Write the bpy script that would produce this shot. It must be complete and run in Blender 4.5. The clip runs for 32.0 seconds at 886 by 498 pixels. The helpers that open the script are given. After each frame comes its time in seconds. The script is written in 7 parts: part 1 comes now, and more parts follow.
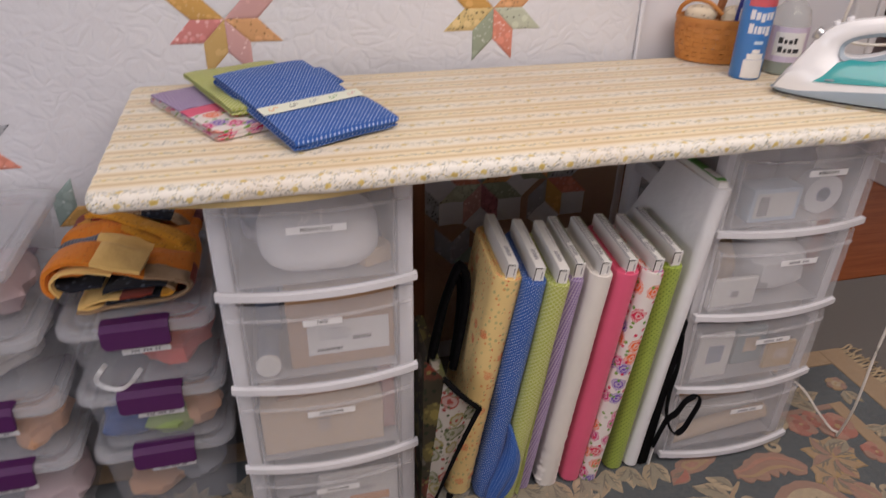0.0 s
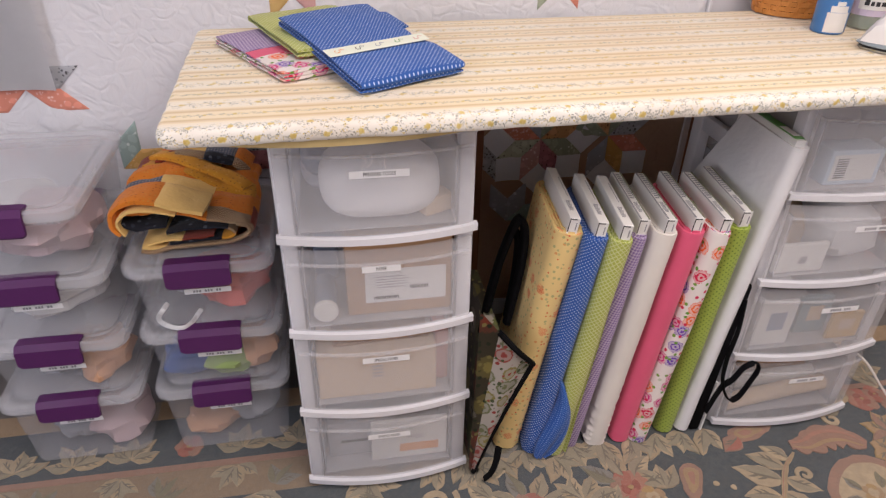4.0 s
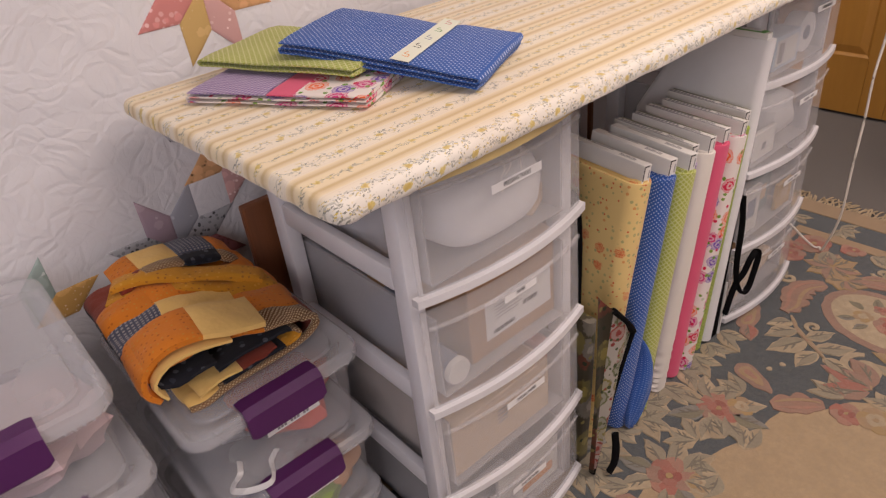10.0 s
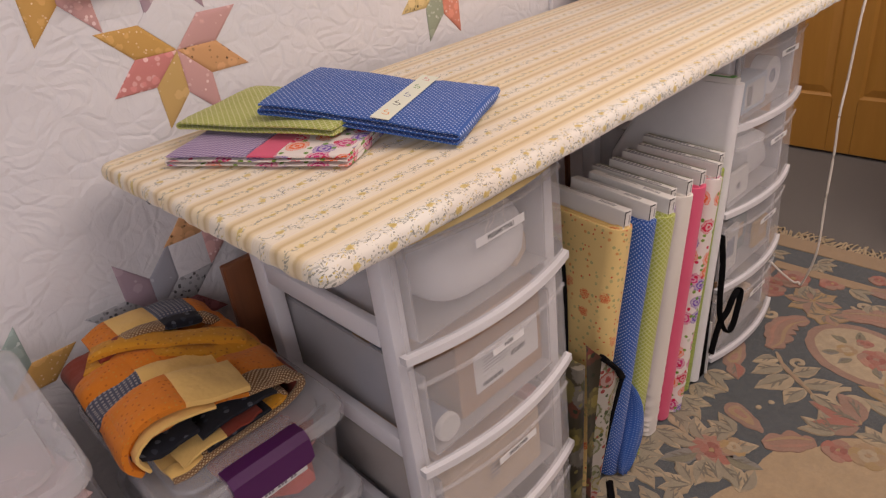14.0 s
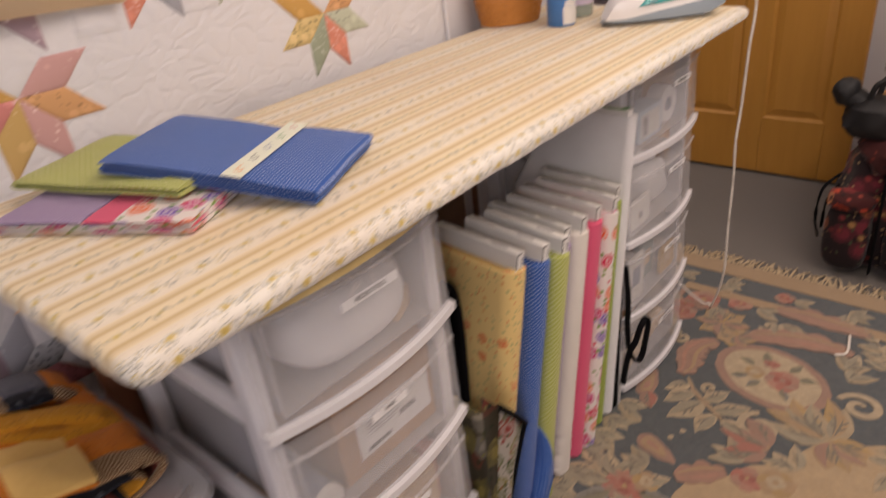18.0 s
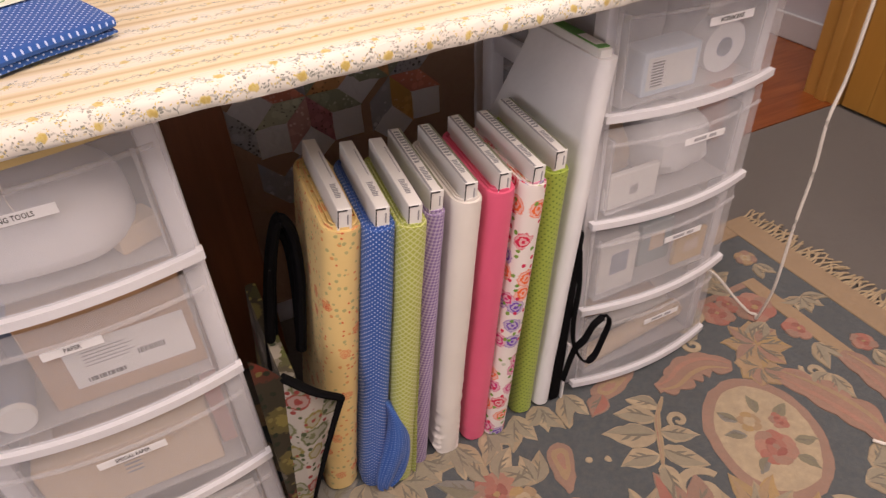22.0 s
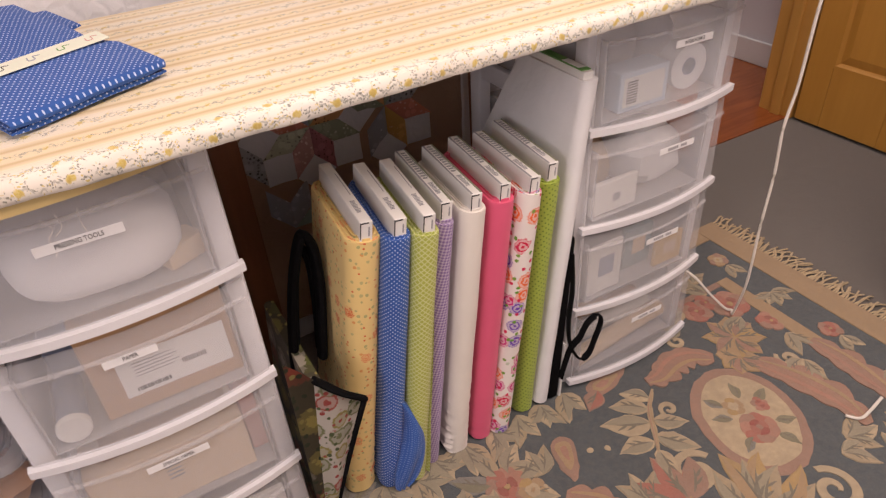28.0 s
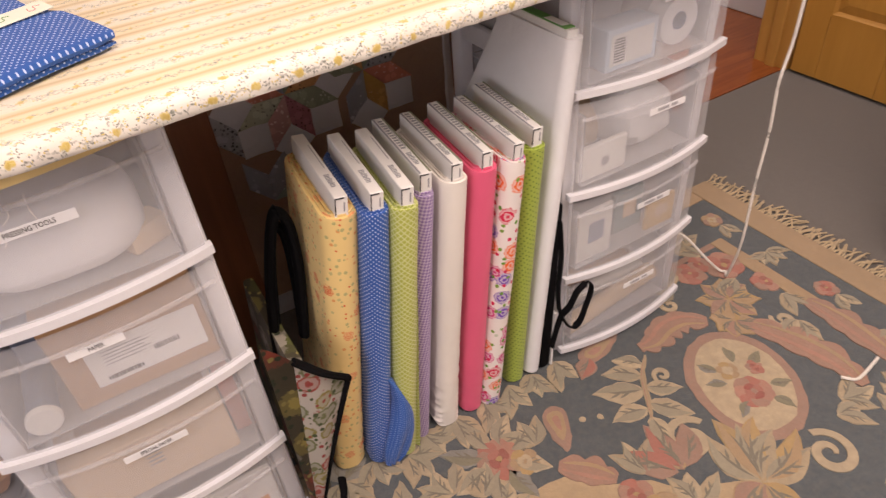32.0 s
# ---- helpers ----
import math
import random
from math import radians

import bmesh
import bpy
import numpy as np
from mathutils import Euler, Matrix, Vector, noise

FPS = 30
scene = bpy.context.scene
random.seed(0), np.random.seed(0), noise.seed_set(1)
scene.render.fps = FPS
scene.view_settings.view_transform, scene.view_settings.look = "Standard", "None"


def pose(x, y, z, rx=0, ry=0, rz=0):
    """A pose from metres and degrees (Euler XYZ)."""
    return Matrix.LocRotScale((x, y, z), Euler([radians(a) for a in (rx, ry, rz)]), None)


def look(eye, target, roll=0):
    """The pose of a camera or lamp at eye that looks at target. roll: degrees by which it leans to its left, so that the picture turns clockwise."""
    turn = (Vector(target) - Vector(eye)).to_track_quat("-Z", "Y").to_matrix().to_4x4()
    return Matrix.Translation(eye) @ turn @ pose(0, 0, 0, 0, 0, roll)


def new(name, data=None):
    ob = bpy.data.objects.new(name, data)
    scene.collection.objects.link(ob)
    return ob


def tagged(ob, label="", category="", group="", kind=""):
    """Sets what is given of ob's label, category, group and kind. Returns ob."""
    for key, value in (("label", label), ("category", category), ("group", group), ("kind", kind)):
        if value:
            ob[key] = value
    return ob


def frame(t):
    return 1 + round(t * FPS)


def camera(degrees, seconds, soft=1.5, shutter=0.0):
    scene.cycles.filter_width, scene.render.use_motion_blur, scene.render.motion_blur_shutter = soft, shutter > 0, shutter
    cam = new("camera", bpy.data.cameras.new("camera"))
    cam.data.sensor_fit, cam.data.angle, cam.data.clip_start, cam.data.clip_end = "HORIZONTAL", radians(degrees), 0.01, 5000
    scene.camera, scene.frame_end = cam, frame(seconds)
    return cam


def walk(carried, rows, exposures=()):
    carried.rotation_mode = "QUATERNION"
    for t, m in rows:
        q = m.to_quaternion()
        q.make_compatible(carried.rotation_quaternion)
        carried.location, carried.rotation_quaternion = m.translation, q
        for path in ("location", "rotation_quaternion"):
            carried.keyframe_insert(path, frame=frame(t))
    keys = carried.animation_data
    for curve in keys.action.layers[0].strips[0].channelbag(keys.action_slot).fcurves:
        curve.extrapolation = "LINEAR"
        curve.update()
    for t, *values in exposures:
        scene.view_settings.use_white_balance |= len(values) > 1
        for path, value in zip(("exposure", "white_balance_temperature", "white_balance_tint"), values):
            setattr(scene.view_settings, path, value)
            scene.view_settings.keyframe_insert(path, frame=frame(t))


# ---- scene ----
cam = camera(66.5, 32.0, 1.3, 0.5)
PATH = [
    (0, (0.141, -1.029, 1.304), (0.567, 0.658, 0.319), 1.0),
    (0.5, (0.133, -1.028, 1.284), (0.474, 0.623, 0.208), 1.3),
    (1, (0.119, -1.019, 1.274), (0.418, 0.626, 0.177), 0.7),
    (1.5, (0.106, -1.016, 1.274), (0.408, 0.632, 0.182), 1.0),
    (2, (0.106, -1.025, 1.275), (0.392, 0.622, 0.178), 0.4),
    (2.5, (0.106, -1.031, 1.275), (0.379, 0.613, 0.169), 0.3),
    (4.5, (0.108, -1.022, 1.271), (0.436, 0.640, 0.207), 2.0),
    (5, (0.108, -0.978, 1.277), (0.593, 0.688, 0.282), 2.8),
    (5.2, (0.075, -0.888, 1.287), (0.755, 0.799, 0.455), -0.2),
    (5.5, (-0.008, -0.794, 1.246), (0.844, 0.865, 0.524), 0.3),
    (5.7, (-0.066, -0.722, 1.216), (0.847, 0.913, 0.513), -3.3),
    (6, (-0.124, -0.643, 1.195), (0.703, 0.983, 0.375), -2.4),
    (6.5, (-0.161, -0.573, 1.196), (0.555, 1.011, 0.207), -2.3),
    (6.7, (-0.223, -0.547, 1.189), (0.609, 0.910, 0.101), -5.6),
    (7, (-0.350, -0.551, 1.182), (0.498, 0.816, -0.006), -7.5),
    (7.5, (-0.445, -0.561, 1.163), (0.515, 0.711, -0.046), -5.9),
    (8, (-0.458, -0.554, 1.165), (0.555, 0.699, -0.021), -5.1),
    (8.5, (-0.461, -0.557, 1.176), (0.586, 0.727, 0.056), -5.0),
    (9, (-0.445, -0.568, 1.186), (0.633, 0.734, 0.117), -5.7),
    (9.5, (-0.435, -0.586, 1.188), (0.622, 0.742, 0.130), -6.0),
    (10, (-0.424, -0.600, 1.194), (0.629, 0.731, 0.137), -6.6),
    (10.5, (-0.413, -0.618, 1.202), (0.643, 0.725, 0.163), -7.5),
    (11, (-0.408, -0.628, 1.206), (0.708, 0.698, 0.208), -6.8),
    (11.5, (-0.412, -0.631, 1.208), (0.713, 0.705, 0.235), -7.9),
    (12, (-0.406, -0.622, 1.210), (0.734, 0.684, 0.213), -6.9),
    (12.5, (-0.420, -0.608, 1.206), (0.725, 0.716, 0.239), -6.2),
    (13, (-0.426, -0.599, 1.206), (0.681, 0.761, 0.244), -7.2),
    (13.5, (-0.417, -0.599, 1.210), (0.713, 0.741, 0.247), -7.8),
    (14, (-0.419, -0.587, 1.205), (0.729, 0.745, 0.252), -7.5),
    (14.5, (-0.414, -0.575, 1.207), (0.728, 0.760, 0.251), -8.1),
    (16.5, (-0.418, -0.580, 1.205), (0.711, 0.784, 0.274), -8.0),
    (17, (-0.418, -0.580, 1.201), (0.672, 0.771, 0.207), -6.8),
    (17.5, (-0.396, -0.571, 1.192), (0.676, 0.750, 0.140), -6.7),
    (17.8, (-0.332, -0.582, 1.201), (0.843, 0.698, 0.211), -8.5),
    (18, (-0.291, -0.602, 1.218), (0.989, 0.616, 0.282), -7.1),
    (18.2, (-0.207, -0.611, 1.227), (1.102, 0.625, 0.357), -7.5),
    (18.5, (-0.060, -0.649, 1.235), (1.233, 0.628, 0.400), -7.0),
    (19, (0.039, -0.656, 1.223), (1.147, 0.722, 0.289), -9.4),
    (19.5, (0.045, -0.668, 1.212), (1.006, 0.723, 0.143), -7.5),
    (20, (0.077, -0.702, 1.215), (1.019, 0.694, 0.137), -7.0),
    (20.5, (0.089, -0.765, 1.207), (1.016, 0.654, 0.145), -5.3),
    (21, (0.125, -0.818, 1.200), (0.937, 0.646, 0.107), -5.8),
    (21.3, (0.213, -0.777, 1.189), (0.989, 0.659, 0.034), -4.7),
    (21.5, (0.273, -0.758, 1.193), (1.026, 0.655, -0.006), -2.9),
    (22, (0.347, -0.736, 1.164), (0.998, 0.698, -0.069), -3.4),
    (22.5, (0.358, -0.735, 1.169), (0.926, 0.712, -0.089), -4.8),
    (23, (0.349, -0.757, 1.178), (0.983, 0.689, -0.050), -4.3),
    (23.5, (0.291, -0.780, 1.193), (0.958, 0.666, -0.018), -3.5),
    (24, (0.249, -0.796, 1.193), (0.974, 0.631, -0.007), -4.0),
    (24.5, (0.230, -0.798, 1.192), (0.958, 0.633, -0.001), -3.9),
    (26.5, (0.241, -0.795, 1.198), (0.949, 0.648, 0.008), -4.9),
    (27, (0.241, -0.797, 1.196), (0.961, 0.643, 0.009), -3.9),
    (27.5, (0.245, -0.798, 1.202), (0.996, 0.635, 0.026), -4.0),
    (28, (0.244, -0.804, 1.201), (0.998, 0.637, 0.038), -4.4),
    (28.5, (0.263, -0.818, 1.204), (1.045, 0.598, 0.028), -5.8),
    (29, (0.267, -0.815, 1.204), (1.051, 0.606, 0.035), -6.6),
    (29.5, (0.278, -0.792, 1.204), (1.037, 0.640, 0.032), -5.8),
    (30, (0.304, -0.764, 1.195), (1.021, 0.678, 0.009), -5.8),
    (30.5, (0.331, -0.739, 1.185), (1.006, 0.711, -0.016), -5.0),
    (31, (0.336, -0.732, 1.182), (1.007, 0.709, -0.031), -5.3),
    (31.5, (0.306, -0.747, 1.189), (0.966, 0.671, -0.058), -6.7),
    (32, (0.289, -0.774, 1.188), (1.010, 0.605, -0.069), -6.0),
]
EXPOSURES = [
    (0, -0.48, 6000, 17), (1, -0.32, 6000, 17), (2.5, -0.21, 6000, 17), (4.5, -0.12, 5950, 18), (5.3, -0.26, 6150, 20), (6, -0.68, 6350, 22), (6.6, -0.58, 6350, 22), (7, -0.69, 6300, 22), (8, -0.19, 6150, 20), (9, -0.35, 6400, 21), (10, -0.38, 6550, 22), (12, -0.53, 6700, 22), (13, -0.51, 6600, 22), (14, -0.52, 6600, 22), (17, -0.61, 6650, 21), (18, -0.45, 6800, 21),
    (18.5, -0.65, 6950, 22), (19, -0.88, 6980, 22), (20, -0.53, 6800, 22), (21, -0.38, 6600, 22), (22, -0.08, 6600, 23), (23, 0.26, 6550, 20), (24, 0.05, 6550, 22), (27, -0.09, 6650, 24), (31, -0.12, 6700, 24), (32, 0.14, 6700, 22),
]
walk(cam, [(t, look(eye, target, roll)) for t, eye, target, roll in PATH], EXPOSURES)

# ---- world and lights ----
world = bpy.data.worlds.new("room_world")
scene.world = world
world.use_nodes = True
world.node_tree.nodes["Background"].inputs[0].default_value = (0.75, 0.82, 1.0, 1)
world.node_tree.nodes["Background"].inputs[1].default_value = 0.25


def area_lamp(name, place, target, sx, sy, watts, colour):
    d = bpy.data.lights.new(name, "AREA")
    d.shape, d.size, d.size_y, d.energy, d.color = "RECTANGLE", sx, sy, watts, colour
    ob = new(name, d)
    ob.matrix_world = look(place, target)
    return ob


CEIL = 2.40
area_lamp("ceiling_lamp", (0.92, -1.02, CEIL - 0.10), (0.92, -1.01, 0), 1.9, 1.3, 54, (1.0, 0.87, 0.73))
area_lamp("window_daylight", (-1.66, -1.25, 1.45), (0.6, 0.25, 0.45), 0.9, 1.1, 30, (0.98, 0.96, 0.95))

area_lamp("hall_lamp", (2.3, 1.35, CEIL - 0.06), (2.3, 1.36, 0), 0.5, 0.5, 20, (1.0, 0.93, 0.84))


# ---- materials ----
class Nodes:
    """A small wrapper round a material's node tree."""

    def __init__(self, name):
        self.mat = bpy.data.materials.new(name)
        self.mat.use_nodes = True
        self.t = self.mat.node_tree
        self.b = self.t.nodes["Principled BSDF"]
        self.out = self.t.nodes["Material Output"]

    def n(self, kind, **settings):
        node = self.t.nodes.new(kind)
        for k, v in settings.items():
            setattr(node, k, v)
        return node

    def link(self, a, b):
        self.t.links.new(a, b)

    def coords(self, which="Object", scale=(1, 1, 1), rot=(0, 0, 0), loc=(0, 0, 0)):
        c, m = self.n("ShaderNodeTexCoord"), self.n("ShaderNodeMapping")
        m.inputs["Scale"].default_value, m.inputs["Rotation"].default_value = scale, rot
        m.inputs["Location"].default_value = loc
        self.link(c.outputs[which], m.inputs["Vector"])
        return m.outputs[0]

    def noise(self, vec, scale, detail=4.0, rough=0.55):
        x = self.n("ShaderNodeTexNoise")
        x.inputs["Scale"].default_value, x.inputs["Detail"].default_value = scale, detail
        x.inputs["Roughness"].default_value = rough
        self.link(vec, x.inputs["Vector"])
        return x.outputs["Fac"]

    def voronoi(self, vec, scale, rnd=1.0, feature="F1"):
        x = self.n("ShaderNodeTexVoronoi", feature=feature)
        x.inputs["Scale"].default_value, x.inputs["Randomness"].default_value = scale, rnd
        self.link(vec, x.inputs["Vector"])
        return x

    def math(self, op, a, b=0.0, clamp=False):
        x = self.n("ShaderNodeMath", operation=op, use_clamp=clamp)
        for i, v in enumerate((a, b)):
            if isinstance(v, (int, float)):
                x.inputs[i].default_value = v
            else:
                self.link(v, x.inputs[i])
        return x.outputs[0]

    def step(self, value, a, b):
        x = self.n("ShaderNodeMapRange")
        x.inputs["From Min"].default_value, x.inputs["From Max"].default_value = a, b
        self.link(value, x.inputs["Value"])
        return x.outputs["Result"]

    def mix(self, fac, a, b, blend="MIX"):
        x = self.n("ShaderNodeMix", data_type="RGBA", blend_type=blend)
        for sock, v in ((x.inputs[0], fac), (x.inputs[6], a), (x.inputs[7], b)):
            if isinstance(v, (int, float)):
                sock.default_value = v
            elif isinstance(v, tuple):
                sock.default_value = (*v, 1)
            else:
                self.link(v, sock)
        return x.outputs[2]

    def ramp(self, fac, stops, constant=False):
        x = self.n("ShaderNodeValToRGB")
        r = x.color_ramp
        if constant:
            r.interpolation = "CONSTANT"
        while len(r.elements) < len(stops):
            r.elements.new(0.5)
        for e, (p, c) in zip(r.elements, stops):
            e.position, e.color = p, (*c, 1)
        self.link(fac, x.inputs[0])
        return x.outputs[0]

    def bump(self, height, strength=0.3, distance=0.002):
        x = self.n("ShaderNodeBump")
        x.inputs["Strength"].default_value, x.inputs["Distance"].default_value = strength, distance
        self.link(height, x.inputs["Height"])
        prev = self.b.inputs["Normal"].links
        if prev:
            self.link(prev[0].from_socket, x.inputs["Normal"])
        self.link(x.outputs[0], self.b.inputs["Normal"])

    def done(self, colour, rough=0.6, metal=0.0, sheen=0.0, spec=0.5):
        if isinstance(colour, tuple):
            self.b.inputs["Base Color"].default_value = (*colour, 1)
        else:
            self.link(colour, self.b.inputs["Base Color"])
        self.b.inputs["Roughness"].default_value = rough
        self.b.inputs["Metallic"].default_value = metal
        self.b.inputs["Specular IOR Level"].default_value = spec
        if sheen:
            self.b.inputs["Sheen Weight"].default_value = sheen
        return self.mat


def dim(c, k):
    return tuple(v * k for v in c)


def plain(name, c, rough=0.5, var=0.15, scale=14.0, fine=180.0, bump=0.15, metal=0.0, spec=0.5, sheen=0.0):
    """A surface of one colour with broad and fine variation and fine relief."""
    m = Nodes(name)
    v = m.coords()
    col = m.mix(m.noise(v, scale), dim(c, 1 - var), dim(c, 1 + var * 0.7))
    col = m.mix(m.math("MULTIPLY", m.noise(v, fine, 2), 0.35), col, dim(c, 1 - 1.6 * var))
    if bump:
        m.bump(m.noise(v, fine, 3), bump, 0.001)
    return m.done(col, rough, metal, sheen, spec)


def cloth(name, c, weave=900.0, var=0.12, bump=0.25, wrinkle=0.25):
    """Plain woven cotton with soft wrinkles."""
    m = Nodes(name)
    v = m.coords("UV")
    col = m.mix(m.noise(v, 9), dim(c, 1 - var), dim(c, 1 + var * 0.5))
    m.bump(m.noise(v, 22, 3), wrinkle, 0.006)
    m.bump(m.noise(v, weave, 1), bump, 0.0005)
    return m.done(col, 0.85, sheen=0.15, spec=0.2)


def dotted(name, c, dot, pitch, radius, turn=45.0, var=0.1):
    """Cotton with a regular grid of pin dots."""
    m = Nodes(name)
    v = m.coords("UV", rot=(0, 0, radians(turn)))
    vo = m.voronoi(v, 1 / pitch, 0.0)
    mask = m.step(vo.outputs["Distance"], radius / pitch + 0.03, radius / pitch - 0.05)
    base = m.mix(m.noise(v, 9), dim(c, 1 - var), dim(c, 1 + var))
    m.bump(m.noise(v, 22, 3), 0.25, 0.006)
    m.bump(m.noise(v, 900, 1), 0.2, 0.0005)
    return m.done(m.mix(mask, base, dot), 0.85, sheen=0.15, spec=0.2)


def lattice(name, c, line, pitch, width, turn=45.0, soft=False):
    """Cotton with a check or a diagonal lattice."""
    m = Nodes(name)
    v = m.coords("UV", rot=(0, 0, radians(turn)), scale=(1 / pitch, 1 / pitch, 1))
    x = m.n("ShaderNodeSeparateXYZ")
    m.link(v, x.inputs[0])
    lines = []
    for k in (0, 1):
        f = m.math("ABSOLUTE", m.math("SUBTRACT", m.math("FRACT", x.outputs[k]), 0.5))
        lines.append(m.step(f, width + 0.06, width - 0.02))
    both = m.math("MULTIPLY", m.math("ADD", *lines), 0.5) if soft else m.math("MAXIMUM", *lines)
    uv = m.coords("UV")
    base = m.mix(m.noise(uv, 9), dim(c, 0.88), dim(c, 1.08))
    m.bump(m.noise(uv, 22, 3), 0.25, 0.006)
    m.bump(m.noise(uv, 900, 1), 0.2, 0.0005)
    return m.done(m.mix(both, base, line), 0.85, sheen=0.15, spec=0.2)


def print_cloth(name, c, spots, coord="UV", wrinkle=0.2):
    """Cotton printed with scattered blots: spots are (scale, radius, ring, share, colours)."""
    m = Nodes(name)
    uv = m.coords(coord)
    nz = m.n("ShaderNodeTexNoise")
    nz.inputs["Scale"].default_value = 160.0
    m.link(uv, nz.inputs["Vector"])
    col = m.mix(m.noise(uv, 9), dim(c, 0.93), dim(c, 1.04))
    for i, (scale, radius, ring, share, colours) in enumerate(spots):
        v = m.coords(coord, loc=(0.37 * i, 0.21 * i, 0.0))
        add = m.n("ShaderNodeVectorMath", operation="MULTIPLY_ADD")
        m.link(nz.outputs["Color"], add.inputs[0])
        add.inputs[1].default_value = (0.25 / scale,) * 3
        m.link(v, add.inputs[2])
        vo = m.voronoi(add.outputs[0], scale, 0.85)
        if coord == "UV":
            vo.voronoi_dimensions = "2D"
        d = vo.outputs["Distance"]
        sep = m.n("ShaderNodeSeparateColor")
        m.link(vo.outputs["Color"], sep.inputs[0])
        stops = [(j / len(colours), q) for j, q in enumerate(colours)]
        tone = m.ramp(sep.outputs[0], stops, True)
        mask = m.step(d, radius + 0.03, radius - 0.03)
        if ring:
            wave = m.math("SINE", m.math("MULTIPLY", d, 6.28 * ring / radius))
            tone = m.mix(m.step(wave, -0.2, 0.4), m.mix(0.55, tone, c), tone)
        keep = m.step(sep.outputs[1], share + 0.01, share - 0.01)
        col = m.mix(m.math("MULTIPLY", mask, keep), col, tone)
    m.bump(m.noise(uv, 22, 3), wrinkle, 0.006)
    m.bump(m.noise(uv, 900, 1), 0.2, 0.0005)
    return m.done(col, 0.85, sheen=0.12, spec=0.2)


def frosted(name, c, clear, rough=0.35, scale=60.0):
    """Milky clear polypropylene: part of the light goes straight through."""
    m = Nodes(name)
    v = m.coords()
    m.bump(m.noise(v, scale, 2), 0.12, 0.001)
    col = m.mix(m.noise(v, 7), dim(c, 0.9), c)
    m.done(col, rough, spec=0.5)
    tr, mx = m.n("ShaderNodeBsdfTransparent"), m.n("ShaderNodeMixShader")
    fac = m.math("MULTIPLY", m.step(m.noise(v, 5), 0.0, 1.0), 0.12)
    m.link(m.math("ADD", fac, clear - 0.06), mx.inputs[0])
    m.link(m.b.outputs[0], mx.inputs[1])
    m.link(tr.outputs[0], mx.inputs[2])
    m.link(mx.outputs[0], m.out.inputs[0])
    return m.mat


def wool(name, c, var=0.22, worn=0.30):
    """Cut wool pile: mottled, a little faded, with soft relief."""
    m = Nodes(name)
    v = m.coords()
    col = m.mix(m.noise(v, 25, 5), dim(c, 1 - var), dim(c, 1 + var * 0.6))
    col = m.mix(m.math("MULTIPLY", m.step(m.noise(v, 70, 5), 0.35, 0.70), worn), col, (0.25, 0.215, 0.175))
    col = m.mix(m.math("MULTIPLY", m.step(m.noise(v, 160, 3), 0.45, 0.65), 0.35), col, dim(c, 0.72))
    col = m.mix(m.math("MULTIPLY", m.noise(v, 420, 2), 0.5), col, dim(c, 0.62))
    info = m.n("ShaderNodeObjectInfo")
    col = m.mix(m.math("MULTIPLY", info.outputs["Random"], 0.28), col, m.mix(0.6, dim(c, 0.62), (0.22, 0.20, 0.17)))
    m.bump(m.noise(v, 500, 2), 0.6, 0.003)
    m.bump(m.noise(v, 60, 3), 0.4, 0.005)
    return m.done(col, 0.95, sheen=0.2, spec=0.1)


def grain(name, c, dark, scale=3.0, axis="Y", rough=0.4, stretch=14.0):
    """Wood with long grain."""
    m = Nodes(name)
    s = {"X": (1, stretch, stretch), "Y": (stretch, 1, stretch), "Z": (stretch, stretch, 1)}[axis]
    v = m.coords("Object", scale=s)
    f = m.noise(v, scale, 6, 0.65)
    col = m.mix(m.step(f, 0.3, 0.75), c, dark)
    col = m.mix(m.math("MULTIPLY", m.noise(m.coords(), 5), 0.4), col, dim(c, 0.8))
    m.bump(f, 0.12, 0.001)
    return m.done(col, rough)


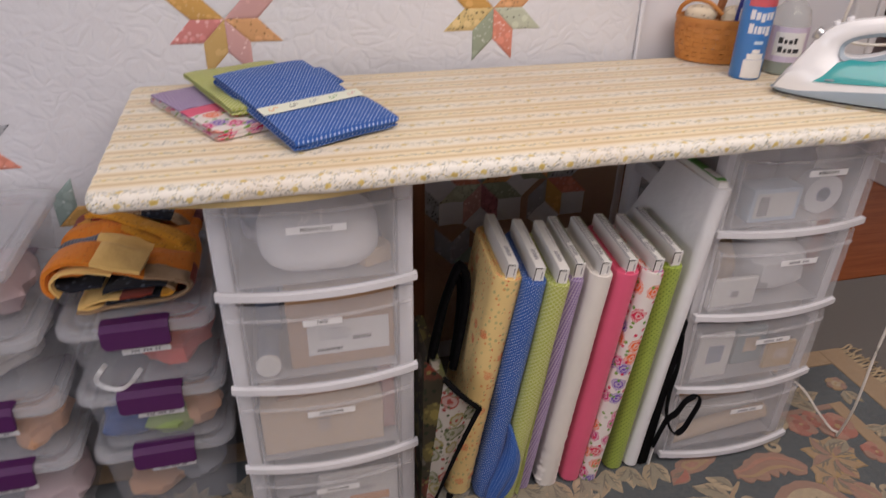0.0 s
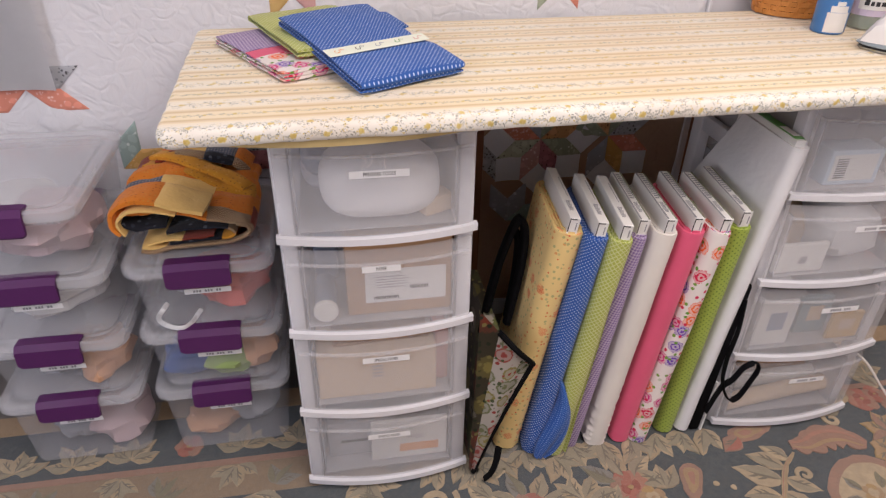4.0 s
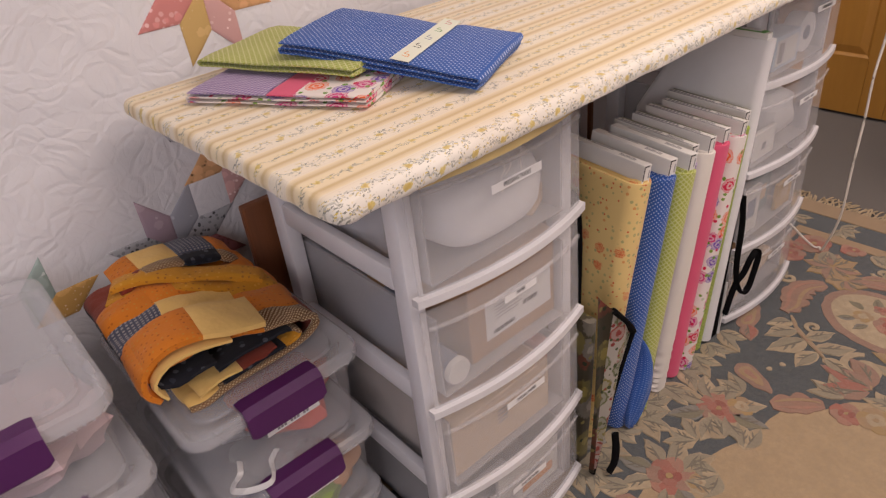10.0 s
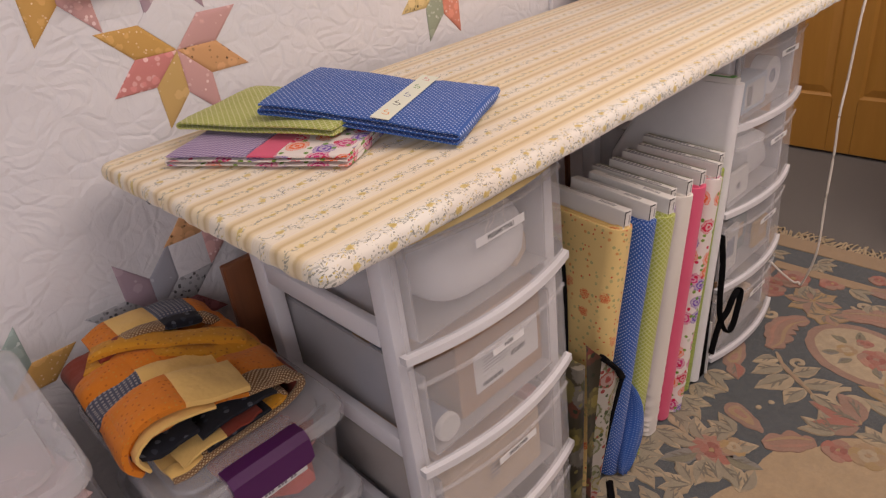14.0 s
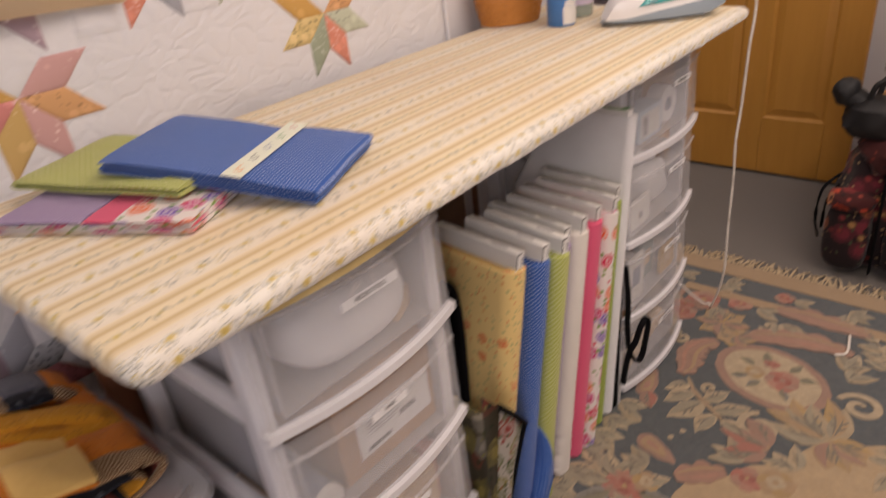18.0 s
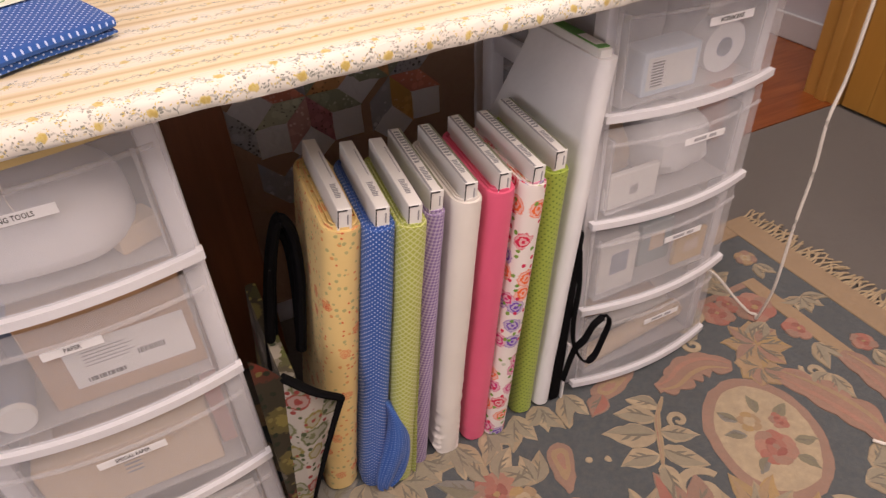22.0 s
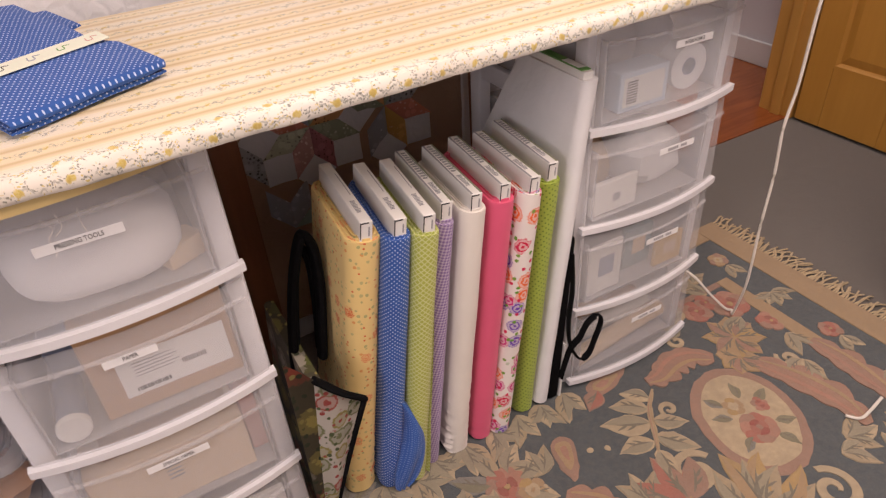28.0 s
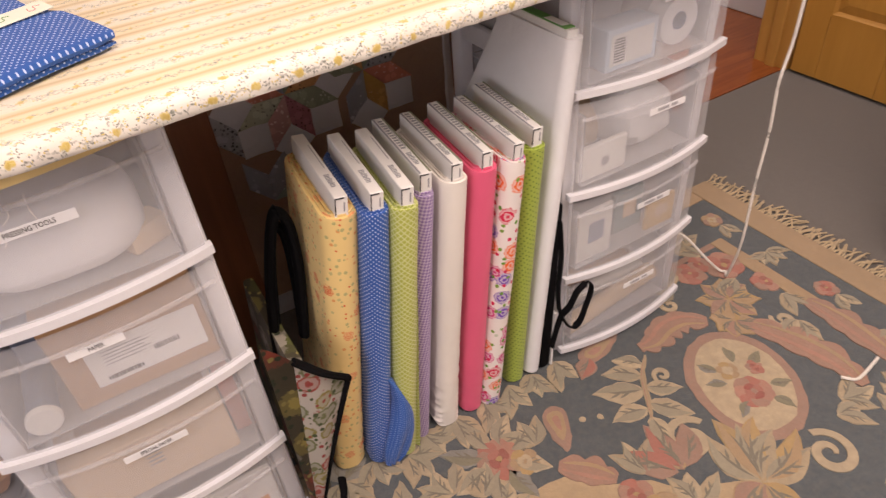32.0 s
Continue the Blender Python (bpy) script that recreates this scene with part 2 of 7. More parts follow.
def stripe_cover():
    """The ironing cover: cream ticking with paired gold bands and sprigged strips between them."""
    m = Nodes("striped_cover")
    v = m.coords("Object")
    x = m.n("ShaderNodeSeparateXYZ")
    m.link(v, x.inputs[0])
    # along the cover's own depth, taking in the turned-down edge
    s = m.math("ADD", x.outputs[1], m.math("ADD", m.math("MULTIPLY", x.outputs[2], 0.20), 0.7144))
    period = 0.0948
    h = m.math("DIVIDE", m.math("SUBTRACT", s, 0.953), period)
    q = m.math("SUBTRACT", m.math("FRACT", m.math("ADD", h, 0.5)), 0.5)
    f = m.math("ABSOLUTE", q)
    cream, pale, gold = (0.80, 0.675, 0.45), (0.82, 0.745, 0.60), (0.55, 0.385, 0.15)

    def band(a, b, e=0.010):
        return m.math("MULTIPLY", m.step(f, a - e, a + e), m.step(f, b + e, b - e))

    col = m.mix(m.step(f, 0.29, 0.32), cream, pale)
    col = m.mix(m.math("MULTIPLY", band(0.140, 0.262, 0.022), 0.38), col, gold)
    col = m.mix(m.math("MULTIPLY", band(0.160, 0.215, 0.014), 0.56), col, gold)
    col = m.mix(m.math("MULTIPLY", band(0.335, 0.345, 0.006), 0.25), col, (0.62, 0.36, 0.24))
    # the rolled front edge is less yellowed than the pressing surface
    col = m.mix(m.math("MULTIPLY", m.step(x.outputs[1], 0.024, 0.014), 0.9), col, (0.80, 0.775, 0.71))
    flat = m.n("ShaderNodeCombineXYZ")
    m.link(x.outputs[0], flat.inputs[0])
    m.link(s, flat.inputs[1])
    nz = m.n("ShaderNodeTexNoise")
    nz.inputs["Scale"].default_value = 150.0
    m.link(flat.outputs[0], nz.inputs["Vector"])
    shake = m.n("ShaderNodeSeparateColor")
    m.link(nz.outputs["Color"], shake.inputs[0])
    jx = m.math("ADD", x.outputs[0], m.math("MULTIPLY", m.math("SUBTRACT", shake.outputs[0], 0.5), 0.011))
    jy = m.math("MULTIPLY", m.math("SUBTRACT", shake.outputs[1], 0.5), 0.011)
    wob = m.n("ShaderNodeCombineXYZ")
    m.link(jx, wob.inputs[0])
    m.link(m.math("ADD", m.math("ADD", s, m.math("MULTIPLY", x.outputs[2], 0.8)), jy), wob.inputs[1])
    vo = m.voronoi(wob.outputs[0], 330.0, 1.0)
    sep = m.n("ShaderNodeSeparateColor")
    m.link(vo.outputs["Color"], sep.inputs[0])
    dots = m.math("MULTIPLY", m.step(vo.outputs["Distance"], 0.50, 0.30), m.step(sep.outputs[0], 0.80, 0.78))
    broken = m.step(shake.outputs[2], 0.38, 0.48)
    green, yellow = (0.20, 0.215, 0.175), (0.66, 0.51, 0.11)

    def sprigs(col, centre, pitch, half, rose, swing, phase):
        """A winding stem with leaves and a yellow rose in every turn."""
        dy = m.math("ADD", centre, jy)
        along = m.math("ADD", m.math("DIVIDE", jx, pitch), m.math("MULTIPLY", m.math("FLOOR", m.math("ADD", h, phase)), 0.37))
        wave = m.math("MULTIPLY", m.math("SINE", m.math("MULTIPLY", along, 12.5664)), swing)
        off = m.math("ABSOLUTE", m.math("SUBTRACT", dy, wave))
        col = m.mix(m.math("MULTIPLY", m.math("MULTIPLY", m.step(off, 0.0020, 0.0008), broken), 0.48), col, green)
        leaf = m.math("MULTIPLY", dots, m.step(off, half, half * 0.7))
        col = m.mix(m.math("MULTIPLY", leaf, 0.88), col, m.mix(m.step(sep.outputs[1], 0.66, 0.68), green, yellow))
        dx = m.math("MULTIPLY", m.math("SUBTRACT", m.math("FRACT", along), 0.5), pitch)
        far = m.math("SQRT", m.math("ADD", m.math("MULTIPLY", dx, dx), m.math("MULTIPLY", dy, dy)))
        col = m.mix(m.math("MULTIPLY", m.step(far, rose, rose * 0.7), 0.85), col, yellow)
        return m.mix(m.math("MULTIPLY", m.math("MULTIPLY", m.step(far, rose * 0.7, rose * 0.5), broken), 0.4), col, (0.46, 0.28, 0.04))

    col = sprigs(col, m.math("MULTIPLY", m.math("SUBTRACT", m.math("FRACT", h), 0.5), period), 0.057, 0.0110, 0.0056, 0.0045, 0.0)
    front = m.math("MULTIPLY", m.step(x.outputs[1], 0.012, 0.020), 0.1)
    col = sprigs(col, m.math("ADD", m.math("SUBTRACT", x.outputs[2], 0.877), front), 0.050, 0.0090, 0.0058, 0.003, 0.3)
    col = sprigs(col, m.math("MULTIPLY", q, period), 0.044, 0.0062, 0.0040, 0.0018, 0.5)
    # scorch from years of pressing
    scorch = m.math("MULTIPLY", m.step(m.noise(v, 2.6, 3), 0.48, 0.8), 0.28)
    col = m.mix(scorch, col, (0.55, 0.30, 0.10))
    m.bump(m.noise(v, 14, 3), 0.25, 0.006)
    m.bump(m.noise(v, 800, 1), 0.2, 0.0006)
    return m.done(col, 0.85, sheen=0.45, spec=0.2)


def quilt_cotton(name, c, strength=0.9):
    """Puffed cotton with closely stitched curls."""
    m = Nodes(name)
    v = m.coords("Object")
    nz = m.n("ShaderNodeTexNoise")
    nz.inputs["Scale"].default_value = 7.0
    m.link(v, nz.inputs["Vector"])
    wob = m.n("ShaderNodeVectorMath", operation="MULTIPLY_ADD")
    m.link(nz.outputs["Color"], wob.inputs[0])
    wob.inputs[1].default_value = (0.12, 0.0, 0.12)
    m.link(v, wob.inputs[2])
    squash = m.n("ShaderNodeMapping")
    squash.inputs["Scale"].default_value = (1.0, 0.05, 1.3)
    squash.inputs["Rotation"].default_value = (0, 0.5, 0)
    m.link(wob.outputs[0], squash.inputs[0])
    vo = m.voronoi(squash.outputs[0], 27.0, 0.9, "DISTANCE_TO_EDGE")
    puff = m.step(vo.outputs["Distance"], 0.0, 0.22)
    puff.node.interpolation_type = "SMOOTHSTEP"
    # feathered echo lines round scattered centres
    plume = m.voronoi(wob.outputs[0], 9.5, 1.0)
    turn = m.math("MULTIPLY", m.noise(squash.outputs[0], 9.0, 2.0), 9.0)
    echo = m.math("ABSOLUTE", m.math("SINE", m.math("ADD", m.math("MULTIPLY", plume.outputs["Distance"], 34.0), turn)))
    echo = m.step(echo, 0.0, 0.42)
    echo.node.interpolation_type = "SMOOTHSTEP"
    col = m.mix(echo, dim(c, 0.96), m.mix(m.noise(v, 6), dim(c, 0.95), c))
    m.bump(puff, strength * 1.0, 0.006)
    m.bump(echo, strength * 0.45, 0.004)
    m.bump(m.noise(v, 90, 3), 0.25, 0.002)
    m.bump(m.noise(v, 45, 3), 0.2, 0.003)
    return m.done(col, 0.9, sheen=0.1, spec=0.15)


WALL = plain("painted_wall", (0.70, 0.70, 0.74), 0.75, 0.05, 3, 300, 0.1)
WHITE_TRIM = plain("white_trim", (0.72, 0.71, 0.72), 0.4, 0.06)
CEILING = plain("ceiling_paint", (0.82, 0.81, 0.79), 0.9, 0.05)
CARPET = wool("grey_carpet", (0.150, 0.138, 0.130), 0.12, 0.1)
HALL_WOOD = grain("hall_floor_wood", (0.30, 0.085, 0.022), (0.16, 0.04, 0.01), 4, "X", 0.25)
DOOR_WOOD = grain("golden_door_wood", (0.52, 0.255, 0.045), (0.44, 0.205, 0.033), 2.5, "Z", 0.42, 10)
JAMB_WOOD = grain("jamb_wood", (0.55, 0.29, 0.07), (0.46, 0.23, 0.05), 2.5, "Z", 0.42, 10)
BROWN_BOARD = grain("brown_board", (0.23, 0.085, 0.036), (0.15, 0.052, 0.022), 3, "Z", 0.4)
DARK_WOOD = grain("dark_hall_wood", (0.055, 0.028, 0.014), (0.03, 0.014, 0.008), 3, "Z", 0.4)
QUILT_WHITE = quilt_cotton("quilt_white", (0.74, 0.74, 0.77), 0.22)
# white quilt cotton with the warm shade under the table put into its colour
QUILT_SHADED = quilt_cotton("quilt_shaded", (0.40, 0.27, 0.19), 0.2)
QUILT_SQUARE = quilt_cotton("quilt_square", (0.74, 0.74, 0.77), 0.15)
COVER = stripe_cover()
BOARD_EDGE = plain("yellow_board_edge", (0.66, 0.50, 0.22), 0.6, 0.15)
FRAME_WHITE = plain("white_plastic", (0.70, 0.70, 0.74), 0.35, 0.05, 8, 200, 0.05)
LIP_WHITE = plain("white_lip_plastic", (0.70, 0.70, 0.73), 0.40, 0.04, 8, 200, 0.04)
DRAWER_PP = frosted("frosted_drawer", (0.78, 0.78, 0.81), 0.77)
DRAWER_SIDE = frosted("frosted_drawer_side", (0.74, 0.74, 0.78), 0.66)
BIN_PP = frosted("clear_bin", (0.76, 0.77, 0.82), 0.80, 0.18)
LID_PP = frosted("clear_lid", (0.76, 0.77, 0.82), 0.68, 0.16)
PURPLE = plain("purple_latch", (0.085, 0.015, 0.100), 0.5, 0.15, spec=0.4)
LABEL = plain("label_tape", (0.80, 0.80, 0.81), 0.45, 0.03)
INK = plain("black_ink", (0.02, 0.02, 0.022), 0.6, 0.1, bump=0)
GREY_INK = plain("grey_print", (0.28, 0.28, 0.30), 0.6, 0.1, bump=0)
CARD_WHITE = plain("white_card", (0.72, 0.71, 0.69), 0.6, 0.05)
KRAFT = plain("kraft_cardboard", (0.42, 0.25, 0.13), 0.8, 0.1)
MANILA = plain("manila_card", (0.66, 0.50, 0.34), 0.7, 0.06)
PINK_PAPER = plain("pink_paper", (0.62, 0.30, 0.27), 0.7, 0.06)
ORANGE_PAPER = plain("orange_sticker", (0.75, 0.30, 0.06), 0.6, 0.06)
WHITE_FOAM = plain("white_cloth_pad", (0.86, 0.86, 0.88), 0.8, 0.04)
GREY_BLUE = plain("grey_blue_plastic", (0.20, 0.24, 0.34), 0.5, 0.1)
PALE_BLUE = plain("pale_blue_pack", (0.50, 0.62, 0.75), 0.5, 0.08)
BLACK_STRAP = plain("black_webbing", (0.007, 0.007, 0.008), 0.75, 0.3, 30, 500, 0.25, spec=0.04)
CORD_WHITE = plain("white_cord", (0.74, 0.70, 0.64), 0.5, 0.08)
GREEN_LABEL = plain("green_label", (0.10, 0.30, 0.06), 0.5, 0.1)


# ---- building helpers ----
def part(name, bm, material, parent=None, label="", smooth=False):
    """Link a bmesh as one mesh object, under a thing or a part."""
    me = bpy.data.meshes.new(name)
    bmesh.ops.recalc_face_normals(bm, faces=bm.faces)
    bm.to_mesh(me)
    bm.free()
    if material is not None:
        me.materials.append(material)
    if smooth:
        me.shade_smooth()
        me.set_sharp_from_angle(angle=radians(38))
    ob = new(name, me)
    ob.parent = parent
    if label:
        ob["label"] = label
    return ob


def thing(name, label, category, m=None, group="", kind=""):
    """An Empty at a thing's base, to carry its parts."""
    ob = new(name)
    ob.empty_display_size = 0.05
    ob.matrix_basis = m or Matrix()
    return tagged(ob, label, category, group, kind)


def block(x0, x1, y0, y1, z0, z1, bevel=0.0, seg=1, bm=None):
    """A bevelled box."""
    own = bmesh.new()
    bmesh.ops.create_cube(own, size=1)
    for v in own.verts:
        v.co = Vector(((x0 + x1) / 2 + v.co.x * (x1 - x0), (y0 + y1) / 2 + v.co.y * (y1 - y0), (z0 + z1) / 2 + v.co.z * (z1 - z0)))
    if bevel:
        bmesh.ops.bevel(own, geom=own.edges[:], offset=bevel, segments=seg, affect="EDGES", profile=0.5)
    if bm is None:
        return own
    join(bm, own)
    return bm


def join(bm, own, m=None):
    """Add one bmesh to another."""
    me = bpy.data.meshes.new("joined")
    own.to_mesh(me)
    own.free()
    if m is not None:
        me.transform(m)
    bm.from_mesh(me)
    bpy.data.meshes.remove(me)
    return bm


def loft(rings, closed=True, caps=True, bm=None, loop=False):
    """A skin over rings of points, with uv in metres."""
    bm = bm or bmesh.new()
    uv = bm.loops.layers.uv.verify()
    n = len(rings[0])
    vs = [[bm.verts.new(p) for p in ring] for ring in rings]
    run = [0.0]
    for j in range(n):
        run.append(run[-1] + (Vector(rings[0][(j + 1) % n]) - Vector(rings[0][j])).length)
    up = [0.0]
    for a, b in zip(rings, rings[1:]):
        up.append(up[-1] + (Vector(b[0]) - Vector(a[0])).length)
    last = len(rings) if loop else len(rings) - 1
    up.append(up[-1] + 0.01)
    for i in range(last):
        k = (i + 1) % len(rings)
        for j in range(n if closed else n - 1):
            f = bm.faces.new((vs[i][j], vs[i][(j + 1) % n], vs[k][(j + 1) % n], vs[k][j]))
            for l, q in zip(f.loops, ((run[j], up[i]), (run[j + 1], up[i]), (run[j + 1], up[i + 1]), (run[j], up[i + 1]))):
                l[uv].uv = q
    if caps and closed and not loop:
        for ring in (vs[0], vs[-1]):
            f = bm.faces.new(ring)
            size = [max(v.co[k] for v in ring) - min(v.co[k] for v in ring) for k in range(3)]
            a, b = sorted(sorted(range(3), key=lambda k: -size[k])[:2])
            for l in f.loops:
                l[uv].uv = (l.vert.co[a], l.vert.co[b])
    return bm


def circle(r, z, n=24, cx=0.0, cy=0.0, ry=None):
    return [(cx + r * math.cos(2 * math.pi * i / n), cy + (ry or r) * math.sin(2 * math.pi * i / n), z) for i in range(n)]


def turned(profile, n=24, cx=0.0, cy=0.0, bm=None):
    """A turned body from (radius, height) pairs."""
    return loft([circle(r, z, n, cx, cy) for r, z in profile], bm=bm)


def smooth_path(points, steps=8):
    """Points along a soft curve through the given ones."""
    p = [Vector(q) for q in points]
    p = [p[0] * 2 - p[1], *p, p[-1] * 2 - p[-2]]
    out = []
    for a, b, c, d in zip(p, p[1:], p[2:], p[3:]):
        for k in range(steps):
            t = k / steps
            out.append(0.5 * (2 * b + (c - a) * t + (2 * a - 5 * b + 4 * c - d) * t * t + (3 * b - a - 3 * c + d) * t ** 3))
    return [*out, p[-2]]


def tube(points, rx, ry=None, n=8, steps=8, side=(0, 0, 1), bm=None):
    """A rod, cord or strap along a soft curve; ry makes it flat."""
    path = smooth_path(points, steps) if steps > 1 else [Vector(q) for q in points]
    ry = ry or rx
    rings = []
    for i, q in enumerate(path):
        t = (path[min(i + 1, len(path) - 1)] - path[max(i - 1, 0)]).normalized()
        a = t.cross(Vector(side))
        a = a.normalized() if a.length > 1e-3 else t.orthogonal().normalized()
        b = t.cross(a).normalized()
        rings.append([q + a * rx * math.cos(2 * math.pi * k / n) + b * ry * math.sin(2 * math.pi * k / n) for k in range(n)])
    return loft(rings, bm=bm)


def prism(outline, z0, z1, bm=None, inset=0.0):
    """A flat shape with thickness, its upper rim drawn in a little."""
    c = Vector((sum(p[0] for p in outline) / len(outline), sum(p[1] for p in outline) / len(outline)))
    rings = [[(p[0], p[1], z0) for p in outline], [(p[0], p[1], z1 - (z1 - z0) * 0.35) for p in outline]]
    rings.append([(c.x + (p[0] - c.x) * (1 - inset), c.y + (p[1] - c.y) * (1 - inset), z1) for p in outline])
    return loft(rings, bm=bm)


def rounded_rect(w, d, r, n=5, cx=0.0, cy=0.0):
    pts = []
    for k, (sx, sy) in enumerate(((1, 1), (-1, 1), (-1, -1), (1, -1))):
        for i in range(n + 1):
            a = math.pi / 2 * (k + i / n)
            pts.append((cx + sx * (w / 2 - r) + r * math.cos(a), cy + sy * (d / 2 - r) + r * math.sin(a)))
    return pts


def lettering(text, size, material, parent, m, name="lettering"):
    """Raised letters in the built-in font, lying in the parent's space at m."""
    cu = bpy.data.curves.new("letters", "FONT")
    cu.body, cu.size, cu.align_x, cu.align_y, cu.extrude, cu.resolution_u = text, size, "CENTER", "CENTER", 0.0002, 2
    tmp = new("letters", cu)
    me = bpy.data.meshes.new_from_object(tmp.evaluated_get(bpy.context.evaluated_depsgraph_get()))
    bpy.data.objects.remove(tmp)
    bpy.data.curves.remove(cu)
    me.name = name
    me.materials.clear()
    me.materials.append(material)
    ob = new(name, me)
    ob.parent, ob.matrix_basis = parent, m
    return ob


def rnd(a, b):
    return random.uniform(a, b)


def wob(p, amp, freq, seed=0.0):
    return noise.noise(Vector(p) * freq + Vector((seed, seed * 1.7, -seed))) * amp


# ---- the room ----
def structure(name, bm, material, label, category):
    return tagged(part(name, bm, material), label, category, kind="structure")


FLOOR_Z = -0.012
structure("floor", block(-1.8, 2.85, -2.9, 0.682, -0.10, FLOOR_Z), CARPET, "grey low-pile carpet covering the sewing room floor", "floor")
structure("hall_floor", block(1.0, 3.4, 0.683, 2.3, -0.10, FLOOR_Z + 0.004), HALL_WOOD, "polished red-brown wooden hall floor", "floor")
structure("wall_north", block(-1.8, 1.745, 0.57, 0.70, -0.1, CEIL), WALL, "pale grey-lilac painted wall behind the table", "wall")
structure("wall_north_lintel", block(1.747, 2.748, 0.57, 0.663, 2.08, CEIL), WALL, "pale painted wall above the doorway", "wall")
structure("wall_north_end", block(2.640, 2.85, 0.665, 0.80, -0.1, CEIL), WALL, "pale painted wall beside the door jamb", "wall")
structure("wall_east", block(2.75, 2.85, -2.9, 0.663, -0.1, CEIL), WALL, "pale painted side wall behind the open door", "wall")
structure("wall_west", block(-1.8, -1.7, -2.8, 0.568, -0.1, CEIL), WALL, "pale painted side wall of the room", "wall")
structure("wall_south", block(-1.8, 2.748, -2.9, -2.8, -0.1, CEIL), WALL, "pale painted wall behind the viewer", "wall")
structure("ceiling", block(-1.8, 3.4, -2.9, 2.3, CEIL, CEIL + 0.08), CEILING, "plain off-white ceiling", "ceiling")
structure("hall_wall_east", block(2.95, 3.05, 0.70, 2.3, -0.1, CEIL), WALL, "pale painted hall wall", "wall")
structure("hall_wall_north", block(1.0, 2.948, 2.2, 2.3, -0.1, CEIL), WALL, "pale painted far hall wall", "wall")
structure("hall_wall_west", block(0.9, 1.0, 0.702, 2.3, -0.1, CEIL), WALL, "painted hall wall", "wall")
structure("hall_baseboard", block(2.935, 2.948, 0.72, 2.19, -0.008, 0.10, 0.004), WHITE_TRIM, "white painted baseboard in the hall", "baseboard")
structure("door_casing_left", block(1.672, 1.742, 0.548, 0.569, -0.01, 2.12, 0.006, 2), WHITE_TRIM, "white painted door casing", "trim")
structure("door_jamb_left", block(1.748, 1.772, 0.55, 0.70, -0.01, 2.075, 0.003), WHITE_TRIM, "white painted door jamb", "trim")
structure("door_jamb_right", block(2.586, 2.638, 0.668, 0.815, -0.012, 2.075, 0.004), JAMB_WOOD, "golden brown wooden door jamb", "trim")
structure("door_stop", block(2.572, 2.5855, 0.712, 0.755, -0.010, 2.07, 0.003), JAMB_WOOD, "golden brown wooden door stop", "trim")

plate = thing("switch_plate", "white plastic switch plate on the wall above the table", "switch", pose(1.420, 0.5655, 1.135))
part("cover", block(-0.042, 0.042, -0.001, 0.004, -0.060, 0.060, 0.002, 2), WHITE_TRIM, plate)
part("toggle", block(-0.005, 0.005, -0.011, -0.0015, -0.010, 0.012, 0.002), WHITE_TRIM, plate)

hall_cabinet = thing("hall_cabinet", "tall dark brown wooden cabinet standing in the dim hall", "cabinet", pose(1.15, 1.75, FLOOR_Z + 0.004))
part("body", block(0, 1.30, 0, 0.42, 0, 2.1, 0.006), DARK_WOOD, hall_cabinet)
for k in range(3):
    part("door", block(0.02 + 0.425 * k, 0.425 + 0.425 * k, -0.022, -0.002, 0.30, 2.06, 0.006), DARK_WOOD, hall_cabinet)

COATS = (("brown checked wool coat hanging in the dim hall", (0.085, 0.060, 0.038)), ("black coat hanging on the hall wall", (0.010, 0.010, 0.011)), ("dark brown jacket hanging on the hall wall", (0.040, 0.022, 0.014)), ("long black raincoat hanging on the hall wall", (0.008, 0.008, 0.010)))
coat_rail = thing("coat_rail", "dark wooden coat rail on the hall wall", "coat rail", pose(2.90, 0.86, 1.66))
part("board", block(0.02, 0.045, 0, 1.28, 0, 0.09, 0.004), DARK_WOOD, coat_rail)
for k in range(4):
    part("peg", tube([(0.02, 0.16 + 0.32 * k, 0.04), (-0.03, 0.16 + 0.32 * k, 0.05), (-0.045, 0.16 + 0.32 * k, 0.07)], 0.008, None, 8, 4), DARK_WOOD, coat_rail, "", True)
for k, (words, tone) in enumerate(COATS):
    rows = []
    for j in range(13):
        f = j / 12
        wide = 0.06 + 0.13 * min(1.0, f * 4) + 0.02 * f
        ring = []
        for i in range(28):
            a = 2 * math.pi * i / 28
            g = 1 + 0.16 * math.sin(5 * a + k + 2 * f) * f + 0.06 * math.sin(11 * a + 3 * k)
            ring.append((2.845 + 0.062 * g * math.sin(a), 1.02 + 0.32 * k + wide * g * math.cos(a), 1.70 - 1.02 * f + 0.02 * math.sin(3 * a + k)))
        rows.append(ring)
    tagged(part("hanging_coat", loft(rows), cloth("coat_wool", tone, wrinkle=0.5), None, "", True), words, "coat", "coats in the hall")

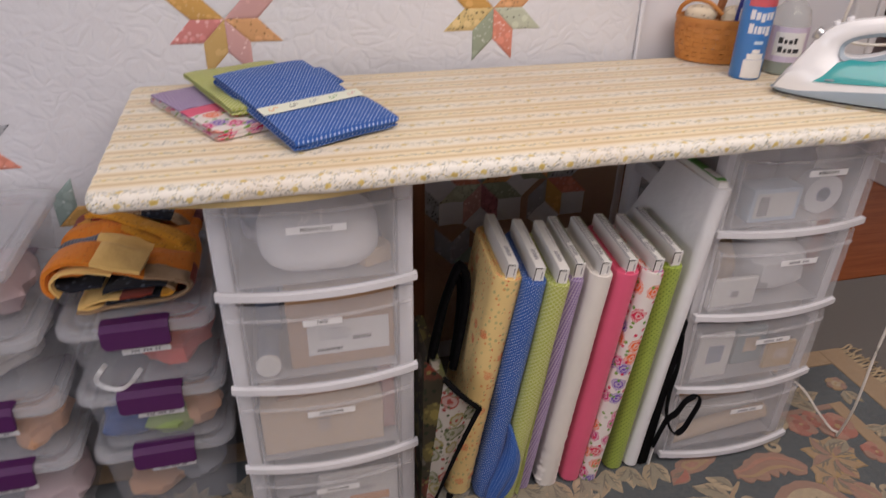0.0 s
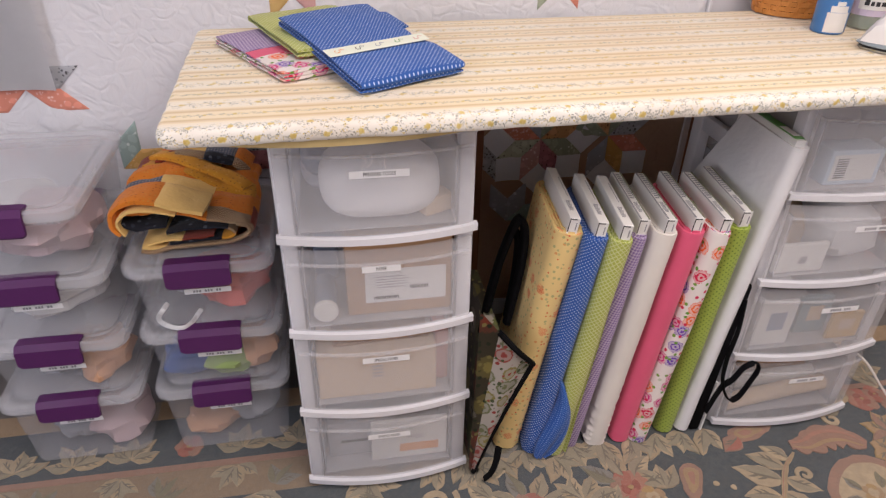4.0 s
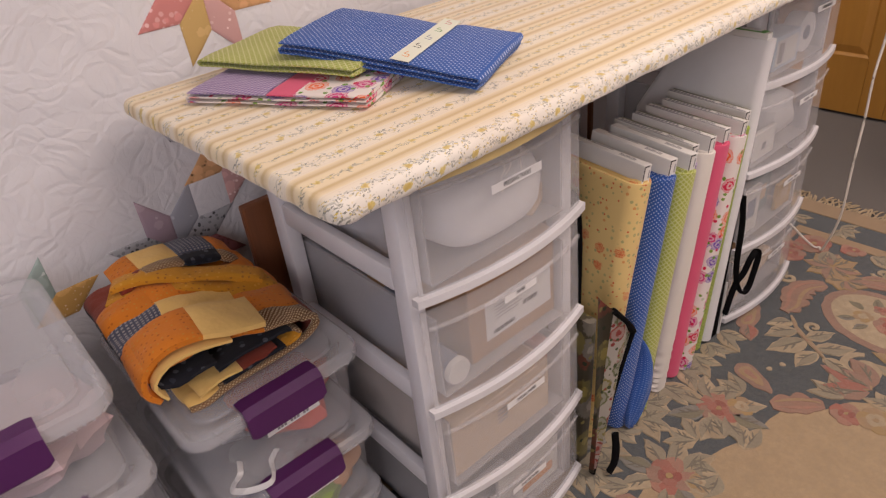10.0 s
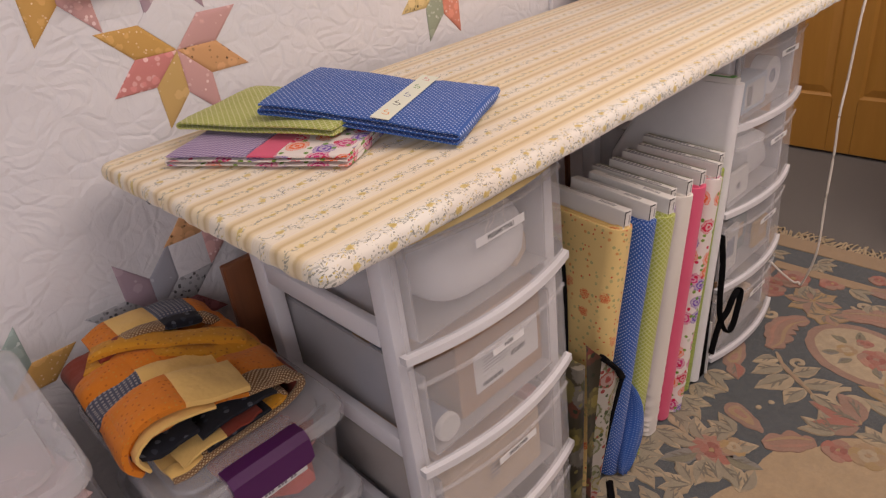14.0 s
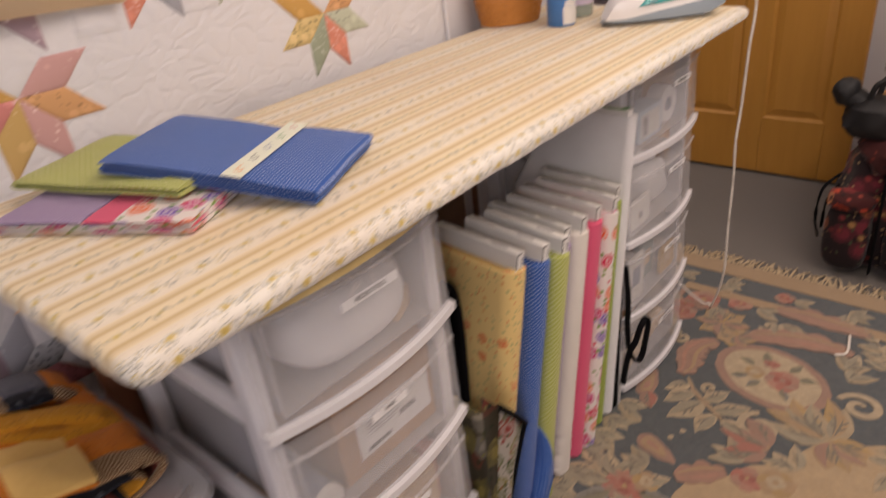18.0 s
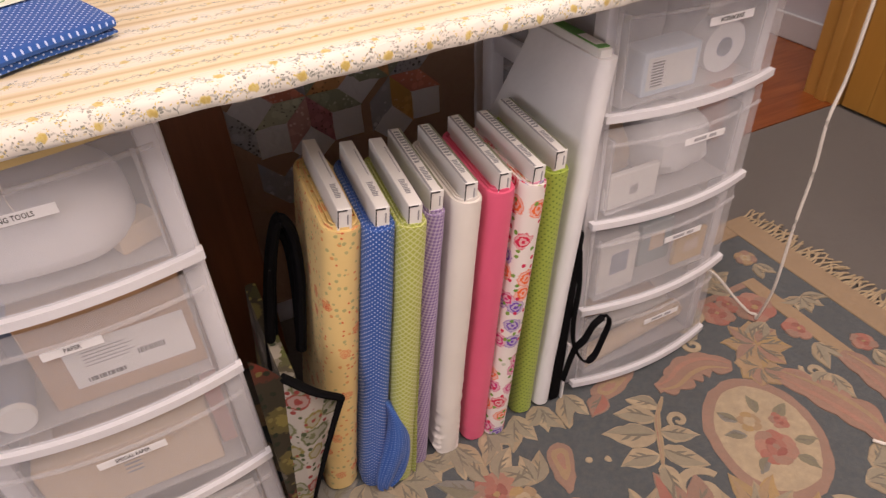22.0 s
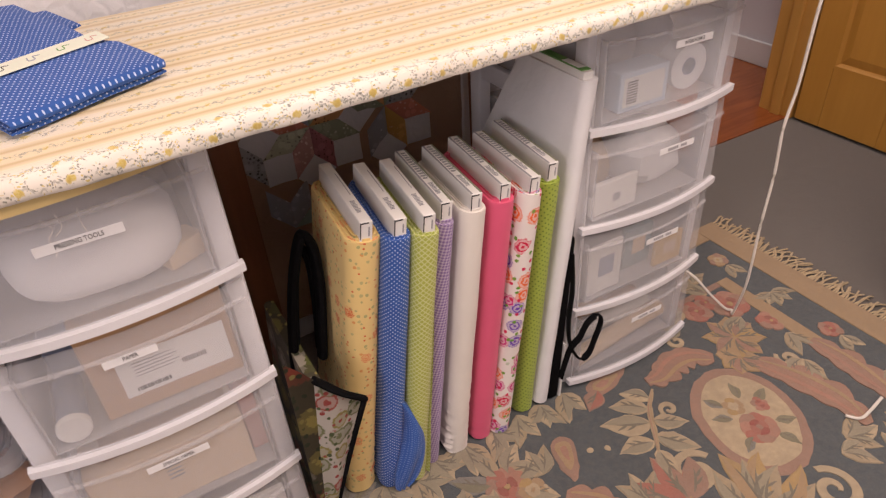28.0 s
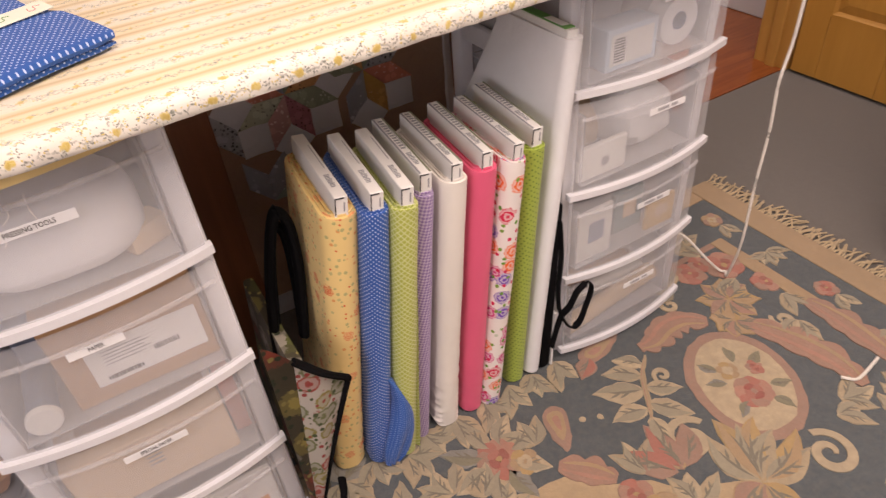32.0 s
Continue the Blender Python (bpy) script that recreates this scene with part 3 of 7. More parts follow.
# open panel door, standing square to the wall
door = tagged(thing("door_1", "open golden brown six-panel wooden door", "door", pose(2.588, -0.108, FLOOR_Z + 0.012, 0, 0, 0)), kind="structure")
for a, b in ((0.0, 0.10), (0.34, 0.435), (0.66, 0.76)):
    part("stile", block(0, 0.035, a, b, 0, 2.03, 0.002), DOOR_WOOD, door)
RAILS = ((0.0, 0.235), (0.90, 1.02), (1.62, 1.72), (1.92, 2.03))
for a, b in RAILS:
    for c, d in ((0.101, 0.339), (0.436, 0.659)):
        part("rail", block(0.0005, 0.0345, c, d, a, b, 0.002), DOOR_WOOD, door)
for (_, a), (b, _) in zip(RAILS, RAILS[1:]):
    for c, d in ((0.101, 0.339), (0.436, 0.659)):
        bm = block(0.010, 0.026, c, d, a, b)
        for s in (1, -1):
            x0, x1 = (0.010, 0.001) if s == 1 else (0.026, 0.034)
            ring = lambda x, g: [(x, c + g, a + g), (x, d - g, a + g), (x, d - g, b - g), (x, c + g, b - g)]
            loft([ring(x0, 0.012), ring(x1, 0.045)], bm=bm)
        part("panel", bm, DOOR_WOOD, door)
        bm = bmesh.new()
        for x0, x1 in ((-0.0005, 0.0105), (0.0355, 0.0255)):
            frame_in = lambda x, g: [(x, c + g, a + g), (x, d - g, a + g), (x, d - g, b - g), (x, c + g, b - g)]
            loft([frame_in(x0, -0.006), frame_in(x0, 0.003), frame_in(x1, 0.016)], caps=False, bm=bm)
        part("panel_moulding", bm, DOOR_WOOD, door)

# ---- the big hanging quilt ----
QY = 0.552
quilt = thing("wall_quilt", "large white pieced quilt with pastel eight-point stars hung on the wall", "quilt", pose(0, QY, 0))


def puff(x, z):
    return 0.003 * noise.noise(Vector((x * 16, 0, z * 16))) + 0.008 * noise.noise(Vector((x * 2.3, 3, z * 2.3)))


nx, nz_ = 150, 100
X = [-1.62 + 2.66 * i / nx for i in range(nx + 1)]
Z = [0.06 + 1.80 * i / nz_ for i in range(nz_ + 1)]
rings = [[(x, puff(x, z) if 0 < i < nx else 0.012, z) for i, x in enumerate(X)] for z in Z]
bm = loft(rings, closed=False)
loft([[(x, 0.014, z) for x in X[::10]] for z in Z[::10]], closed=False, bm=bm)
part("ground", bm, QUILT_WHITE, quilt, "white cotton ground stitched all over with curls", True)
bm = tube([(1.04, 0.004, 0.06), (1.041, 0.003, 0.9), (1.04, 0.004, 1.86)], 0.006, 0.006, 8, 12)
part("binding", bm, QUILT_SQUARE, quilt)

TONES = {
    "gold": (0.60, 0.33, 0.055), "pink": (0.62, 0.20, 0.19), "orange": (0.66, 0.34, 0.13), "rose": (0.60, 0.33, 0.32), "mustard": (0.56, 0.36, 0.10),
    "sage": (0.28, 0.34, 0.24), "coral": (0.68, 0.22, 0.14), "grey": (0.34, 0.36, 0.42), "mauve": (0.40, 0.29, 0.36), "teal": (0.30, 0.42, 0.40),
    "mint": (0.50, 0.55, 0.42), "navyprint": (0.40, 0.42, 0.46), "rust": (0.42, 0.13, 0.07), "plum": (0.42, 0.14, 0.19), "newsprint": (0.62, 0.62, 0.60), "butter": (0.66, 0.50, 0.20),
}
# print of each cloth: spot size, share of spots and whether the spots are dark or pale
PRINTS = {"orange": (105, 0.26, 0.8, "dark"), "butter": (120, 0.34, 0.9, "dark"), "navyprint": (120, 0.36, 0.8, "dark"), "newsprint": (230, 0.34, 0.95, "dark"), "rose": (115, 0.32, 0.55, "pale"), "pink": (85, 0.34, 0.6, "pale"), "coral": (120, 0.34, 0.7, "pale"), "grey": (70, 0.36, 0.6, "pale"), "teal": (90, 0.34, 0.55, "pale"), "sage": (110, 0.30, 0.6, "pale"), "mint": (130, 0.30, 0.6, "dark"), "plum": (140, 0.30, 0.7, "dark"), "mauve": (90, 0.32, 0.4, "pale")}
PATCH = {}
for k, c in TONES.items():
    c = tuple(0.88 * v + 0.12 * w for v, w in zip(c, (0.62, 0.55, 0.50)))
    scale, radius, share, way = PRINTS.get(k, (160, 0.24, 0.3, "pale"))
    spot = dim(c, 0.22) if way == "dark" else tuple(min(0.84, v * 0.8 + 0.36) for v in c)
    PATCH[k] = print_cloth(k + "_patch", c, ((scale, radius, 0, share, (spot, tuple(0.5 * p + 0.5 * q for p, q in zip(spot, c)))), (45, 0.42, 0, 0.35, (tuple(min(0.82, v * 1.12 + 0.03) for v in c),))), "Object")
SIDE = 0.0705


def on_quilt(x, z, lift):
    return (x, puff(x, z) - lift, z)


def diamond(cx, cz, angle, tone):
    """One pieced diamond of a star, its point at the centre of the star."""
    a, b = radians(angle - 22.5), radians(angle + 22.5)
    e1, e2 = Vector((math.cos(a), math.sin(a))) * SIDE, Vector((math.cos(b), math.sin(b))) * SIDE
    rings = []
    for lift, g in ((-0.002, 0.0), (0.0012, 0.005), (0.0026, 0.08), (0.0036, 0.3)):
        ring = []
        for p, q in ((0, 0), (0.5, 0), (1, 0), (1, 0.5), (1, 1), (0.5, 1), (0, 1), (0, 0.5)):
            u = (p - 0.5) * (1 - g) + 0.5
            v = (q - 0.5) * (1 - g) + 0.5
            w = Vector((cx, cz)) + e1 * u + e2 * v
            ring.append(on_quilt(w.x, w.y, lift))
        rings.append(ring)
    part("diamond", loft(rings), PATCH[tone], quilt, "", True)


def white_square(cx, cz, turn=45.0, side=SIDE):
    rings = []
    for lift, g in ((-0.002, 1.0), (0.0010, 0.99), (0.0024, 0.90), (0.0034, 0.6)):
        rings.append([on_quilt(cx + side * 0.7071 * g * math.cos(radians(turn + 45 + 90 * k)), cz + side * 0.7071 * g * math.sin(radians(turn + 45 + 90 * k)), lift) for k in range(4)])
    part("square", loft(rings), QUILT_SQUARE, quilt, "", True)


def star(cx, cz, tones, square=True):
    """A star: angle and cloth of each of its diamonds, with the white square above."""
    for k, tone in tones.items():
        diamond(cx, cz, 22.5 + 45 * k, tone)
    if square:
        white_square(cx, cz + SIDE * 0.7071)


star(0.044, 1.010, {0: "rose", 3: "gold", 4: "pink", 5: "mustard", 6: "rose", 7: "orange"})
star(0.652, 1.018, {0: "orange", 3: "gold", 4: "butter", 5: "sage", 6: "coral", 7: "mint"})
star(0.294, 1.190, {5: "coral", 6: "grey", 0: "mauve", 4: "navyprint", 7: "mint"}, False)
star(0.468, 1.197, {4: "coral", 5: "mint", 6: "gold", 3: "sage", 0: "plum", 7: "teal"}, False)
star(0.656, 1.198, {4: "newsprint", 5: "sage", 6: "mauve", 7: "rose", 3: "plum", 2: "rose"}, False)
star(-0.11, 1.180, {5: "gold", 6: "rose", 4: "butter", 3: "teal"}, False)
star(0.060, 1.186, {5: "mauve", 6: "mauve"}, False)
star(0.838, 1.193, {5: "grey", 6: "pink", 7: "navyprint", 4: "sage"}, False)
for x, z, turn in ((0.381, 1.112, 0.0), (0.381, 1.234, 0.0), (0.560, 1.112, 0.0), (0.562, 1.248, 45.0), (0.381, 1.295, 45.0), (0.652, 1.100, 45.0), (0.747, 1.115, 0.0), (-0.030, 1.112, 0.0), (0.195, 1.108, 0.0)):
    white_square(x, z, turn)
# lower rows, below the table top; the ground's brown stands for warm shade
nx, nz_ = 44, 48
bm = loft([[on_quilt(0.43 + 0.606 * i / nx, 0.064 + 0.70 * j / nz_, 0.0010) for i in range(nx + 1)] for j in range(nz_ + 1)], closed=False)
part("brown_ground", bm, QUILT_SHADED, quilt, "white cotton ground of the lower blocks, coloured brown for the shade under the table", True)
star(0.642, 0.571, {0: "orange", 1: "sage", 2: "grey", 3: "coral", 4: "mint", 5: "rose", 6: "plum", 7: "sage"}, False)
star(0.828, 0.570, {0: "navyprint", 1: "sage", 2: "orange", 3: "sage", 5: "grey", 6: "gold", 7: "coral"}, False)
for cx, cz, ways in ((0.642, 0.571, (0, 180, 225, 270, 315)), (0.828, 0.570, (90, 270, 315))):
    for way in ways:
        white_square(cx + 0.1147 * math.cos(radians(way)), cz + 0.1147 * math.sin(radians(way)), 45.0 if way % 90 == 0 else 0.0)
diamond(0.476, 0.580, -67.5, "navyprint")
star(0.565, 0.330, {1: "grey", 2: "grey", 0: "teal"}, False)
star(-0.125, 0.582, {0: "navyprint", 1: "grey", 2: "mauve", 3: "navyprint", 7: "plum", 4: "grey"}, False)
star(0.036, 0.745, {4: "orange", 5: "rose", 3: "navyprint", 6: "mauve"}, False)
diamond(-0.015, 0.756, 139.0, "navyprint")
star(-0.390, 0.553, {0: "gold", 1: "teal"}, False)
star(-0.55, 0.755, {7: "coral", 0: "navyprint", 1: "navyprint", 4: "coral"}, False)
white_square(-0.0445, 0.663, 0.0)
white_square(-0.50, 0.68)

# ---- the pressing table ----
TABLE_Z = 0.893
table = thing("pressing_table", "long pressing board padded with cream and gold striped floral cotton", "ironing board", pose(-0.143, -0.082, 0, 0, 0, 1.35))
L, D = 1.60, 0.568
bm = bmesh.new()
rr = []
for k in range(9):
    a = math.pi * (k / 8 - 0.5)
    rr.append((0.010 * (1 - math.cos(a)), TABLE_Z - 0.0145 + 0.0145 * math.copysign(abs(math.sin(a)) ** 0.8, math.sin(a))))
rings = []
for inset, z in rr:
    ring = []
    line = rounded_rect(L - 2 * inset, D - 2 * inset, 0.02, 4, L / 2, D / 2)
    for a, b in zip(line, line[1:] + line[:1]):
        n = max(1, round(math.hypot(b[0] - a[0], b[1] - a[1]) / 0.012))
        ring += [(a[0] + (b[0] - a[0]) * k / n, a[1] + (b[1] - a[1]) * k / n) for k in range(n)]
    soft = 1.0 if z < TABLE_Z - 0.001 else 0.0
    rings.append([(x + soft * wob((x, y, z), 0.0022, 55), y + soft * wob((y, x, z), 0.0026, 48), z + soft * wob((x, y, 3), 0.0030, 42)) for x, y in ring])
loft(rings, bm=bm)
part("padded_top", bm, COVER, table, "striped cotton cover with sprigs, scorched a little", True)
outline = [(x, 0.012 + 0.75 * (x - 0.27) ** 2) for x in [0.04 + 0.50 * k / 24 for k in range(25)]]
part("under_board", prism(outline + [(0.54, D - 0.04), (0.04, D - 0.04)], TABLE_Z - 0.0425, TABLE_Z - 0.0285), BOARD_EDGE, table, "yellow painted board with a curved edge under the padding")

# ---- drawer towers ----
TW, TD, TH = 0.352, 0.400, 0.8395
LIPS = (0.640, 0.430, 0.222, 0.012)


def bow(x, amount=0.026):
    return -amount * (1 - (2 * x / TW - 1) ** 2)


def bowed(x0, x1, z0, z1, y0, y1, n=14, lean=0.0):
    """A bowed bar between two depths behind the front."""
    rings = []
    for i in range(n + 1):
        x = x0 + (x1 - x0) * i / n
        b = bow(x)
        rings.append([(x, y0 + b, z0), (x, y1 + b, z0), (x, y1 + b + lean, z1), (x, y0 + b + lean, z1)])
    return loft(rings)


def drawer_tower(m, label):
    t = thing("drawer_tower", label, "storage drawers", m, "drawer towers under the table")
    for x in (0.0, TW - 0.030):
        for y, w in ((0.022, 0.034), (TD - 0.040, 0.040)):
            part("post", block(x, x + 0.030, y, y + w, 0, TH - 0.016, 0.006, 2), FRAME_WHITE, t, "", True)
    part("top_panel", block(0, TW, 0.012, TD, TH - 0.015, TH, 0.005, 2), FRAME_WHITE, t, "", True)
    for lz in LIPS:
        for x in (0.002, TW - 0.020):
            part("side_rail", block(x, x + 0.018, 0.057, TD - 0.041, lz + 0.004, lz + 0.044, 0.005, 2), FRAME_WHITE, t, "", True)
    part("back_panel", block(0.031, TW - 0.031, TD - 0.012, TD - 0.008, 0.01, TH - 0.02), DRAWER_SIDE, t)
    drawers = []
    for lz in LIPS:
        d = part("drawer", bowed(0.006, TW - 0.006, lz + 0.019, lz + 0.198, 0.004, 0.007, 14, 0.004), DRAWER_PP, t, "milky clear drawer front", True)
        xa, xb, ya, yb = 0.036, TW - 0.036, 0.014, TD - 0.020
        u_shape = lambda z, e: [(xa - e, ya, z), (xa - e, yb + e, z), (xb + e, yb + e, z), (xb + e, ya, z), (xb - 0.002, ya, z), (xb - 0.002, yb - 0.002, z), (xa + 0.002, yb - 0.002, z), (xa + 0.002, ya, z)]
        bm = loft([u_shape(lz + 0.018, 0.0), u_shape(lz + 0.160, 0.003), u_shape(lz + 0.165, 0.003)])
        block(xa, xb, ya - 0.004, yb, lz + 0.0155, lz + 0.0178, bm=bm)
        part("tray", bm, DRAWER_SIDE, d)
        bm = bowed(-0.002, TW + 0.002, lz + 0.0045, lz + 0.0175, -0.004, 0.010)
        bmesh.ops.bevel(bm, geom=[e for e in bm.edges if e.calc_face_angle(0) > 0.6], offset=0.0045, segments=3, affect="EDGES")
        part("lip", bm, LIP_WHITE, d, "white plastic drawer lip", True)
        part("ridge", bowed(0.012, TW - 0.012, lz + 0.168, lz + 0.173, -0.0005, 0.004), DRAWER_PP, d)
        drawers.append(d)
    return t, drawers


def tape(drawer, x, z, w, text="", h=0.0135, turn=0.0):
    """A printed label on a drawer front."""
    m = pose(x, bow(x) + 0.0035, z, 90 - 1.2, 0, 0) @ pose(0, 0, 0, 0, 0, turn)
    ob = part("label", block(-w / 2, w / 2, -h / 2, h / 2, 0.0, 0.0006, 0.0002), LABEL, drawer, "white printed label tape")
    ob.matrix_basis = m
    if text:
        lettering(text, h * 0.70, INK, drawer, m @ pose(0, 0, 0.0009) @ Matrix.Diagonal((0.74, 1.0, 1.0, 1.0)))
    else:
        bm = bmesh.new()
        for k in range(9):
            if k not in (5,):
                block(-0.024 + k * 0.0055, -0.020 + k * 0.0055, -0.003, 0.003, 0.0006, 0.0010, bm=bm)
        ob2 = part("print", bm, GREY_INK, drawer)
        ob2.matrix_basis = m


LEFT = pose(0, 0.004, 0.0)
tower_left, dl = drawer_tower(LEFT, "tall white plastic tower with four milky clear labelled drawers")
tape(dl[0], 0.179, 0.778, 0.100, "PRESSING TOOLS")
tape(dl[1], 0.176, 0.590, 0.070, "PAPER")
tape(dl[2], 0.178, 0.375, 0.092, "SPECIAL PAPER")
tape(dl[3], 0.178, 0.160, 0.090, "PHOTO PAPER")
RIGHT = pose(0.981, 0.028, 0.0, 0, 0.9, 0.5) @ Matrix.Diagonal((1.035, 1, 1, 1))
tower_right, dr = drawer_tower(RIGHT, "white plastic tower with four milky clear drawers of sewing supplies")
for d, x, z, text in zip(dr, (0.20, 0.20, 0.20, 0.19), (0.783, 0.575, 0.365, 0.155), ("INTERFACINGS", "", "", "")):
    tape(d, x, z, 0.088, text)


# ---- stacked latch boxes ----
def latch_box(m, w, d, h, label, tags=True):
    """A clear box with a rimmed lid and purple latches front and back."""
    t = thing("latch_box", label, "storage box", m, "stacked latch boxes")
    top = h - 0.020

    def shell(k):
        return [[(p[0], p[1], z) for p in rounded_rect(w * f - k, d * f - k, 0.03, 4, w / 2, d / 2)] for f, z in ((0.83, 0.002), (0.85, 0.004), (0.915, top))]

    bm = loft(shell(0.0))
    for f in [f for f in bm.faces if len(f.verts) > 4 and f.calc_center_median().z > 0.02]:
        bm.faces.remove(f)
    rim = [[(p[0], p[1], z) for p in rounded_rect(w * f, d * f, 0.032, 4, w / 2, d / 2)] for f, z in ((0.915, top - 0.012), (0.95, top - 0.012), (0.95, top), (0.915, top))]
    loft(rim, caps=False, bm=bm, loop=True)
    body = part("body", bm, BIN_PP, t, "", True)
    prof = ((0.955, h - 0.026), (0.995, h - 0.022), (1.0, h - 0.014), (0.99, h - 0.004), (0.965, h), (0.90, h - 0.001), (0.87, h - 0.006), (0.85, h - 0.0065), (0.84, h - 0.002), (0.60, h - 0.002))
    rings = [[(p[0], p[1], z) for p in rounded_rect(w - d * (1 - f), d * f, 0.035, 5, w / 2, d / 2)] for f, z in prof]
    part("lid", loft(rings), LID_PP, t, "", True)
    for s in ((0, 1) if tags else (0,)):
        lat = bmesh.new()
        sec = ((0.030, h + 0.003), (0.004, h + 0.005), (-0.007, h - 0.006), (-0.009, h - 0.045), (-0.004, h - 0.050), (0.000, h - 0.040), (0.002, h - 0.012), (0.030, h - 0.001))
        xs = (w * 0.5 - 0.062, w * 0.5 - 0.054, w * 0.5 + 0.054, w * 0.5 + 0.062)
        rings = []
        for x, e in zip(xs, (0.006, 0, 0, 0.006)):
            rings.append([(x, (y if s == 0 else d - y), z + (e if z < h - 0.03 else -e * 0.3)) for y, z in sec])
        loft(rings, bm=lat)
        part("latch", lat, PURPLE, t, "purple plastic latch", True)
    if tags:
        tag = part("label", block(-0.045, 0.045, -0.006, 0.006, 0, 0.0008), LABEL, t, "white printed label tape")
        tag.matrix_basis = pose(w * 0.5 + 0.01, d * 0.034, h - 0.068, 90, 0, 0)
        bm = bmesh.new()
        for k in range(10):
            if k % 4 != 3:
                block(-0.028 + k * 0.0055, -0.024 + k * 0.0055, -0.0025, 0.0025, 0.0008, 0.0012, bm=bm)
        pr = part("print", bm, GREY_INK, t)
        pr.matrix_basis = tag.matrix_basis.copy()
    for k in (-1, 1):
        for j in range(4):
            x = w * 0.5 + k * (0.082 + 0.011 * j)
            part("lid_rib", block(x - 0.0012, x + 0.0012, 0.009, 0.018, h - 0.031, h - 0.025), LID_PP, t)
    return t, body


boxes_a, boxes_b = [], []
for i, (z, y, h) in enumerate(((0.003, 0.126, 0.2085), (0.2115, 0.122, 0.1625), (0.374, 0.121, 0.1625))):
    boxes_a.append(latch_box(pose(-0.322 + 0.002 * i, y, z, 0, 0, (1.0, -0.8, 0.4)[i]), 0.292, 0.378, h, "clear plastic box with purple latches, part-full of fabric scraps", True)[0])
for i, (z, y, h) in enumerate(((0.003, 0.136, 0.203), (0.206, 0.138, 0.156), (0.362, 0.137, 0.156), (0.518, 0.126, 0.156))):
    boxes_b.append(latch_box(pose(-0.646 + (0.0, 0.004, 0.0, -0.010)[i], y, z, 0, 0, (0.5, -0.6, 0.3, -0.5)[i]), 0.296, 0.385, h, "clear plastic box with purple latches in a tall stack", i < 3)[0])


# ---- fabric bolts ----
def bolt(xb, xt, yf, yaw, cloth_mat, label, thick=0.047, height=0.600, fab=0.556, deep=0.205, crumple=0.0, seed=0.0):
    lean = math.degrees(math.atan2(xt - xb, 0.64))
    stand = pose(xb, yf, 0.003 + 0.5 * thick * math.sin(radians(lean)), 0, 0, yaw) @ pose(0, 0, 0, 0, lean, 0) @ pose(0, 0, 0, 2.6, 0, 0)
    t = thing("fabric_bolt", label, "fabric bolt", stand, "fabric bolts under the table")
    part("board", block(-0.0105, 0.0105, 0.006, deep - 0.006, 0.012, height, 0.0012), CARD_WHITE, t, "white printed cardboard bolt board")
    for k in range(9):
        part("print", block(-0.004, 0.003 + 0.001 * (k % 3), 0.035 + k * 0.0042, 0.0375 + k * 0.0042, height, height + 0.0004), GREY_INK, t)
    part("print_line", block(0.0045, 0.0058, 0.09, 0.165, height, height + 0.0004), GREY_INK, t)
    if seed >= 4:
        part("print_edge", block(-0.0100, -0.0066, 0.008, deep - 0.008, height + 0.0001, height + 0.0006), GREY_INK, t)
        part("print_edge", block(0.0066, 0.0098, 0.008, deep - 0.008, height + 0.0001, height + 0.0006), OLIVE_INK, t)
        for k in range(12):
            part("print", block(-0.0045, 0.0035, 0.085 + k * 0.0085, 0.0895 + k * 0.0085, height + 0.0001, height + 0.0005), GREY_INK, t)
    part("end_print", block(-0.0100, -0.0085, 0.0052, 0.0062, height - 0.030, height - 0.001), INK, t)
    part("end_print", block(-0.0082, 0.004, 0.0052, 0.0062, height - 0.0035, height - 0.0015), INK, t)
    part("end_print", block(0.0035, 0.0055, 0.0052, 0.0062, height - 0.026, height - 0.010), GREY_INK, t)
    rings = []
    for k in range(81):
        z = 0.0 + fab * k / 80
        fold = crumple * max(0.0, 1 - z / 0.24)
        r = []
        for p in rounded_rect(thick, deep, thick * 0.46, 6, 0, deep / 2):
            q = Vector((p[0], p[1], z))
            ripple = fold * math.sin(z * 520 + 60 * p[0] + 26 * p[1] + 5 * noise.noise(Vector((z * 30, seed, p[0] * 30))) + seed) * (0.55 + 0.9 * abs(noise.noise(Vector((z * 45, p[0] * 25, seed)))))
            g = 1 + wob(q, 0.05, 9, seed) + ripple
            e = 0.94 if k == 80 else 1.0
            r.append((q.x * g * e, deep / 2 + (q.y - deep / 2) * (1 + wob(q, 0.012, 7, seed + 3) + ripple * 0.07), z - (0.004 if k == 80 else 0) + wob(q, 0.002, 30, seed)))
        rings.append(r)
    part("fabric", loft(rings), cloth_mat, t, "", True)
    for f in (0.58, 0.80):
        w, d = thick * f, deep - thick * (1 - f) * 0.9
        lip = [[(p[0] * g, deep / 2 + (p[1] - deep / 2) * g, fab + z + wob((p[0], p[1], z), 0.0025, 40, seed + f)) for p in rounded_rect(w, d, w * 0.45, 6, 0, deep / 2)] for g, z in ((1.0, -0.008), (1.0, 0.0005), (0.95, 0.0005), (0.95, -0.008))]
        part("wrap_layer", loft(lip, caps=False, loop=True), cloth_mat, t, "", True)
    # the loose end lies over the wrap at the back
    rings = []
    for k in range(10):
        z = 0.01 + (fab - 0.02) * k / 9
        y = deep * 0.62 + wob((0, 0, z), 0.01, 9, seed)
        rings.append([(thick * 0.52, y, z), (thick * 0.52 + 0.0015, y - 0.001, z), (thick * 0.54, y + 0.05, z), (thick * 0.50, y + 0.05, z)])
    part("loose_end", loft(rings), cloth_mat, t, "", True)
    return t


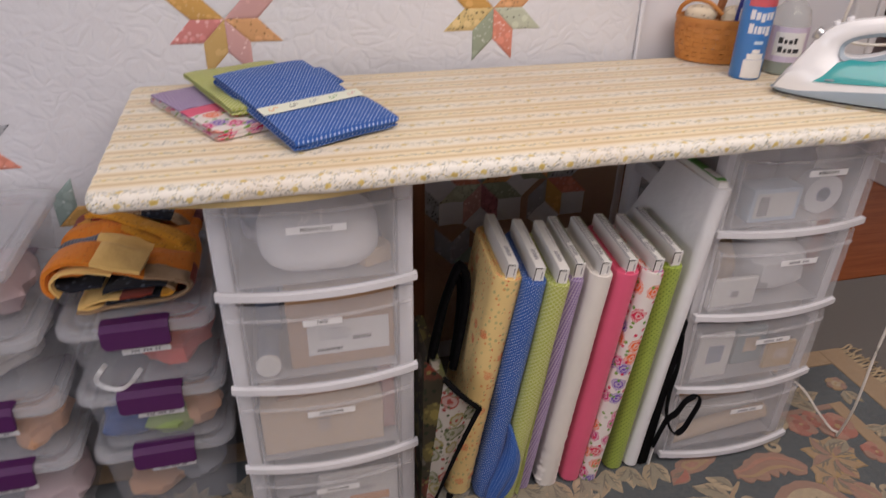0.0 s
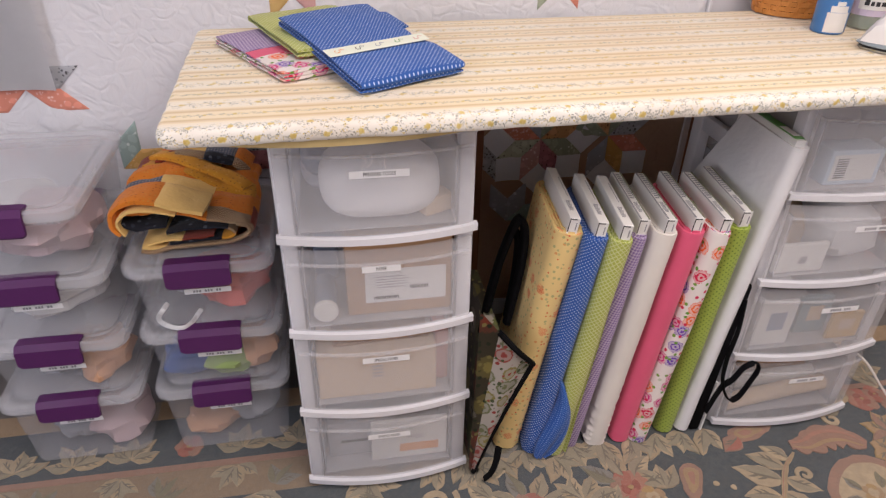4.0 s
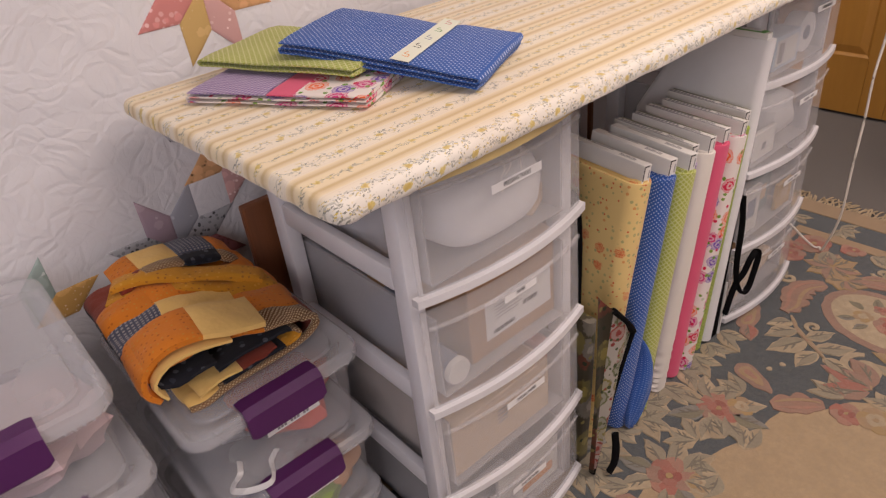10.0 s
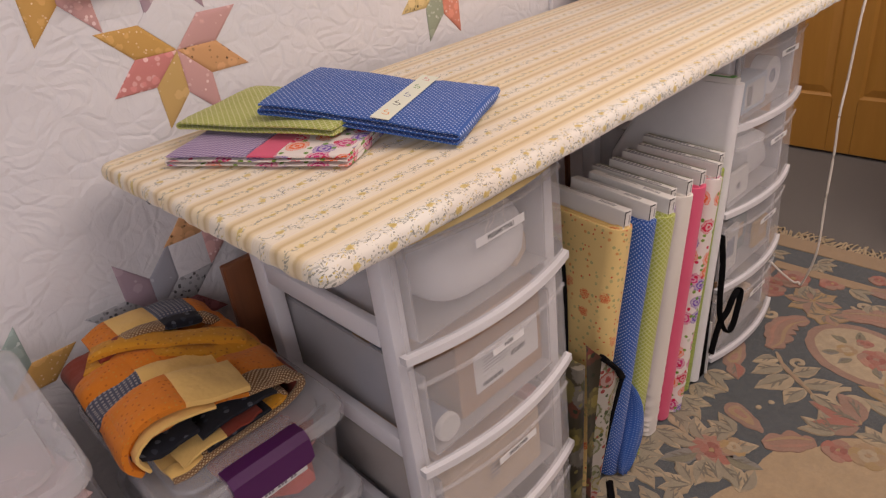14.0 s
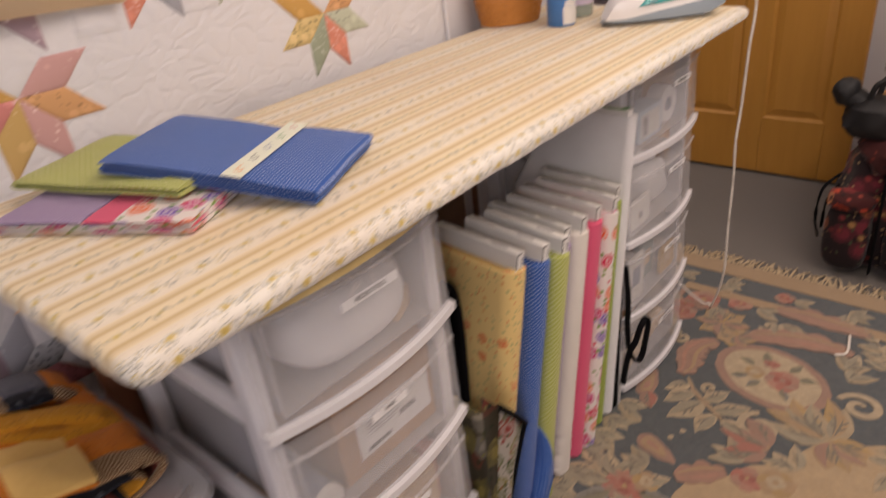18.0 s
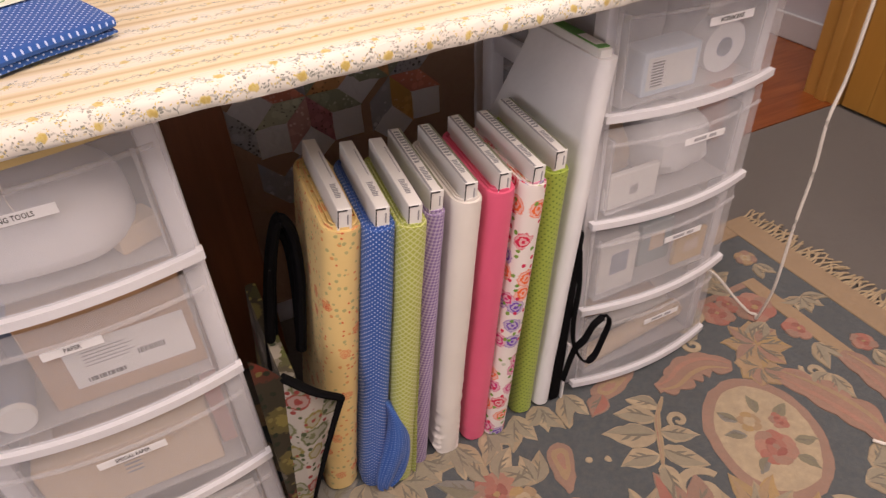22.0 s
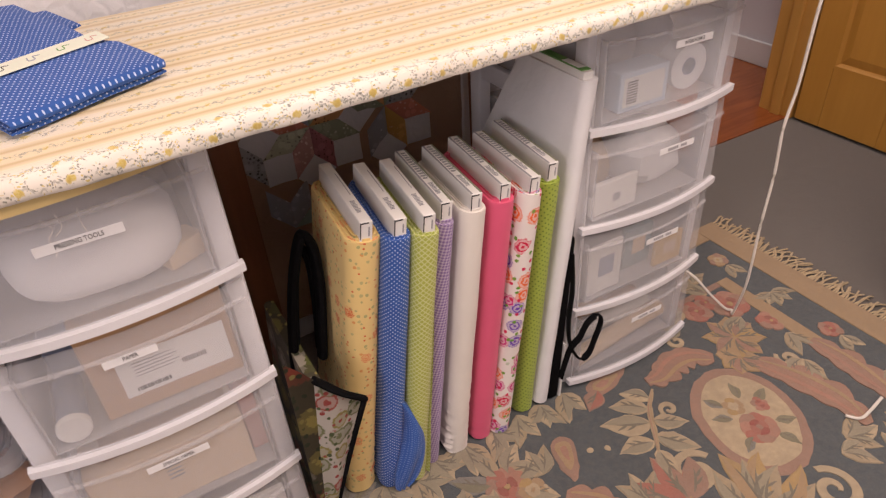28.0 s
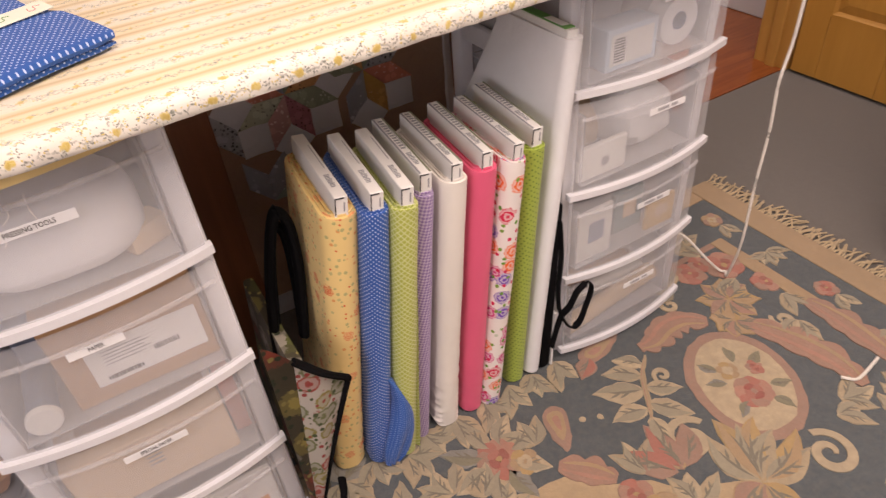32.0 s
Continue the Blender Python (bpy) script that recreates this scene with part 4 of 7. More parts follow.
OLIVE_INK = plain("olive_print", (0.20, 0.21, 0.14), 0.6, 0.1, bump=0)
YELLOW_PRINT = print_cloth("yellow_rose_print", (0.74, 0.545, 0.225), (
    (72, 0.22, 0, 0.36, ((0.40, 0.38, 0.16), (0.48, 0.42, 0.18), (0.66, 0.30, 0.10))), (19, 0.20, 2.6, 0.50, ((0.66, 0.15, 0.05), (0.68, 0.24, 0.10))), (105, 0.22, 0, 0.16, ((0.62, 0.14, 0.05), (0.42, 0.38, 0.16)))))
BLUE_DOT = dotted("blue_pin_dot", (0.026, 0.098, 0.36), (0.50, 0.58, 0.82), 0.0060, 0.0012)
GREEN_CHECK = lattice("green_lattice", (0.37, 0.42, 0.080), (0.56, 0.58, 0.28), 0.0075, 0.09, 45)
PURPLE_CHECK = lattice("purple_plaid", (0.22, 0.14, 0.33), (0.50, 0.42, 0.56), 0.0062, 0.2, 12, True)
WHITE_CLOTH = cloth("white_muslin", (0.74, 0.70, 0.65))
PINK_CLOTH = cloth("hot_pink_cotton", (0.70, 0.105, 0.20), var=0.1)
FLORAL = print_cloth("bright_floral_print", (0.76, 0.70, 0.67), (
    (24, 0.40, 2.2, 0.92, ((0.60, 0.010, 0.06), (0.16, 0.06, 0.40), (0.78, 0.13, 0.02), (0.58, 0.03, 0.20))), (58, 0.22, 0, 0.55, ((0.12, 0.28, 0.03), (0.60, 0.02, 0.08), (0.18, 0.32, 0.05)))))
GREEN_DOT = dotted("green_sprig_dot", (0.31, 0.40, 0.060), (0.13, 0.20, 0.03), 0.0085, 0.0017, 35)
bolt(0.459, 0.5435, 0.036, -3.5, YELLOW_PRINT, "yellow rose-print cotton on a white board, leaning in the row", 0.060, 0.648, 0.618, 0.212, crumple=0.11, seed=1)
bolt(0.517, 0.5905, 0.014, -4.5, BLUE_DOT, "royal blue pin-dot cotton bolt with its end hanging loose", 0.047, 0.648, 0.616, 0.200, seed=2)
lime_bolt = bolt(0.566, 0.6335, 0.000, -5, GREEN_CHECK, "lime green lattice cotton bolt with a loose outer fold", 0.044, 0.646, 0.615, 0.202, seed=3)
rings = []
for k in range(12):
    z = 0.004 + 0.590 * k / 11
    out = 0.020 + 0.008 * (1 - k / 11) + wob((0, 0, z), 0.002, 8, 3)
    rings.append([(0.018, 0.020, z), (out, 0.006 + 0.012 * k / 11, z), (out + 0.002, 0.030, z), (0.0225, 0.085, z), (0.019, 0.085, z)])
part("outer_fold", loft(rings), GREEN_CHECK, lime_bolt, "", True)
bolt(0.614, 0.6765, 0.020, -4, PURPLE_CHECK, "purple plaid cotton bolt squeezed into the row", 0.034, 0.642, 0.608, 0.200, seed=4)
bolt(0.674, 0.7285, 0.013, -3, WHITE_CLOTH, "off-white cotton bolt crumpled at its foot", 0.050, 0.640, 0.612, 0.196, crumple=0.20, seed=5)
bolt(0.738, 0.7865, 0.015, -3, PINK_CLOTH, "hot pink cotton bolt", 0.050, 0.637, 0.608, 0.200, crumple=0.07, seed=6)
bolt(0.782, 0.8405, 0.006, -1.5, FLORAL, "white cotton bolt printed with bright red and purple flowers", 0.045, 0.636, 0.608, 0.200, seed=7)
bolt(0.860, 0.8945, 0.028, -2.5, GREEN_DOT, "bright green sprigged cotton bolt", 0.046, 0.634, 0.600, 0.200, crumple=0.06, seed=8)

# the tall white roll behind them
WHITE_STIFF = cloth("white_interfacing", (0.74, 0.74, 0.76), wrinkle=0.35)
roll = thing("interfacing_bolt", "tall bolt of white interfacing leaning on the drawer tower", "fabric bolt", pose(0.905, 0.022, 0.008, 0, 5.0, 1) @ pose(0, 0, 0, 1.2, 0, 0))
rings = []
for k in range(20):
    z = 0.757 * k / 19
    ring = []
    for p in rounded_rect(0.036, 0.235, 0.017, 5, 0, 0.118):
        deep = 0.86 + 0.50 * min(1.0, max(0.0, 0.757 - z) / 0.20)
        ring.append((p[0] + wob((p[0], p[1], z), 0.006, 6), p[1] * deep * 0.92, z))
    rings.append(ring)
part("fabric", loft(rings), WHITE_STIFF, roll, "", True)
part("board", block(-0.011, 0.011, 0.012, 0.200, 0.3, 0.769, 0.001), CARD_WHITE, roll)
part("end_label", block(-0.010, 0.010, 0.02, 0.19, 0.7692, 0.771), GREEN_LABEL, roll, "green printed end label")
part("barcode", block(-0.008, 0.008, 0.03, 0.075, 0.7712, 0.7718), LABEL, roll)

# brown panel leaning behind the drawers
panel = thing("wood_panel", "dark red-brown wooden panel standing behind the drawer tower", "board", pose(-0.035, 0.440, 0))
part("board", block(0.0, 0.500, 0, 0.018, 0.0, 0.665, 0.004, 2), BROWN_BOARD, panel)

strip_post = thing("wooden_strip", "narrow dark brown wooden strip standing along the quilt's edge", "board", pose(1.046, 0.522, 0))
part("strip", block(0, 0.015, 0, 0.012, FLOOR_Z, 0.866, 0.002), BROWN_BOARD, strip_post)

# ---- rug base ----
RUG_BLUE = wool("rug_slate_blue", (0.078, 0.102, 0.122), 0.38, 0.28)
RUG_TAN = wool("rug_tan", (0.45, 0.31, 0.18))
RUG_CREAM = wool("rug_cream", (0.50, 0.37, 0.225))
rug = thing("floral_rug", "slate blue wool rug with carved tan flowers and fringe", "rug")
part("field", block(-1.35, 1.775, -1.75, 0.325, FLOOR_Z, 0.0, 0.002), RUG_BLUE, rug, "slate blue wool pile")


# ---- things in the drawers ----
def blob(w, d, h, seed=0.0, amp=0.05, power=2.6, n=20):
    """A soft rounded lump standing on its base."""
    rings = []
    for i in range(13):
        a = math.pi * (i / 12 - 0.5)
        cz = math.copysign(abs(math.sin(a)) ** (2 / power), math.sin(a))
        cr = max(0.02, abs(math.cos(a)) ** (2 / power))
        ring = []
        for k in range(n):
            b = 2 * math.pi * k / n
            x = math.copysign(abs(math.cos(b)) ** (2 / power), math.cos(b))
            y = math.copysign(abs(math.sin(b)) ** (2 / power), math.sin(b))
            g = 1 + wob((x * cr * 3, y * cr * 3, cz * 3), amp, 0.6, seed)
            ring.append((x * cr * w / 2 * g, y * cr * d / 2 * g, h / 2 + cz * h / 2))
        rings.append(ring)
    return loft(rings)


def item(name, label, category, bm, material, m, smooth=True, group=""):
    ob = tagged(part(name, bm, material, None, "", smooth), label, category, group)
    ob.matrix_basis = m
    return ob


def carton(name, label, category, x0, x1, y0, y1, z0, z1, material, frame_m):
    t = thing(name, label, category, frame_m @ pose((x0 + x1) / 2, (y0 + y1) / 2, z0))
    w, d, h = (x1 - x0) / 2, (y1 - y0) / 2, z1 - z0
    part("body", block(-w, w, -d, d, 0, h, 0.002), material, t)
    return t, w, d, h


GREY_BLUE_CLOTH = cloth("pale_pressing_cloth", (0.55, 0.55, 0.60))
item("pressing_ham", "white cloth-covered pressing ham in the top drawer", "pressing tool", blob(0.222, 0.15, 0.127, 3, 0.05, 3.0), WHITE_FOAM, LEFT @ pose(0.186, 0.082, 0.659))
item("wooden_block", "small cream wooden pressing block beside the ham", "block", block(-0.03, 0.03, -0.02, 0.02, 0, 0.035, 0.004, 2), MANILA, LEFT @ pose(0.283, 0.060, 0.659, 0, 0, 25))
item("sleeve_roll", "grey-blue pressing roll at the back of the drawer", "pressing tool", blob(0.07, 0.20, 0.07, 5), GREY_BLUE, LEFT @ pose(0.078, 0.23, 0.690))
item("pressing_cloth", "folded pale grey pressing cloth at the back of the drawer", "cloth", blob(0.10, 0.16, 0.03, 8, 0.2), GREY_BLUE_CLOTH, LEFT @ pose(0.090, 0.235, 0.659))

t, w, d, h = carton("cardboard_box", "brown cardboard box of paper with a white shipping label", "box", 0.112, 0.314, 0.030, 0.31, 0.449, 0.617, KRAFT, LEFT)
part("shipping_label", block(-0.066, 0.090, -d - 0.0006, -d - 0.0001, 0.028, 0.104), LABEL, t, "white shipping label")
bm = bmesh.new()
for k in range(14):
    block(-0.050 + k * 0.0035, -0.048 + k * 0.0035 + 0.0008 * (k % 3), -d - 0.0012, -d - 0.0007, 0.035, 0.042, bm=bm)
for k in range(12):
    block(0.020 + k * 0.003, 0.0215 + k * 0.003 + 0.0006 * (k % 2), -d - 0.0012, -d - 0.0007, 0.055, 0.064, bm=bm)
part("barcode", bm, INK, t)
bm = bmesh.new()
for k in range(5):
    block(-0.045, 0.01 + 0.008 * (k % 2), -d - 0.0012, -d - 0.0007, 0.062 + k * 0.006, 0.0632 + k * 0.006, bm=bm)
part("address_lines", bm, GREY_INK, t)
jar = thing("white_jar", "small jar with a round white lid lying in the drawer", "jar", LEFT @ pose(0.070, 0.020, 0.474, 90, 0, 0))
part("lid", turned(((0.020, -0.006), (0.0235, -0.004), (0.0235, 0.004), (0.022, 0.006))), CARD_WHITE, jar, "white round lid", True)
part("glass", turned(((0.019, -0.10), (0.021, -0.098), (0.021, -0.007))), GREY_BLUE, jar, "", True)
item("ink_cartridge", "dark grey boxed cartridge behind the jar", "cartridge", block(-0.025, 0.025, -0.03, 0.03, 0, 0.085, 0.004), GREY_BLUE, LEFT @ pose(0.075, 0.19, 0.449))

t, w, d, h = carton("paper_box", "cream card box of special paper", "box", 0.040, 0.285, 0.022, 0.30, 0.241, 0.358, MANILA, LEFT)
bm = bmesh.new()
for k in range(4):
    block(-0.012, 0.012, -d - 0.0010, -d - 0.0002, 0.050 + 0.009 * k, 0.053 + 0.009 * k, bm=bm)
part("print", bm, GREY_INK, t)
item("paper_sheaf", "sheaf of pink paper standing beside the box", "paper", block(-0.014, 0.014, -0.12, 0.12, 0, 0.13, 0.002), PINK_PAPER, LEFT @ pose(0.302, 0.17, 0.241))
item("kraft_envelope", "brown envelope on top of the paper box", "envelope", block(-0.10, 0.10, -0.12, 0.12, 0, 0.006, 0.001), KRAFT, LEFT @ pose(0.17, 0.17, 0.3595, 0, 0, 2))

t, w, d, h = carton("photo_paper_pack", "white pack of photo paper with an orange sticker", "paper pack", 0.140, 0.312, 0.024, 0.034, 0.031, 0.150, CARD_WHITE, LEFT)
part("sticker", block(-0.022, 0.066, -d - 0.0008, -d - 0.0002, 0.022, 0.046), ORANGE_PAPER, t, "orange sticker")
lettering("FREE!", 0.017, GREY_INK, t, pose(0.015, -d - 0.0012, 0.066, 90, 0, 0))
t, w, d, h = carton("photo_paper_pack", "grey pack of photo paper lying half behind another", "paper pack", 0.045, 0.190, 0.050, 0.066, 0.031, 0.135, plain("grey_pack", (0.40, 0.40, 0.42), 0.5), LEFT)
part("print", block(-0.045, 0.02, -d - 0.0008, -d - 0.0002, 0.042, 0.050), INK, t)

# right tower
FOAM2 = plain("white_wadding", (0.78, 0.78, 0.80), 0.9, 0.06, 30, 200, 0.4)
tape_roll = thing("tape_roll", "white roll of fusible web tape standing on edge", "roll", RIGHT @ pose(0.262, 0.055, 0.704, -90, 0, 0))
part("roll", loft([[(r * math.cos(a * math.pi / 16), r * math.sin(a * math.pi / 16), z) for a in range(32)] for r, z in ((0.017, -0.02), (0.045, -0.02), (0.045, 0.02), (0.017, 0.02))], caps=False, loop=True), FOAM2, tape_roll, "", True)
part("core", loft([[(r * math.cos(a * math.pi / 16), r * math.sin(a * math.pi / 16), z) for a in range(32)] for r, z in ((0.0145, -0.021), (0.0165, -0.021), (0.0165, 0.021), (0.0145, 0.021))], caps=False, loop=True), GREY_BLUE, tape_roll, "grey cardboard core")
t, w, d, h = carton("interfacing_pack", "pale blue pack of interfacing with a printed label", "package", 0.080, 0.195, 0.020, 0.075, 0.659, 0.735, PALE_BLUE, RIGHT)
part("pack_label", block(-0.050, 0.046, -d - 0.0008, -d - 0.0002, 0.010, 0.066), CARD_WHITE, t, "white printed label")
for k in range(9):
    part("bar", block(-0.042, -0.018, -d - 0.0014, -d - 0.0009, 0.016 + k * 0.005, 0.0185 + k * 0.005), INK, t)
item("wadding", "crumpled white wadding behind the pack", "wadding", blob(0.16, 0.16, 0.15, 11, 0.25), FOAM2, RIGHT @ pose(0.125, 0.17, 0.659))
item("wadding", "folded white wadding at the back of the drawer", "wadding", blob(0.12, 0.18, 0.14, 15, 0.2), FOAM2, RIGHT @ pose(0.26, 0.20, 0.659))
item("wadding", "bag of white stuffing in the second drawer", "wadding", blob(0.15, 0.15, 0.13, 18, 0.3), FOAM2, RIGHT @ pose(0.22, 0.10, 0.449))
t, w, d, h = carton("paper_packet", "white paper packet with small print", "packet", 0.035, 0.150, 0.018, 0.030, 0.449, 0.520, CARD_WHITE, RIGHT)
for k in range(7):
    part("print", block(-0.004 + k * 0.0026, -0.0026 + k * 0.0026, -d - 0.0008, -d - 0.0002, 0.022, 0.040), GREY_INK, t)
item("cloth_bag", "tan cloth bag lying behind the packet", "bag", blob(0.15, 0.16, 0.10, 20, 0.2), MANILA, RIGHT @ pose(0.115, 0.17, 0.449))
for x0, x1, z1, mat, lab in ((0.045, 0.135, 0.125, CARD_WHITE, "white notion packet"), (0.17, 0.25, 0.105, plain("teal_pack", (0.22, 0.30, 0.32), 0.5), "grey-green notion packet"), (0.235, 0.315, 0.075, plain("amber_pack", (0.62, 0.40, 0.14), 0.5), "amber notion packet")):
    t, w, d, h = carton("notion_packet", lab + " standing in the third drawer", "packet", x0, x1, 0.020 if x0 != 0.17 else 0.05, 0.030 if x0 != 0.17 else 0.066, 0.241, 0.241 + z1, mat, RIGHT)
    part("picture", block(-w * 0.4, w * 0.5, -d - 0.0008, -d - 0.0002, h * 0.35, h * 0.75), GREY_BLUE if mat == CARD_WHITE else MANILA, t)
for k in range(3):
    item("paper_roll", "beige rolled paper lying in the bottom drawer", "paper roll", tube([(-0.14, 0, 0), (0.0, 0, 0.002), (0.14, 0, 0)], 0.021, None, 12, 3), (MANILA, CARD_WHITE, KRAFT)[k], RIGHT @ pose(0.18, 0.045 + 0.05 * k, 0.055 + 0.002 * k, 0, -3 + 3 * k, 4 - 3 * k), True, "paper rolls")


# ---- folded cloth ----
def snake(length, width, thick, layers, gap, seed=0.0, amp=0.003, short=0.0):
    """A cloth folded back and forth; its length runs along x, layer upon layer."""
    path = []
    for k in range(layers):
        z = thick / 2 + k * (thick + gap)
        a, b = (0.0 + thick, length - short * k)
        xs = [a + (b - a) * i / 10 for i in range(11)]
        if k % 2:
            xs.reverse()
        path += [Vector((x, 0, z)) for x in xs]
        if k < layers - 1:
            e = xs[-1]
            s = 1 if k % 2 == 0 else -1
            r = (thick + gap) / 2
            path += [Vector((e + s * r * math.sin(math.pi * j / 4), 0, z + r - r * math.cos(math.pi * j / 4))) for j in (1, 2, 3)]
    rings = []
    for i, q in enumerate(path):
        t = (path[min(i + 1, len(path) - 1)] - path[max(i - 1, 0)]).normalized()
        nrm = Vector((-t.z, 0, t.x))
        ring = []
        for yy, s in [(-0.5 + j / 8, -1) for j in range(9)] + [(0.5 - j / 8, 1) for j in range(9)]:
            th = thick / 2 * (1.0 if abs(yy) < 0.49 else 0.35)
            p = q + nrm * s * th + Vector((0, yy * width * (1 + wob((i * 0.1, yy, 0), 0.03, 2, seed)), 0))
            p.z += wob((p.x, p.y, 0), amp, 9, seed) + (amp if layers > 1 else 0)
            p.z = max(p.z, 0.0003)
            ring.append(p)
        rings.append(ring)
    return loft(rings)


TZ = TABLE_Z + 0.001


def drape(bm, x0, x1, rise):
    """Lift the far part of a cloth so that it lies over what is under it."""
    for v in bm.verts:
        t = min(1.0, max(0.0, (v.co.x - x0) / (x1 - x0)))
        v.co.z += rise * (0.7 * t + 0.3 * t * t * (3 - 2 * t))
    return bm


stack_bottom = thing("folded_fabric", "folded purple plaid, pink and floral cotton under the others", "folded fabric", pose(0.121, 0.145, TZ, 0, 0, 119), "folded fabrics on the table")
part("lower_fold", snake(0.285, 0.190, 0.0052, 2, 0.001, 2, 0.0024), FLORAL, stack_bottom, "", True)
for x, l, mat, lab in ((0.152, 0.133, PURPLE_CHECK, "purple plaid piece folded on top"), (0.108, 0.046, PINK_CLOTH, "hot pink piece between plaid and flowers"), (0.0, 0.112, FLORAL, "flower-print piece")):
    ob = part("top_fold", snake(l, 0.187, 0.0052, 1, 0, 6 + x * 9, 0.0024), mat, stack_bottom, lab, True)
    ob.matrix_basis = pose(x, 0, 0.0142)
stack_mid = thing("folded_fabric", "folded lime green lattice cotton", "folded fabric", pose(0.150, 0.190, TZ + 0.0212, 0, 0, 111), "folded fabrics on the table")
part("folded_cloth", snake(0.285, 0.190, 0.0066, 2, 0.0012, 4, 0.0036), GREEN_CHECK, stack_mid, "", True)
stack_top = thing("folded_fabric", "folded royal blue pin-dot cotton with a paper band", "folded fabric", pose(0.2515, 0.066, TZ, 0, 0, 116.6), "folded fabrics on the table")
bm = drape(snake(0.298, 0.204, 0.0064, 3, 0.0006, 1, 0.0030), 0.0, 0.29, 0.0445)
for v in bm.verts:
    t = min(1.0, max(0.0, (v.co.x - 0.092) / 0.016))
    if v.co.y < 0:
        v.co.y *= 1.03 - 0.17 * t * t * (3 - 2 * t) + 0.02 * math.sin(40 * v.co.x)
    v.co.x += 0.05 * (v.co.y + 0.1) * (v.co.z - 0.01)
part("folded_cloth", bm, BLUE_DOT, stack_top, "", True)
ob = part("corner_fold", drape(snake(0.085, 0.12, 0.006, 1, 0, 12, 0.0018), -0.195, 0.095, 0.0445), BLUE_DOT, stack_top, "", True)
ob.matrix_basis = pose(0.195, -0.060, 0.003)
BAND = plain("paper_band", (0.74, 0.78, 0.66), 0.6, 0.05)
band = part("paper_band", drape(block(-0.0135, 0.0135, -0.098, 0.104, 0, 0.0014, 0.0004), -0.112, 0.178, 0.0445), BAND, stack_top, "pale paper band with small printed motifs")
band.matrix_basis = pose(0.112, 0, 0.0262)
for k in range(5):
    bm = tube([(0.004, 0.006, 0), (-0.004, 0.008, 0), (-0.004, 0.0, 0), (0.004, -0.002, 0), (0.002, -0.010, 0)], 0.0008, 0.0003, 5, 4)
    ob = part("motif", drape(bm, -0.112, 0.178, 0.0445), (PINK_PAPER, GREEN_LABEL, GREY_BLUE, INK, ORANGE_PAPER)[k], stack_top)
    ob.matrix_basis = pose(0.112, -0.08 + 0.04 * k, 0.0277)


# ---- folded autumn quilt on the boxes ----
NAVY = print_cloth("navy_print", (0.012, 0.013, 0.020), ((70, 0.26, 0, 0.35, ((0.09, 0.10, 0.12), (0.03, 0.035, 0.05))),))
CREAM_GOLD = cloth("cream_gold_cotton", (0.62, 0.36, 0.08), wrinkle=0.9)
ORANGE_COTTON = print_cloth("orange_print", (0.66, 0.200, 0.016), ((120, 0.20, 0, 0.6, ((0.60, 0.24, 0.035), (0.46, 0.12, 0.012))),), "UV", 0.9)
RUST_COTTON = cloth("rust_cotton", (0.22, 0.035, 0.018), wrinkle=0.5)
STRIPE_GREY = lattice("grey_stripe_cotton", (0.30, 0.29, 0.30), (0.07, 0.08, 0.12), 0.006, 0.22, 0, False)
bundle = thing("folded_quilt", "folded orange, gold and black autumn quilt lying on the clear boxes", "quilt", pose(-0.294, 0.322, 0.5315, 0, 0, -1))


CHECK_TAN = dotted("tan_check_cotton", (0.17, 0.085, 0.035), (0.62, 0.48, 0.30), 0.0042, 0.0013, 45)
PALE_GOLD = cloth("pale_gold_cotton", (0.82, 0.54, 0.18), wrinkle=0.9)
AMBER = print_cloth("amber_print", (0.60, 0.27, 0.020), ((110, 0.20, 0, 0.5, ((0.38, 0.15, 0.02), (0.66, 0.34, 0.05))),), "UV", 1.0)


class Sheet:
    """A soft quilted sheet bent along a line in x and z, cut into pieced patches."""

    def __init__(self, points, width, thick, seed, amp):
        self.path = smooth_path([(x, 0, z) for x, z in points], 8)
        self.width, self.thick, self.seed, self.amp = width, thick, seed, amp

    def at(self, u, v, side, edge):
        f = min(max(u, 0.0), 1.0) * (len(self.path) - 1)
        i = min(int(f), len(self.path) - 2)
        q = self.path[i].lerp(self.path[i + 1], f - i)
        t = (self.path[min(i + 2, len(self.path) - 1)] - self.path[max(i - 1, 0)]).normalized()
        p = q + Vector((-t.z, 0, t.x)) * side * self.thick / 2 * edge
        p.y = (v - 0.5) * self.width * (1 + wob((u * 4, v * 0.4, 1), 0.05, 1.6, self.seed))
        p.z += wob((p.x, p.y, p.z), self.amp, 11, self.seed) + wob((p.x, p.y, p.z), self.amp * 0.35, 34, self.seed)
        p.x += wob((p.y, p.z, p.x), self.amp * 0.8, 9, self.seed + 4)
        p.z = max(p.z, 0.0004)
        return p

    def patch(self, u0, u1, v0, v1, material, parent, nu=9, nv=8):
        rings = []
        for i in range(nu + 1):
            a = i / nu
            ring = []
            for s in (1, -1):
                for j in (range(nv + 1) if s == 1 else range(nv, -1, -1)):
                    b = j / nv
                    e = 0.50 + 0.50 * min(1.0, 6 * a, 6 * (1 - a), 6 * b, 6 * (1 - b)) ** 0.5
                    ring.append(self.at(u0 + (u1 - u0) * a, v0 + (v1 - v0) * b, s, e))
            rings.append(ring)
        part("patch", loft(rings), material, parent, "", True)


def pieced(sheet, us, vs, table, parent, slip=0.0):
    for i, (u0, u1) in enumerate(zip(us, us[1:])):
        cut = [v if v in (0, 1.0) else v + slip * math.sin(2.4 * i) for v in vs]
        for j, (v0, v1) in enumerate(zip(cut, cut[1:])):
            sheet.patch(u0, u1, v0, v1, table[i][j], parent)


